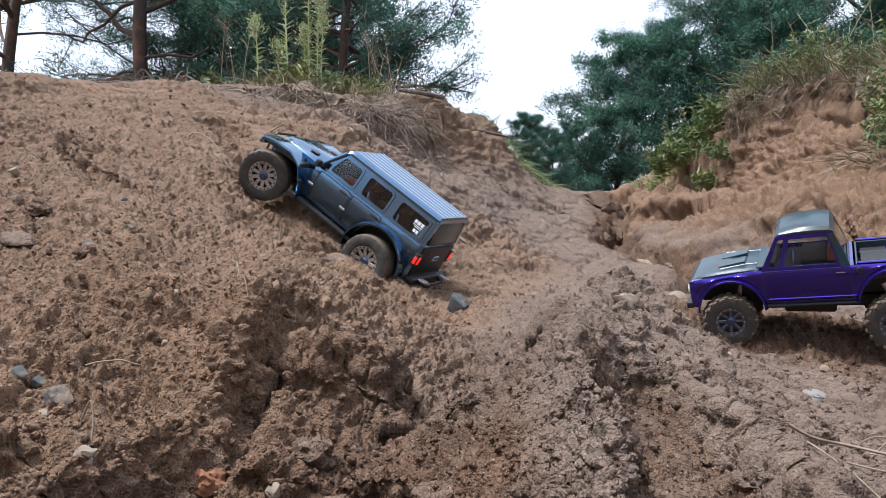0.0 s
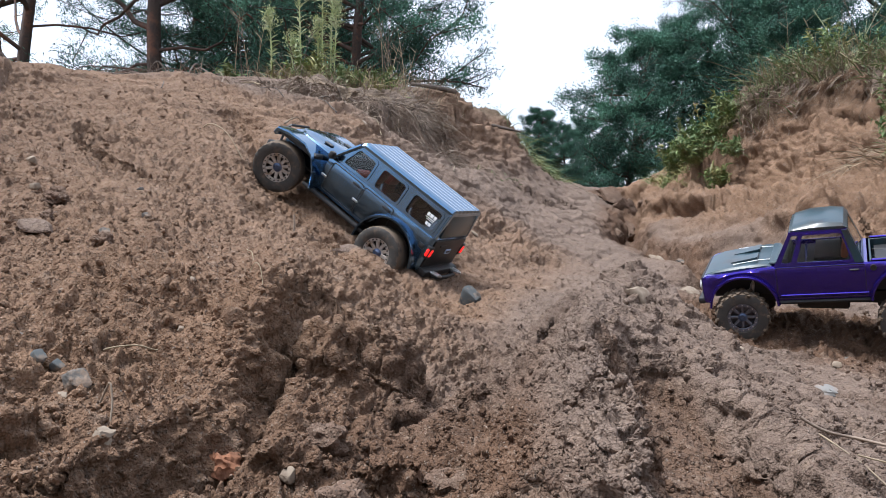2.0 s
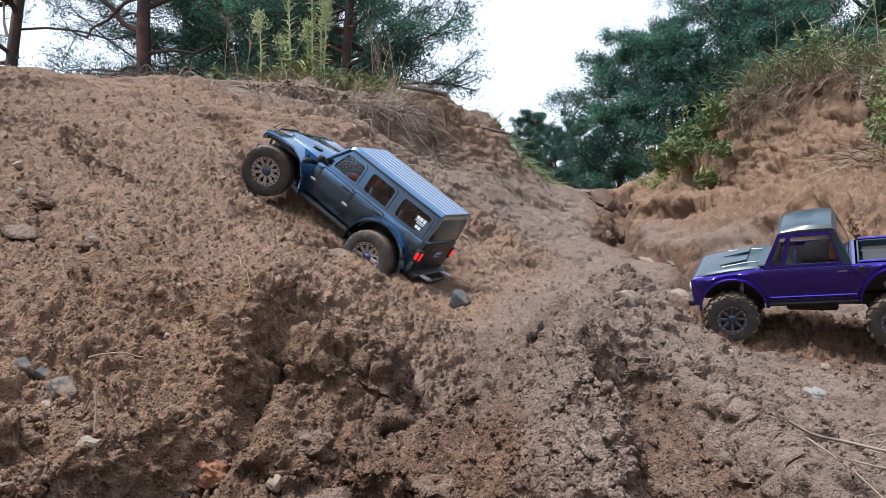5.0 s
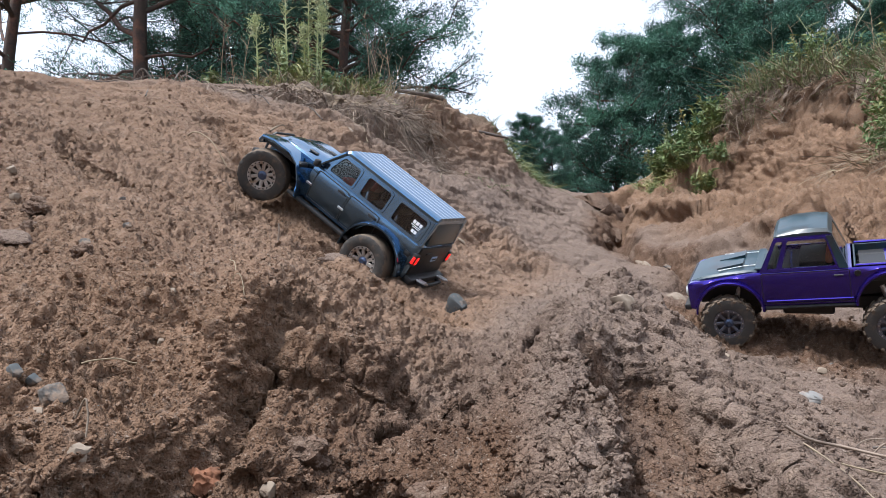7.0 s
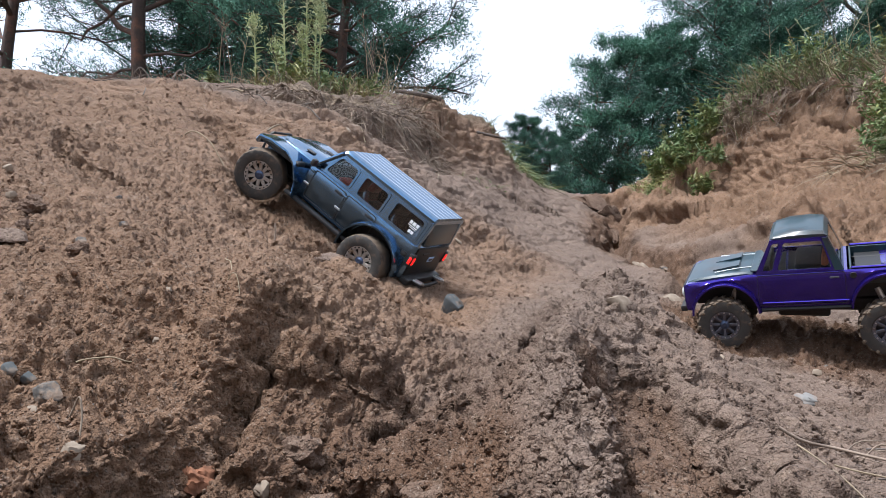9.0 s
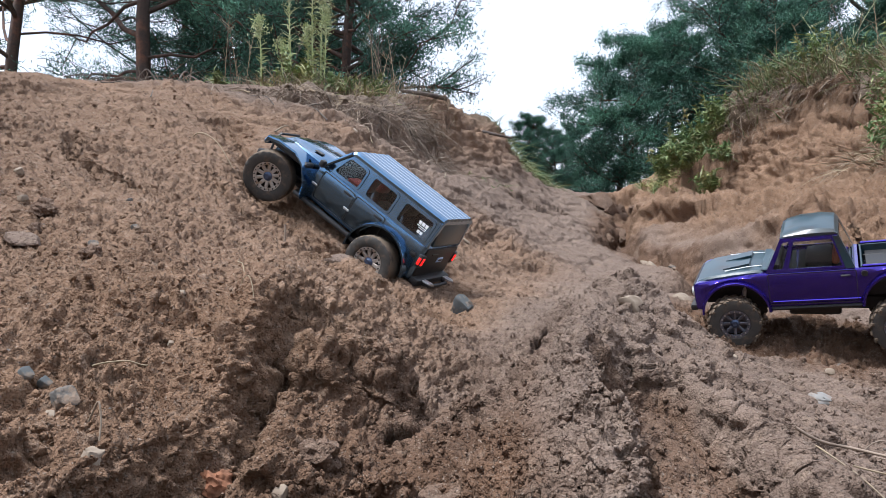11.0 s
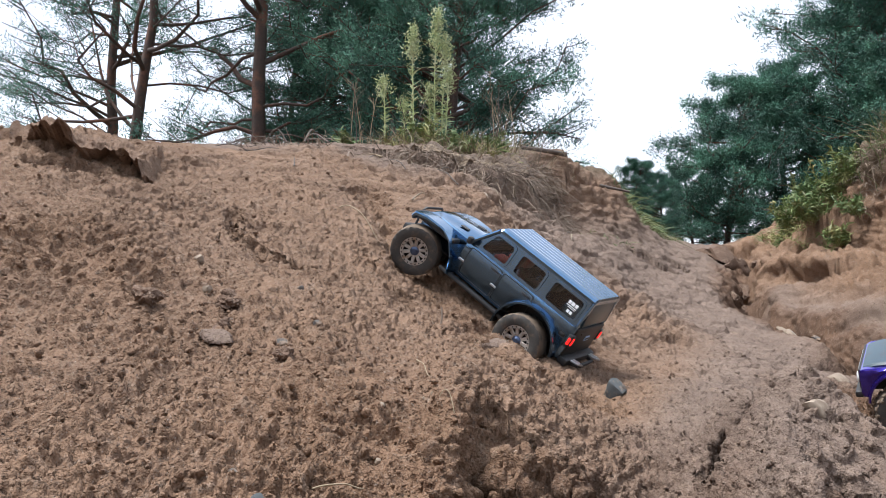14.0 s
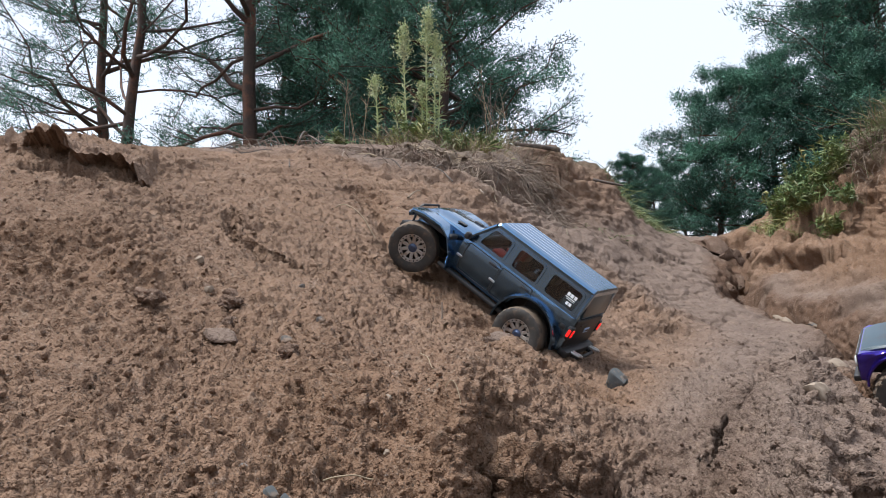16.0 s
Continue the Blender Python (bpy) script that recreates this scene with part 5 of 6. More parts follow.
# ---- plants ----
BARK = material("pine_bark", (0.06, 0.041, 0.033), 0.9, 0, [(4, (0.15, 0.066, 0.04), 0.45, 0.68), (40, (0.04, 0.03, 0.026), 0.5, 0.75)], [(45, 0.8, 0.01)])
TWIG = material("grey_twig", (0.12, 0.10, 0.085), 0.9, 0, [(30, (0.06, 0.048, 0.04), 0.45, 0.7)])
NEEDLES = material("pine_needles", (0.024, 0.08, 0.056), 0.7, 0, [(1.6, (0.09, 0.225, 0.15), 0.44, 0.62)], vary=0.45)
STRAW = material("dry_grass", (0.27, 0.215, 0.14), 0.85, 0, [(9, (0.16, 0.125, 0.09), 0.42, 0.62)], vary=0.4)
ROOT = material("dead_roots", (0.25, 0.195, 0.15), 0.9, 0, [(14, (0.12, 0.09, 0.07), 0.42, 0.65)], vary=0.4)
GREEN = material("green_leaves", (0.11, 0.165, 0.045), 0.6, 0, [(7, (0.26, 0.24, 0.09), 0.40, 0.62)], vary=0.4)
FRESH = material("fresh_grass", (0.095, 0.155, 0.048), 0.6, 0, [(7, (0.2, 0.21, 0.085), 0.42, 0.62)], vary=0.4)
PALE = material("pale_green_weed", (0.36, 0.43, 0.2), 0.65, 0, [(9, (0.44, 0.46, 0.29), 0.42, 0.65)], vary=0.3)


def tubes(paths, sides=6):
    """Many tapering bars as one array mesh: paths of (points, first radius, last radius)."""
    V, F, base = [], [], 0
    ring = np.linspace(0, 2 * np.pi, sides, endpoint=False)
    for pts, r0, r1 in paths:
        pts = np.asarray(pts, float)
        n = len(pts)
        d = np.gradient(pts, axis=0)
        d /= np.linalg.norm(d, axis=1)[:, None] + 1e-9
        ref = np.where(np.abs(d[:, 2:3]) < 0.9, np.array([[0, 0, 1.0]]), np.array([[1.0, 0, 0]]))
        u = np.cross(d, ref)
        u /= np.linalg.norm(u, axis=1)[:, None] + 1e-9
        v = np.cross(d, u)
        r = np.linspace(r0, r1, n)[:, None, None]
        P = pts[:, None] + r * (np.cos(ring)[None, :, None] * u[:, None] + np.sin(ring)[None, :, None] * v[:, None])
        V.append(P.reshape(-1, 3))
        i = np.arange(n - 1)[:, None] * sides
        j = np.arange(sides)[None]
        k = (j + 1) % sides
        F.append((base + np.stack([i + j, i + k, i + sides + k, i + sides + j], -1)).reshape(-1, 4))
        base += n * sides
    return np.concatenate(V), np.concatenate(F)


def tufts(centres, axes, rng, count, length, width, spread=0.85):
    """Sprays of needles at the twig ends: count thin blades each."""
    c = np.repeat(centres, count, 0)
    a = np.repeat(axes, count, 0)
    n = len(c)
    d = a + spread * rng.normal(size=(n, 3))
    d /= np.linalg.norm(d, axis=1)[:, None]
    s = np.cross(d, rng.normal(size=(n, 3)))
    s /= np.linalg.norm(s, axis=1)[:, None] + 1e-9
    L = length * rng.uniform(0.6, 1.2, (n, 1))
    w = width * rng.uniform(0.7, 1.2, (n, 1))
    o = c + 0.85 * length * rng.normal(size=(n, 3))
    V = np.stack([o - s * w * 0.5, o + s * w * 0.5, o + d * L], 1).reshape(-1, 3)
    return V, np.arange(3 * n).reshape(-1, 3)


def make_pine(seed, height, radius, crown_from, spread, boughs, tuft_rows, lean=(0, 0), needles=20, upturn=0.25):
    """A pine: tapered trunk, boughs with side twigs, and a crown of needle sprays."""
    rng = np.random.default_rng(seed)
    tree = new("pine_tree")
    t = np.linspace(0, 1, 12)
    wob = np.cumsum(rng.normal(0, 0.05, (12, 2)), 0)
    trunk = np.stack([lean[0] * t * height + wob[:, 0] * t, lean[1] * t * height + wob[:, 1] * t, t * height - 0.1], 1)
    limbs, tips, dirs = [], [], []
    for b in range(boughs):
        f = crown_from + (1 - crown_from) * (b + rng.uniform(0, 1)) / boughs
        p0 = np.array([np.interp(f, t, trunk[:, k]) for k in range(3)])
        az = rng.uniform(0, 2 * np.pi)
        reach = spread * (1.08 - 0.75 * f ** 1.6) * rng.uniform(0.65, 1.15)
        out = np.array((np.cos(az), np.sin(az), 0))
        u = np.linspace(0, 1, 7)
        sag = rng.uniform(-0.25, 0.45)
        path = p0 + out * reach * u[:, None] + np.array((0, 0, 1)) * (reach * (sag * u + upturn * u ** 2))[:, None] + np.cumsum(rng.normal(0, 0.11 * reach, (7, 3)), 0) * u[:, None]
        r = radius * rng.uniform(0.22, 0.5) * (1 - 0.6 * f)
        limbs.append((path, r, r * 0.2))
        for k in range(tuft_rows):
            q = rng.uniform(0.3, 1.0)
            s0 = np.array([np.interp(q, u, path[:, c]) for c in range(3)])
            ang = az + rng.choice((-1, 1)) * rng.uniform(0.3, 1.2)
            tw = np.array((np.cos(ang), np.sin(ang), rng.uniform(-0.1, 0.55)))
            ln = reach * rng.uniform(0.18, 0.42) * (1.15 - 0.5 * q)
            side = s0 + tw * ln * np.linspace(0, 1, 4)[:, None] + np.array((0, 0, 0.12 * ln)) * np.linspace(0, 1, 4)[:, None] ** 2
            limbs.append((side, r * 0.3, r * 0.1))
            for h in (0.2, 0.4, 0.58, 0.74, 0.88, 1.0):
                tips.append(s0 + tw * ln * h + rng.normal(0, 0.035, 3))
                dirs.append(tw * 0.7 + np.array((0, 0, 0.5)))
    V, F = tubes([(trunk, radius, radius * 0.25), *limbs[::tuft_rows + 1]], 6)
    twigs = [q for k, q in enumerate(limbs) if k % (tuft_rows + 1)]
    V2, F2 = tubes(twigs, 3)
    put("trunk", mesh_of("trunk", np.concatenate([V, V2]), np.concatenate([F, F2 + len(V)]), BARK, True), tree)
    V, F = tufts(np.array(tips), np.array(dirs), rng, int(1.35 * needles), 0.046, 0.0115, 1.0)
    put("crown", mesh_of("crown", V, F, NEEDLES), tree)
    return tree


def plant_pine(tree, x, y, z, turn=0, size=1.0, label="", first=False):
    m = pose(x, y, z, 0, 0, turn) @ Matrix.Scale(size, 4)
    if first:
        tree.matrix_basis = m
    else:
        tree = copy_thing(tree, Matrix())
        tree.matrix_basis = m
    return tagged(tree, label, "tree", "pines of the wood")


TALL = "tall pine with reddish bark and dark sparse needles"
FULL = "bushy dark green pine with boughs to the ground"
pine_tall = make_pine(3, 5.6, 0.085, 0.16, 1.6, 38, 11, (0.02, 0.0), 11)
pine_slim = make_pine(8, 5.2, 0.05, 0.06, 1.25, 40, 10, (0.07, 0.02), 13)
pine_bare = make_pine(21, 5.0, 0.07, 0.18, 1.7, 34, 12, (0.13, 0.0), 12, 0.4)
pine_bush = make_pine(13, 4.2, 0.07, 0.02, 1.15, 92, 16, (0.0, 0.0), 13)
pine_young = make_pine(34, 2.4, 0.05, 0.01, 0.95, 56, 16, (0.03, 0.0), 13)
plant_pine(pine_tall, -3.05, 8.0, 1.0, 0, 1.0, TALL, True)
plant_pine(pine_slim, -2.25, 9.0, 1.0, 40, 1.0, "slim pine with thin stem and dark needles", True)
plant_pine(pine_bare, -4.5, 8.0, 1.0, 0, 1.0, "leaning pine with bare lower limbs", True)
plant_pine(pine_bush, -1.0, 7.4, 0.95, 0, 0.9, FULL, True)
plant_pine(pine_young, 2.15, 10.0, 0.85, 0, 0.9, "young blue-green pine above the gully head", True)
for tree, x, y, turn, size, label in (
        (pine_bush, -1.95, 9.4, 130, 0.95, FULL),
        (pine_bush, -2.75, 10.2, 280, 1.0, FULL), (pine_tall, -5.6, 9.6, 100, 1.0, TALL), (pine_tall, -2.1, 10.8, 220, 1.05, TALL),
        (pine_bush, -1.5, 9.0, 220, 0.75, FULL), (pine_slim, -3.6, 10.8, 20, 1.1, "slim pine with thin stem and dark needles"),
        (pine_bush, 3.95, 10.4, 60, 0.93, FULL), (pine_bush, 4.35, 10.2, 200, 1.15, FULL), (pine_tall, 5.2, 9.6, 300, 1.0, TALL),
        (pine_young, 2.95, 10.4, 90, 1.0, "young blue-green pine above the gully head"), (pine_young, 2.0, 11.2, 170, 0.5, "young blue-green pine above the gully head"), (pine_young, 0.75, 7.6, 30, 0.28, "small pine sapling beside the gully head"),
        (pine_young, 1.25, 9.0, 250, 0.3, "small pine sapling beside the gully head"), (pine_young, 3.9, 9.0, 210, 0.9, "young blue-green pine above the gully head"), (pine_young, 5.0, 8.4, 120, 1.0, "young blue-green pine above the gully head"),
        (pine_young, 1.2, 11.5, 120, 0.3, "small pine sapling beside the gully head")):
    plant_pine(tree, x, y, 0.93, turn, size, label)
# unseen pines added behind the camera, to block low sky and darken reflections
for k in range(6):
    a = radians(105 + 150 * k / 5)
    r = 9.5 + 1.1 * math.sin(2.3 * k)
    plant_pine((pine_bare, pine_tall, pine_slim)[k % 3], r * math.sin(a), r * math.cos(a), 1.0, 47 * k, 1.25, ("leaning pine with bare lower limbs", TALL, "slim pine with thin stem and dark needles")[k % 3])


def blades(P, D, rng, length, width, droop):
    """Grass blades as bent strips, from the places P in the directions D."""
    n = len(P)
    L = (length * rng.uniform(0.5, 1.25, n))[:, None]
    w = (width * rng.uniform(0.6, 1.3, n))[:, None]
    side = np.cross(D, rng.normal(size=(n, 3)))
    side /= np.linalg.norm(side, axis=1)[:, None] + 1e-9
    bend = rng.normal(0, 0.35, (n, 3)) * np.array((1, 1, 0.3)) + np.array((0, 0, -1)) * (droop * rng.uniform(0.3, 1.3, n))[:, None]
    V = []
    for s, k in ((0, 1.0), (0.35, 0.95), (0.7, 0.7)):
        c = P + D * L * s + bend * L * s * s
        V += [c - side * w * k * 0.5, c + side * w * k * 0.5]
    V.append(P + D * L + bend * L)
    V = np.stack(V, 1)
    f = np.array([(0, 1, 3), (0, 3, 2), (2, 3, 5), (2, 5, 4), (4, 5, 6)])
    F = (np.arange(n)[:, None, None] * 7 + f[None]).reshape(-1, 3)
    return V.reshape(-1, 3), F


def along(line, rng, n, near, out):
    """Places strewn along a polyline, from near to out metres beside it."""
    line = np.array(line)
    seg = np.linalg.norm(np.diff(line, axis=0), axis=1)
    s = rng.uniform(0, seg.sum(), n)
    cum = np.concatenate([[0], np.cumsum(seg)])
    x, y = np.interp(s, cum, line[:, 0]), np.interp(s, cum, line[:, 1])
    k = np.clip(np.searchsorted(cum, s) - 1, 0, len(seg) - 1)
    t = np.diff(line, axis=0)[k] / seg[k][:, None]
    o = rng.uniform(near, out, n)
    return x + t[:, 1] * o, y - t[:, 0] * o, np.stack([-t[:, 1], t[:, 0], np.zeros(n)], 1)


def strew(name, label, category, mat, line, n, near, out, length, width, droop, rise, seed, face=0.0, wild=0.32):
    """A patch of blades as one object: rise lifts them, face leans them over the brink."""
    rng = np.random.default_rng(seed)
    x, y, over = along(line, rng, n, near, out)
    P, N, _ = surface(x, y)
    D = rng.normal(0, wild, (n, 3)) + np.array((0, 0, rise)) + face * over
    D /= np.linalg.norm(D, axis=1)[:, None]
    V, F = blades(P - N * 0.004, D, rng, length, width, droop)
    return tagged(new(name, mesh_of(name, V, F, mat)), label, category, kind="stuff")


TOP_L = [(0.05, 3.62), (-0.12, 3.35), (-0.3, 3.15), (-0.5, 3.12), (-0.75, 3.25), (-1.0, 3.4)]
strew("hanging_roots", "dead grass and roots hanging over the sand brink", "roots", ROOT, BRINK_L, 5200, -0.12, 0.1, 0.1, 0.0024, 1.0, 0.3, 5, 0.5, 0.9)
strew("dry_grass", "thin dry grass on top of the sand bank", "grass", STRAW, TOP_L, 900, -0.02, 0.3, 0.13, 0.0026, 0.5, 0.75, 6, 0.1)
strew("green_weeds", "low fresh green weeds on top of the sand bank", "weeds", GREEN, [(-0.25, 3.3), (-0.5, 3.3), (-0.8, 3.45)], 620, -0.08, 0.2, 0.10, 0.006, 0.5, 0.75, 7, 0.15, 0.55)
strew("ground_litter", "fallen straw and needles on the bank slope", "litter", ROOT, [(-0.1, 2.9), (-0.5, 2.75), (-1.1, 3.0), (-1.6, 3.4)], 800, -0.25, 0.25, 0.10, 0.0025, 0.5, 0.12, 8, 0.3)
strew("bank_grass", "tall dry grass along the brink of the sand bank", "grass", STRAW, BRINK_R, 2300, -0.03, 0.35, 0.26, 0.0034, 0.6, 0.85, 9, 0.15)
strew("bank_green_grass", "green grass along the brink of the sand bank", "grass", FRESH, BRINK_R, 1700, -0.03, 0.3, 0.22, 0.004, 0.55, 0.85, 10, 0.15)
strew("bank_roots", "dark roots and turf hanging from the brink", "roots", ROOT, BRINK_R, 2600, -0.04, 0.12, 0.1, 0.0034, 0.9, 0.2, 11, 0.6, 0.7)
strew("bank_scrub", "tangled grass hanging down the sand bank", "grass", STRAW, [(1.95, 2.3), (1.8, 2.75), (1.75, 3.2)], 1400, -0.2, 0.25, 0.17, 0.0034, 0.9, 0.5, 12, 0.5)
strew("bank_scrub_green", "green weeds hanging down the sand bank", "weeds", FRESH, [(1.95, 2.3), (1.85, 2.75), (1.8, 3.2)], 700, -0.15, 0.25, 0.15, 0.005, 0.7, 0.7, 13, 0.4)
strew("gully_bush", "yellow-green weeds at the end of the bank", "weeds", GREEN, [(1.3, 4.95), (1.42, 4.72), (1.55, 4.45)], 1500, -0.06, 0.16, 0.13, 0.004, 0.9, 0.75, 14, 0.2, 0.6)
strew("gully_bush_grass", "dry and green grass at the gully head", "grass", FRESH, [(0.62, 4.75), (0.45, 4.45), (0.3, 4.2)], 450, -0.08, 0.1, 0.12, 0.0035, 1.1, 0.5, 15, 0.4)
strew("slope_tufts", "sparse grass tufts on the bank slope", "grass", FRESH, [(0.05, 3.3), (0.16, 3.35), (0.3, 3.6)], 160, -0.03, 0.03, 0.07, 0.003, 1.0, 0.4, 16, 0.5)
strew("wood_grass", "thin grass at the edge of the wood", "grass", STRAW, [(-4.2, 5.2), (-1.5, 5.0), (0.0, 5.2)], 2200, -0.8, 0.6, 0.22, 0.005, 0.6, 0.85, 17)


def make_shrub(seed, x, y, height, spread, stems, mat, label, leaf=0.045, lean=(0.0, 0.0)):
    """A leafy weed clump: thin stems out of one root, each with leaves along it."""
    rng = np.random.default_rng(seed)
    P, N, _ = surface(np.array([x]), np.array([y]))
    ob = new("leafy_weed")
    ob.location = P[0] - np.array((0, 0, 0.015))
    t = np.linspace(0, 1, 6)
    paths, C, D = [], [], []
    for k in range(stems):
        az, out, h = rng.uniform(0, 2 * np.pi), spread * np.sqrt(rng.uniform(0, 1)), height * rng.uniform(0.45, 1.1)
        end = np.array((out * np.cos(az) + lean[0], out * np.sin(az) + lean[1], h))
        root = np.array((0.35 * end[0], 0.35 * end[1], 0.0))
        path = root + (end - root) * t[:, None] + np.array((0.15 * np.cos(az), 0.15 * np.sin(az), -0.12)) * h * (t ** 2 - t)[:, None]
        paths.append((path, 0.0016, 0.0007))
        n = int(14 + 110 * h)
        f = rng.uniform(0.15, 1.0, n)
        C.append(np.stack([np.interp(f, t, path[:, i]) for i in range(3)], 1))
        d = rng.normal(0, 1, (n, 3)) + np.array((0, 0, 0.5))
        D.append(d / np.linalg.norm(d, axis=1)[:, None])
    V, F = tubes(paths, 4)
    put("stalk", mesh_of("stalk", V, F, mat, True), ob)
    V, F = blades(np.concatenate(C), np.concatenate(D), rng, leaf, 0.24 * leaf, 0.4)
    put("foliage", mesh_of("foliage", V, F, mat), ob)
    return tagged(ob, label, "weed", "leafy weeds on the banks")


for k, (x, y, h, r, n, m, lean) in enumerate(((1.33, 4.85, 0.2, 0.09, 26, GREEN, (-0.05, -0.05)), (1.4, 4.7, 0.26, 0.11, 30, FRESH, (-0.04, -0.06)), (1.47, 4.6, 0.25, 0.1, 28, GREEN, (-0.03, -0.06)),
                                             (1.53, 4.5, 0.2, 0.09, 24, GREEN, (-0.05, -0.06)), (1.42, 4.55, 0.12, 0.12, 22, FRESH, (-0.08, -0.06)), (1.48, 4.4, 0.1, 0.1, 22, GREEN, (-0.1, -0.12)), (1.54, 4.3, 0.1, 0.1, 22, FRESH, (-0.1, -0.12)), (1.4, 4.62, 0.1, 0.1, 22, GREEN, (-0.12, -0.1)), (1.75, 4.25, 0.2, 0.1, 24, FRESH, (0, 0)),
                                             (1.9, 4.1, 0.26, 0.12, 26, GREEN, (0, 0)), (2.02, 3.85, 0.22, 0.12, 24, FRESH, (0, 0)), (2.08, 3.6, 0.3, 0.12, 28, GREEN, (0, 0)),
                                             (1.86, 3.2, 0.22, 0.12, 24, FRESH, (-0.1, -0.05)), (1.8, 3.05, 0.16, 0.12, 22, GREEN, (-0.12, -0.05)), (1.72, 2.95, 0.12, 0.12, 20, FRESH, (-0.12, -0.05)),
                                             (-0.45, 3.28, 0.1, 0.09, 18, FRESH, (0, 0)), (-0.62, 3.35, 0.13, 0.1, 22, GREEN, (0, 0)), (-0.95, 3.3, 0.06, 0.06, 12, FRESH, (0, 0)), (-0.33, 3.35, 0.1, 0.08, 14, FRESH, (0, 0)))):
    make_shrub(300 + k, x, y, h, r, n, m, "leafy yellow-green weed clump on the bank's brink" if m is GREEN else "leafy fresh green weed clump on the bank", 0.032, lean)


def make_stalk(seed, x, y, height):
    """A tall weed: stem, narrow leaves all round it, and a plume of small buds."""
    rng = np.random.default_rng(seed)
    P, N, _ = surface(np.array([x]), np.array([y]))
    ob = new("tall_weed")
    ob.location = P[0] - np.array((0, 0, 0.01))
    t = np.linspace(0, 1, 9)
    stem = np.stack([0.03 * height * np.sin(2.2 * t + seed) * t, 0.02 * height * np.cos(3 * t + seed) * t, t * height], 1)
    V, F = tubes([(stem, 0.0042, 0.0016)], 6)
    put("stem", mesh_of("stem", V, F, PALE, True), ob)
    n = int(150 * height / 0.5)
    f = rng.uniform(0.16, 0.9, n)
    c = np.stack([np.interp(f, t, stem[:, k]) for k in range(3)], 1)
    az = rng.uniform(0, 2 * np.pi, n)
    D = np.stack([np.cos(az), np.sin(az), rng.uniform(0.5, 1.2, n)], 1)
    D /= np.linalg.norm(D, axis=1)[:, None]
    V, F = blades(c, D, rng, 0.042, 0.0042, 0.35)
    put("leaves", mesh_of("leaves", V, F, PALE), ob)
    n = int(220 * height / 0.5)
    f = rng.uniform(0.72, 1.0, n)
    c = np.stack([np.interp(f, t, stem[:, k]) for k in range(3)], 1) + rng.normal(0, 1, (n, 3)) * np.array((0.011, 0.011, 0.006)) * (1.15 - f)[:, None] * 4
    V, F = tufts(c, np.tile((0, 0, 0.6), (n, 1)), rng, 3, 0.012, 0.006, 0.8)
    put("plume", mesh_of("plume", V, F, PALE), ob, "pale budding plume")
    return tagged(ob, "tall pale green weed with narrow leaves and plume", "weed", "weeds on the bank")


for k, (x, y, h) in enumerate(((-0.80, 3.45, 0.32), (-0.665, 3.42, 0.54), (-0.575, 3.45, 0.62), (-0.55, 3.5, 0.5), (-0.53, 3.46, 0.36), (-0.61, 3.5, 0.28), (-0.72, 3.5, 0.22))):
    make_stalk(40 + k, x, y, h)


def make_reed(seed, x, y, height, mat, label):
    """A thin dry stalk with side shoots."""
    rng = np.random.default_rng(seed)
    P, N, _ = surface(np.array([x]), np.array([y]))
    t = np.linspace(0, 1, 7)
    tilt = rng.normal(0, 0.22, 2)
    stem = np.stack([tilt[0] * height * t ** 1.5, tilt[1] * height * t ** 1.5, t * height], 1)
    paths = [(stem, 0.0022, 0.0007)]
    for k in range(7):
        f = rng.uniform(0.35, 0.95)
        c = np.array([np.interp(f, t, stem[:, i]) for i in range(3)])
        d = np.array((rng.normal(0, 1), rng.normal(0, 1), rng.uniform(0.6, 1.6)))
        d /= np.linalg.norm(d)
        paths.append((c + d * np.linspace(0, 0.3 * height * rng.uniform(0.3, 1), 4)[:, None], 0.0011, 0.0005))
    V, F = tubes(paths, 5)
    ob = new("dry_stalk", mesh_of("dry_stalk", V, F, mat, True))
    ob.location = P[0] - np.array((0, 0, 0.006))
    return tagged(ob, label, "stalk", "dry stalks on the bank")


rs = np.random.default_rng(77)
for k in range(26):
    make_reed(100 + k, rs.uniform(-1.0, -0.1), rs.uniform(3.3, 3.9), rs.uniform(0.14, 0.34), TWIG if k % 2 else STRAW, "thin dry stalk with bare side shoots")
for k in range(30):
    u = rs.uniform(0, 1)
    make_reed(140 + k, 1.75 + 0.55 * u + rs.uniform(0, 0.25), 4.3 - 1.6 * u + rs.uniform(-0.1, 0.2), rs.uniform(0.2, 0.5), STRAW if k % 3 else PALE, "tall thin stalk above the sand bank")
# ---- stones, sticks and crumbs ----
GREY_STONE = material("grey_stone", (0.085, 0.08, 0.074), 0.9, 0, [(70, (0.2, 0.145, 0.105), 0.42, 0.6), (150, (0.08, 0.08, 0.08), 0.55, 0.75)], [(60, 0.9, 0.005), (200, 0.7, 0.002)])
BLUE_STONE = material("slate_stone", (0.08, 0.088, 0.09), 0.8, 0, [(60, (0.19, 0.15, 0.115), 0.48, 0.66)], [(70, 0.5, 0.002)])
PALE_STONE = material("pale_stone", (0.25, 0.2, 0.15), 0.92, 0, [(50, (0.17, 0.125, 0.09), 0.45, 0.7)], [(120, 0.4, 0.0015)])
WHITE_STONE = material("white_quartz", (0.19, 0.185, 0.175), 0.8, 0, [(60, (0.22, 0.18, 0.15), 0.46, 0.66)], [(120, 0.5, 0.002)])
RED_CLOD = material("orange_clay", (0.24, 0.105, 0.055), 0.95, 0, [(50, (0.17, 0.08, 0.045), 0.45, 0.7)], [(120, 0.9, 0.003)])


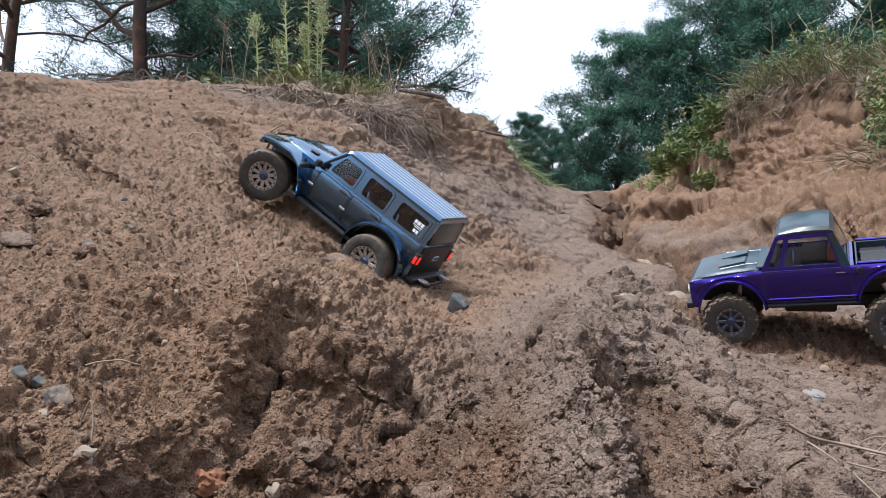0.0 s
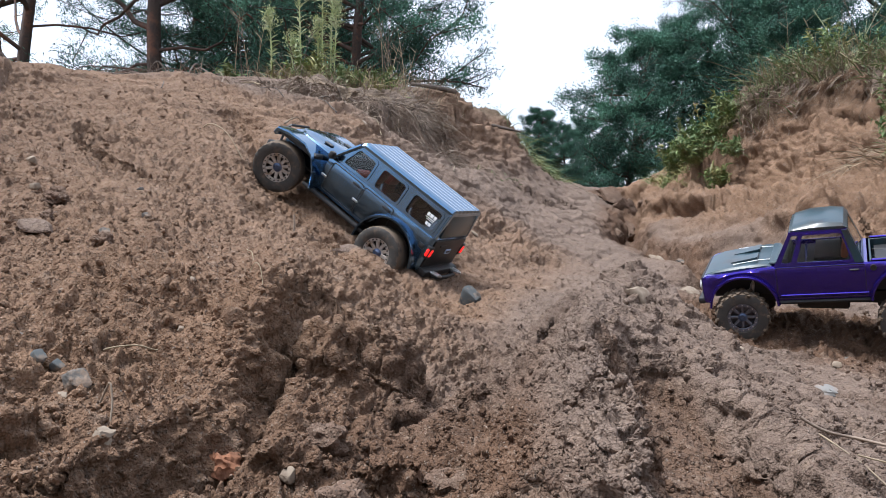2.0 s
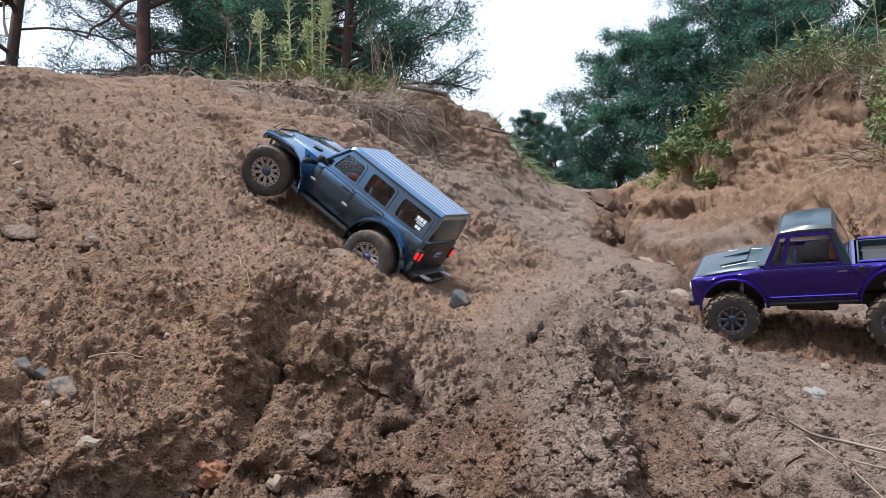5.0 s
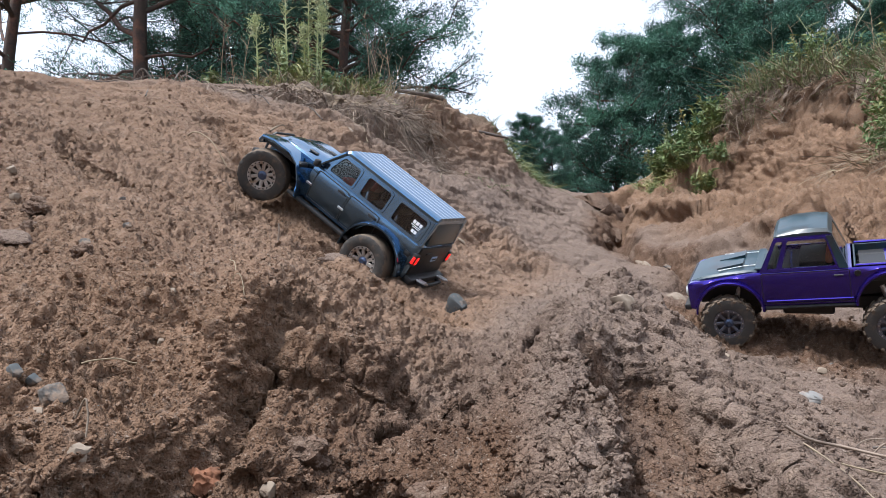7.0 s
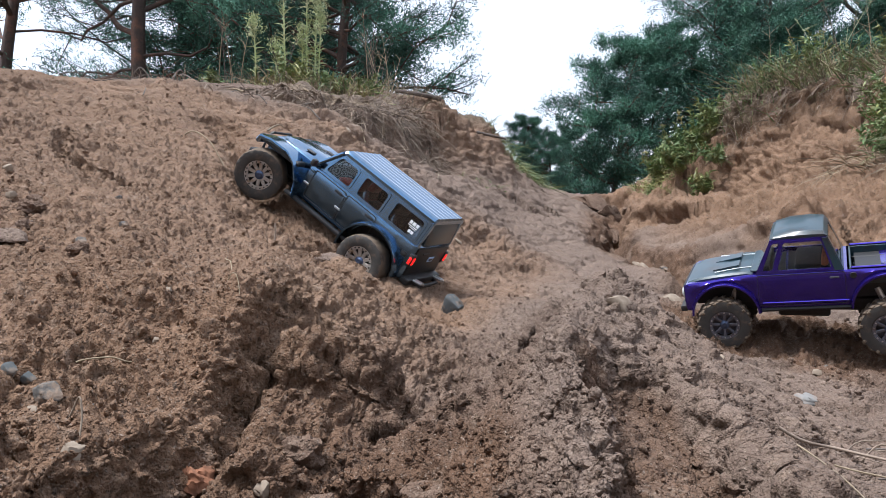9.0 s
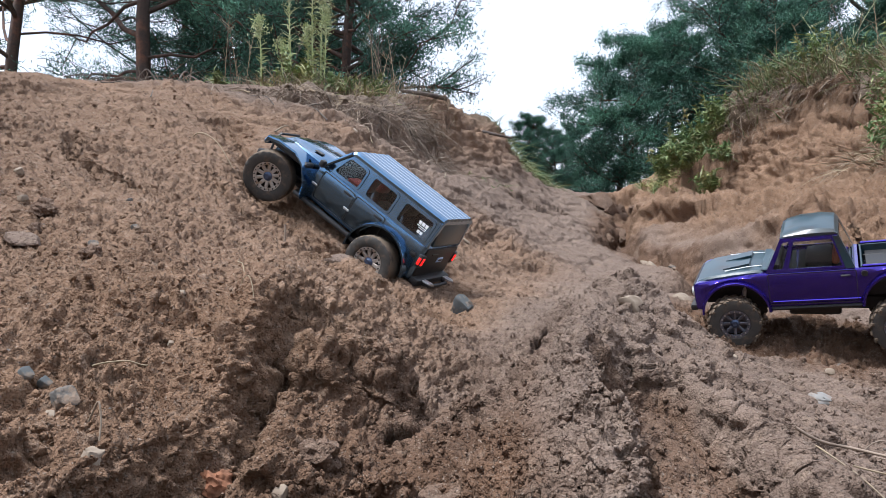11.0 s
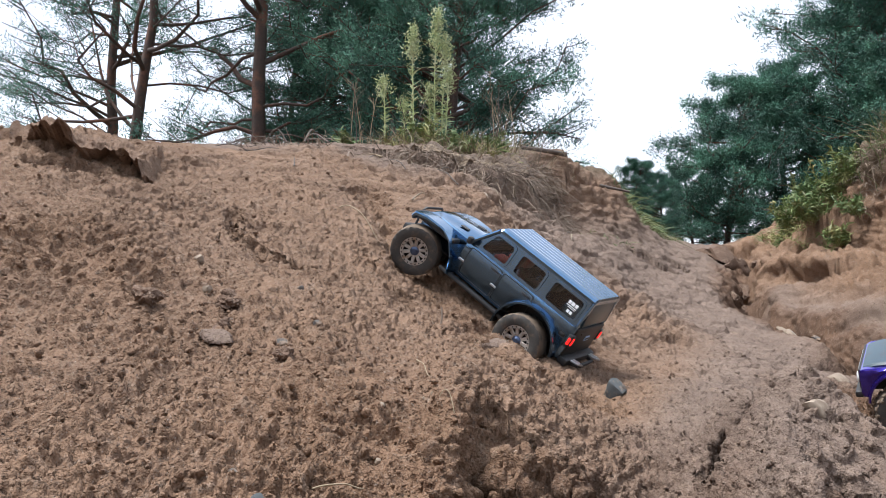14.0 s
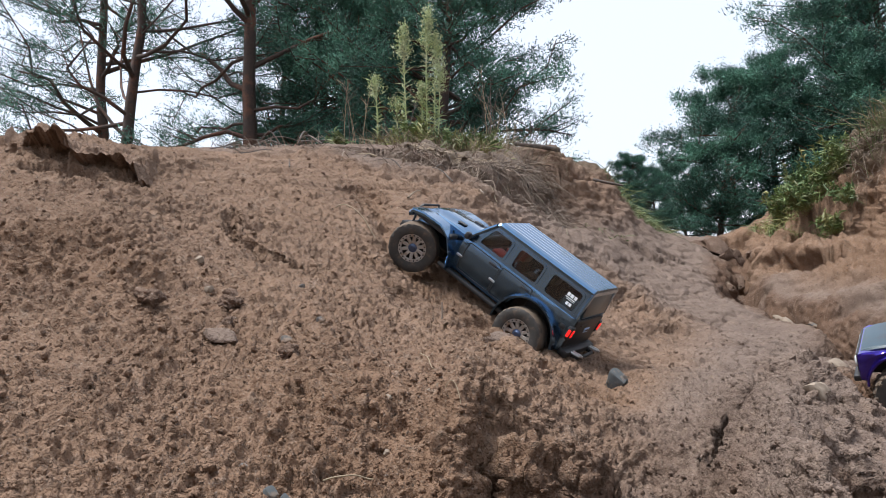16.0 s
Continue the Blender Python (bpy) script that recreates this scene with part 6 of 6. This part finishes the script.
def make_stone(name, label, mat, x, y, size, flat=(1, 1, 0.6), turn=0, tip=0, seed=0, sink=0.3, jag=0.25):
    bm = bmesh.new()
    bmesh.ops.create_icosphere(bm, subdivisions=4 if size < 0.02 and y < 1.2 else 3, radius=1)
    cut = 9.0 if mat is RED_CLOD or name == "sand_clod" else 0.62
    for v in bm.verts:
        q = v.co * 1.1 + Vector((seed * 3.7, seed * 1.3, 0))
        v.co *= 1 + 1.3 * jag * noise.noise(q) + 0.5 * jag * noise.noise(q * 2.7) + 0.3 * jag * noise.noise(q * 6) + 0.2 * jag * noise.noise(q * 13)
        for ax in (Vector((1, 0.3, 0.2)), Vector((-0.4, 0.9, 0.3)), Vector((0.1, -0.6, 0.8)), Vector((-0.8, -0.5, 0.1))):
            a = ax.normalized()
            over = v.co.dot(a) - cut
            if over > 0:
                v.co -= a * over * 0.85
    P, N, _ = surface(np.array([x]), np.array([y]))
    q = np.array([x, x + 0.03, x - 0.03, x, x]), np.array([y, y, y, y + 0.03, y - 0.03])
    h = form(*q)
    N = [Vector(((h[2] - h[1]) / 0.06, (h[4] - h[3]) / 0.06, 1)).normalized()]
    p = Vector(P[0]) + Vector(N[0]) * size * (flat[2] * (1 - 2 * sink))
    me = bpy.data.meshes.new(name)
    bm.transform(Matrix.Diagonal((size * flat[0], size * flat[1], size * flat[2], 1)))
    bm.to_mesh(me)
    bm.free()
    me.materials.append(mat)
    if mat is SAND and (y > 3 or name == "sand_clod"):
        me.attributes.new("loose", "FLOAT", "POINT").data.foreach_set("value", np.full(len(me.vertices), 0.6, np.float32))
    me.polygons.foreach_set("use_smooth", np.ones(len(me.polygons), bool))
    me.set_sharp_from_angle(angle=radians(40))
    ob = new(name, me)
    tilt = Vector((0, 0, 1)).rotation_difference(Vector(N[0])).to_matrix().to_4x4()
    ob.matrix_basis = Matrix.Translation(p) @ tilt @ pose(0, 0, 0, tip, 0, turn)
    return tagged(ob, label, "clod" if mat is RED_CLOD or name == "sand_clod" else "stone")


make_stone("flat_stone", "thin pale beige stone lying on loose sand", PALE_STONE, -0.251, 0.565, 0.0105, (0.9, 1.2, 0.3), 25, 40, 1, 0.1, 0.5)
make_stone("grey_stone", "rounded grey stone half sunk in sand", GREY_STONE, -0.339, 0.703, 0.0135, (1.15, 0.9, 0.8), 20, 0, 2)
make_stone("slate_stone", "blue-grey slate lump below the car", BLUE_STONE, 0.028, 1.60, 0.027, (0.9, 0.7, 0.75), 40, 0, 3, 0.25, 0.4)
make_stone("white_stone", "whitish quartz stone in trampled sand", WHITE_STONE, 0.512, 1.095, 0.021, (1.3, 1.0, 0.4), 60, 0, 4, 0.6, 0.6)
make_stone("dark_stone", "dark grey stone sunk in loose sand", GREY_STONE, -0.335, 0.585, 0.016, (1.0, 0.9, 0.8), 70, 0, 14, 0.35, 0.3)
make_stone("crusted_stone", "sand-crusted stone on top of the ridge", PALE_STONE, 0.274, 1.218, 0.02, (1.25, 0.8, 0.7), 30, 0, 5, 0.4, 0.5)
make_stone("crusted_stone", "sand-crusted stone on top of the ridge", SAND, 0.258, 1.29, 0.018, (1.5, 0.8, 0.6), 10, 0, 6)
make_stone("clay_clod", "orange clay clod in moist sand", RED_CLOD, -0.202, 0.673, 0.014, (1.1, 0.9, 0.7), 0, 0, 7, 0.3, 0.5)
make_stone("brown_slab", "flat brown crust slab on the mound", SAND, -0.56, 1.05, 0.022, (1.4, 0.8, 0.35), 0, 0, 8)
for k, (x, y, size) in enumerate(((-0.6, 1.2, 0.013), (-0.59, 1.16, 0.016), (-0.57, 1.1, 0.014), (-0.7, 1.12, 0.018), (-0.45, 1.0, 0.012), (-0.06, 1.0, 0.022), (-0.12, 0.72, 0.02), (-0.02, 0.66, 0.024), (-0.08, 0.56, 0.02), (0.0, 0.9, 0.018))):
    make_stone("sand_clod", "rounded crumbling clod of moist sand", SAND, x, y, size, (1.1, 0.9, 0.75), 50 * k, 0, 200 + k, 0.35, 0.5)
make_stone("pale_stone", "pale stone beside the pickup truck", PALE_STONE, 0.58, 1.98, 0.024, (1.3, 0.9, 0.6), 15, 0, 9)
make_stone("grey_boulder", "grey rock on the skyline of the mound", GREY_STONE, -1.66, 4.1, 0.055, (1.2, 0.8, 0.6), 0, 0, 10)
make_stone("red_flat_stone", "flat reddish stone beside the rear wheel", SAND, -0.2, 1.45, 0.026, (1.2, 0.8, 0.35), 30, 0, 12, 0.45)
rs = np.random.default_rng(5)
for k in range(16):
    make_stone("gully_stone", "pale washed stone in the gully bed", PALE_STONE if k % 3 else GREY_STONE, 0.75 + rs.normal(0, 0.05), 2.75 + rs.normal(0, 0.18), rs.uniform(0.012, 0.03), (1.2, 0.9, 0.5), rs.uniform(0, 180), 0, 20 + k)
for k in range(6):
    make_stone("gully_rock", "big sand-covered block at the gully head", SAND, (0.86, 0.95, 1.02, 0.9, 0.86, 0.78)[k], (4.5, 4.42, 4.3, 4.15, 3.95, 3.8)[k], (0.1, 0.06, 0.05, 0.045, 0.04, 0.035)[k], (1.3, 0.9, 0.6), 37 * k, 0, 60 + k, 0.4, 0.75)
for k, (x, y, s) in enumerate(((-0.087, 2.13, 0.02), (-0.2, 2.26, 0.018), (-0.15, 2.3, 0.012), (-0.3, 2.5, 0.014), (0.05, 2.2, 0.012), (-0.42, 2.1, 0.013))):
    make_stone("stone_chip", "pale flat stone chip on the dry slope", PALE_STONE, x, y, s, (1.3, 0.9, 0.35), 40 * k, 0, 80 + k)
for k, (x, y, s, m) in enumerate(((-0.33, 0.655, 0.008, PALE_STONE), (-0.380, 0.713, 0.011, BLUE_STONE), (-0.369, 0.727, 0.01, BLUE_STONE), (-0.29, 0.83, 0.006, PALE_STONE), (-0.42, 0.76, 0.009, GREY_STONE), (-0.3, 0.71, 0.007, BLUE_STONE), (-0.27, 0.66, 0.006, GREY_STONE), (-0.24, 0.93, 0.008, PALE_STONE),
                                  (-0.26, 0.95, 0.006, PALE_STONE), (-0.19, 0.72, 0.007, PALE_STONE), (-0.136, 0.635, 0.012, PALE_STONE), (-0.3, 0.9, 0.006, PALE_STONE), (-0.47, 1.06, 0.012, GREY_STONE), (-0.44, 1.12, 0.009, GREY_STONE), (0.33, 0.8, 0.009, BLUE_STONE), (0.45, 1.25, 0.012, PALE_STONE), (0.62, 1.3, 0.013, PALE_STONE),
                                  (0.66, 1.35, 0.012, GREY_STONE), (-0.12, 0.6, 0.008, BLUE_STONE), (-0.64, 1.2, 0.012, PALE_STONE), (-0.52, 1.3, 0.01, GREY_STONE), (-0.7, 1.3, 0.013, PALE_STONE))):
    make_stone("pebble", "small pebble lying in loose sand", m, x, y, 0.7 * s, (1.1, 0.9, 0.7), 31 * k, 0, 120 + k)


def make_stick(name, label, mat, pts, r0, r1, lift=0.004, sides=6, straight=False):
    """A stick lying on the ground along (x, y, height over the ground) points."""
    pts = np.array(pts, float)
    t = np.linspace(0, 1, len(pts))
    u = np.linspace(0, 1, 4 * len(pts))
    q = np.stack([np.interp(u, t, pts[:, k]) for k in range(3)], 1)
    for _ in range(2):
        q[1:-1] = 0.25 * q[:-2] + 0.5 * q[1:-1] + 0.25 * q[2:]
    P, N, _ = surface(q[:, 0], q[:, 1])
    z = P[:, 2] + lift + q[:, 2]
    if straight:
        z = np.linspace(z[0], z[-1], len(z))
    for _ in range(4):
        z[1:-1] = 0.25 * z[:-2] + 0.5 * z[1:-1] + 0.25 * z[2:]
    V, F = tubes([(np.stack([q[:, 0], q[:, 1], z], 1), r0, r1)], sides)
    return tagged(new(name, mesh_of(name, V, F, mat, True)), label, "stick")


make_stick("fallen_log", "weathered grey log on the brink of the bank", TWIG, [(-0.2, 3.5, 0.02), (-0.1, 3.52, 0.03), (0.0, 3.58, 0.05)], 0.008, 0.011, 0.004, 10, True)
make_stick("root_stub", "bare root sticking out of the bank", TWIG, [(0.18, 4.0, 0.03), (0.25, 4.0, 0.06), (0.33, 4.02, 0.1)], 0.009, 0.005, 0.0, 8, True)
make_stick("upright_twig", "short dark twig stuck upright in sand", ROOT, [(-0.302, 1.480, 0.0), (-0.300, 1.480, 0.016), (-0.301, 1.480, 0.034)], 0.0022, 0.0016, 0.0)
make_stick("straw", "pale bent straw on moist sand", STRAW, [(-0.29, 1.1, 0.004), (-0.275, 1.07, 0.008), (-0.262, 1.03, 0.002)], 0.0007, 0.0005)
make_stick("straw", "pale bent straw on moist sand", STRAW, [(-0.235, 0.9, 0.004), (-0.22, 0.89, 0.01), (-0.208, 0.86, 0.0)], 0.0006, 0.0004)
make_stick("straw", "pale straw lying near the grey stone", STRAW, [(-0.34, 0.76, 0.006), (-0.31, 0.77, 0.01), (-0.29, 0.775, 0.002)], 0.0009, 0.0007)
make_stick("wire", "thin pale curled stalk sticking up", PALE_STONE, [(-0.274, 0.605, 0.0), (-0.264, 0.599, 0.016), (-0.260, 0.595, 0.011), (-0.259, 0.589, 0.0)], 0.0009, 0.0007)
make_stick("dark_twig", "dark wet twig lying in trampled sand", ROOT, [(0.35, 0.81, 0.004), (0.4, 0.8, 0.008), (0.45, 0.76, 0.004), (0.5, 0.74, 0.006)], 0.0019, 0.0011)
make_stick("straw", "long pale straw crossing the wet twig", STRAW, [(0.36, 0.715, 0.004), (0.42, 0.70, 0.006), (0.5, 0.68, 0.004)], 0.0009, 0.0007)
make_stick("straw", "bent ochre straw crossing the wet twig", STRAW, [(0.335, 0.79, 0.006), (0.335, 0.73, 0.012), (0.35, 0.66, 0.004), (0.36, 0.6, 0.004)], 0.0009, 0.0007)
rt = np.random.default_rng(15)
for k in range(9):
    x, y, a, ln = rt.uniform(0.36, 0.55), rt.uniform(0.7, 0.86), rt.uniform(-0.6, 0.6), rt.uniform(0.03, 0.09)
    make_stick("dark_twig", "thin dark twig in trampled sand", ROOT if k % 3 else TWIG, [(x, y, 0.003), (x + 0.5 * ln, y + 0.5 * ln * math.sin(a), rt.uniform(0.004, 0.016)), (x + ln, y + ln * math.sin(a), 0.003)], rt.uniform(0.0006, 0.0013), 0.0005)
make_stick("dark_twig", "dark wet twig lying in trampled sand", ROOT, [(0.43, 0.8, 0.004), (0.445, 0.79, 0.03), (0.46, 0.76, 0.004)], 0.0011, 0.0008)
make_stick("dry_branch", "thin dry branch bent over the sand", STRAW, [(-0.62, 1.95, 0.01), (-0.58, 1.92, 0.04), (-0.54, 1.9, 0.03), (-0.5, 1.88, 0.0)], 0.0016, 0.001)
rs = np.random.default_rng(9)
for k in range(34):
    x, y, a, ln = rs.uniform(-1.1, 0.0), rs.uniform(2.1, 3.0), rs.uniform(0, 3.14), rs.uniform(0.04, 0.14)
    dx, dy = ln * math.cos(a), ln * math.sin(a)
    make_stick("dry_twig", "thin dry twig lying on the slope", (ROOT, STRAW, TWIG)[k % 3], [(x, y, 0.004), (x + dx * 0.5, y + dy * 0.5, rs.uniform(0.004, 0.03)), (x + dx, y + dy, 0.004)], rs.uniform(0.0012, 0.003), 0.001)
for k in range(14):
    x, y, a, ln = rs.uniform(-1.7, -1.0), rs.uniform(3.3, 4.1), rs.uniform(0, 3.14), rs.uniform(0.1, 0.3)
    dx, dy = ln * math.cos(a), ln * math.sin(a)
    make_stick("dead_branch", "dead branch on the skyline of the mound", TWIG, [(x, y, 0.01), (x + dx * 0.5, y + dy * 0.5, rs.uniform(0.02, 0.09)), (x + dx, y + dy, 0.02)], rs.uniform(0.003, 0.007), 0.002)


def make_crust(name, label, category, mat, edge, uphill, depth, lift, thick, rag=0.03):
    """A plate of dried sand or turf whose lower rim juts out over the slope."""
    nu, nv = 220, 60
    n0 = nu * nv
    t = np.linspace(0, 1, len(edge))
    u, v = np.meshgrid(np.linspace(0, 1, nu), np.linspace(0, 1, nv))
    u, v = u.ravel(), v.ravel()
    e = np.array(edge, float)
    span = np.linalg.norm(np.diff(e, axis=0), axis=1).sum()
    wob = rag * fbm(np.stack([u * span, 0 * u, 0 * u], 1), 7.0, 3, 5) * (1 - v)
    x = np.interp(u, t, e[:, 0]) + uphill[0] * (depth * v - wob)
    y = np.interp(u, t, e[:, 1]) + uphill[1] * (depth * v - wob)
    # the plate spans from its root on the slope out to the rim
    zr = form(np.interp(u, t, e[:, 0]) + uphill[0] * depth, np.interp(u, t, e[:, 1]) + uphill[1] * depth)
    z0 = form(x, y)
    if mat is SAND:
        z0 = zr - 0.22 * depth * (1 - v)
    for _ in range(3):
        g = z0.reshape(nv, nu)
        g[:, 1:-1] = (g[:, :-2] + g[:, 1:-1] + g[:, 2:]) / 3
        z0 = g.ravel()
    ends = smooth_step(0.0, 0.1, u) * smooth_step(1.0, 0.9, u)
    z = z0 + ends * (lift * (1 - v) ** 0.7 + 0.012) - 0.03 * (1 - ends) - 0.03 * smooth_step(0.85, 1.0, v)
    top = np.stack([x, y, z], 1)
    top[:, 1] += 0.02 * fbm(top, 12, 3, 18)
    rel = 0.02 * fbm(top, 9, 3, 8) + 0.02 * (clods(top, 0.05, 31, 0.5) - 0.2) + 0.009 * (clods(top, 0.018, 33, 0.7) - 0.2) + 0.004 * clods(top, 0.008, 35, 0.7)
    top[:, 2] += rel * (1.3 if mat is SAND else 0.5 + 0.5 * v) - (0.02 if mat is SAND else 0.0)
    low = top - np.array((0, 0, 1)) * (thick * (1 - 0.3 * v) * (1 + 0.5 * vnoise(top, 18, 3)))[:, None] + np.array((uphill[0], uphill[1], 0)) * (0.06 * (1 - v))[:, None]
    V = np.concatenate([top, low])
    chip = 0.012 * fbm(V, 14, 3, 44) + 0.01 * clods(V, 0.04, 45, 0.6) + 0.008 * clods(V, 0.015, 46, 0.7)
    if mat is not SAND:
        chip = 0.3 * chip
    V[:, :2] -= np.array(uphill) * (chip * np.tile(1 - v, 2))[:, None]
    V[n0:, 2] += 0.008 * fbm(V[n0:], 20, 3, 47)
    i, j = np.meshgrid(np.arange(nu - 1), np.arange(nv - 1))
    a = (j * nu + i).ravel()
    F = np.stack([a, a + 1, a + nu + 1, a + nu], 1)
    n = nu * nv
    rim = []
    for k in range(nu - 1):
        rim.append((k, k + n, k + 1 + n, k + 1))
        m = (nv - 1) * nu + k
        rim.append((m, m + 1, m + 1 + n, m + n))
    for k in range(nv - 1):
        rim.append((k * nu, (k + 1) * nu, (k + 1) * nu + n, k * nu + n))
        m = k * nu + nu - 1
        rim.append((m, m + n, m + nu + n, m + nu))
    me = mesh_of(name, V, np.concatenate([F, F[:, ::-1] + n, np.array(rim)]), mat, True)
    me.set_sharp_from_angle(angle=radians(60))
    if mat is SAND:
        me.attributes.new("ochre", "FLOAT", "POINT").data.foreach_set("value", np.full(len(me.vertices), 0.6, np.float32))
    return tagged(new(name, me), label, category)


make_crust("sand_crust", "plate of dried sand overhanging a hollow in the mound", "sand crust", SAND, [(-0.985, 1.72), (-1.03, 1.655), (-1.13, 1.61), (-1.22, 1.64), (-1.31, 1.69), (-1.44, 1.76)], (-0.2, 0.98), 0.26, 0.0, 0.028, 0.05)
TURF = material("turf_soil", (0.115, 0.083, 0.06), 0.95, 0, [(12, (0.2, 0.15, 0.1), 0.45, 0.65), (60, (0.05, 0.036, 0.028), 0.5, 0.72)], [(60, 0.9, 0.012), (200, 0.8, 0.004)])
make_crust("turf_lip", "dark turf overhanging the brink of the bank", "turf", TURF, [(-0.12, 3.22), (-0.2, 3.06), (-0.34, 2.95), (-0.5, 2.92), (-0.66, 3.0)], (-0.15, 0.99), 0.3, 0.008, 0.035, 0.09)
make_crust("turf_lip", "dark rooty turf overhanging the high bank", "turf", TURF, [(2.3, 2.82), (2.08, 3.37), (1.93, 3.89), (1.74, 4.13), (1.6, 4.37)], (0.75, 0.66), 0.35, 0.015, 0.06, 0.12)


def strew_crumbs():
    """Loose crumbs of sand lying on the ground, denser on the moist heap."""
    rng = np.random.default_rng(3)
    bm = bmesh.new()
    bmesh.ops.create_icosphere(bm, subdivisions=1, radius=1)
    base = np.array([v.co[:] for v in bm.verts])
    tri = np.array([[v.index for v in f.verts] for f in bm.faces])
    bm.free()
    n = 26000
    ang = np.radians(rng.uniform(-40, 31, n))
    r = 0.42 * (2.6 / 0.42) ** rng.uniform(0, 1, n)
    x, y = -0.06 + r * np.sin(ang), -0.05 + r * np.cos(ang)
    P, N, (loose, ochre, turf) = surface(x, y)
    keep = rng.uniform(0, 1, n) < 0.35 + 0.65 * loose
    P, N, loose, ochre, r = P[keep], N[keep], loose[keep], ochre[keep], r[keep]
    n = len(P)
    size = np.minimum(0.0011 + 0.0011 * rng.exponential(1.0, n), 0.0055) * (0.75 + 0.2 * r)
    shape = base[None] * (1 + 0.4 * rng.normal(size=(n, len(base), 1))).clip(0.45, 1.6)
    shape = shape * (size[:, None] * rng.uniform(0.7, 1.2, (n, 3)))[:, None]
    V = (P + N * size[:, None] * 0.25)[:, None] + shape
    F = (np.arange(n)[:, None, None] * len(base) + tri[None]).reshape(-1, 3)
    me = mesh_of("sand_crumbs", V.reshape(-1, 3), F, SAND)
    for name, v in (("loose", loose), ("ochre", ochre)):
        at = me.attributes.new(name, "FLOAT", "POINT")
        at.data.foreach_set("value", np.repeat(v, len(base)).astype(np.float32))
    return tagged(new("sand_crumbs", me), "loose crumbs of moist sand strewn over the ground", "sand crumbs", kind="stuff")


strew_crumbs()
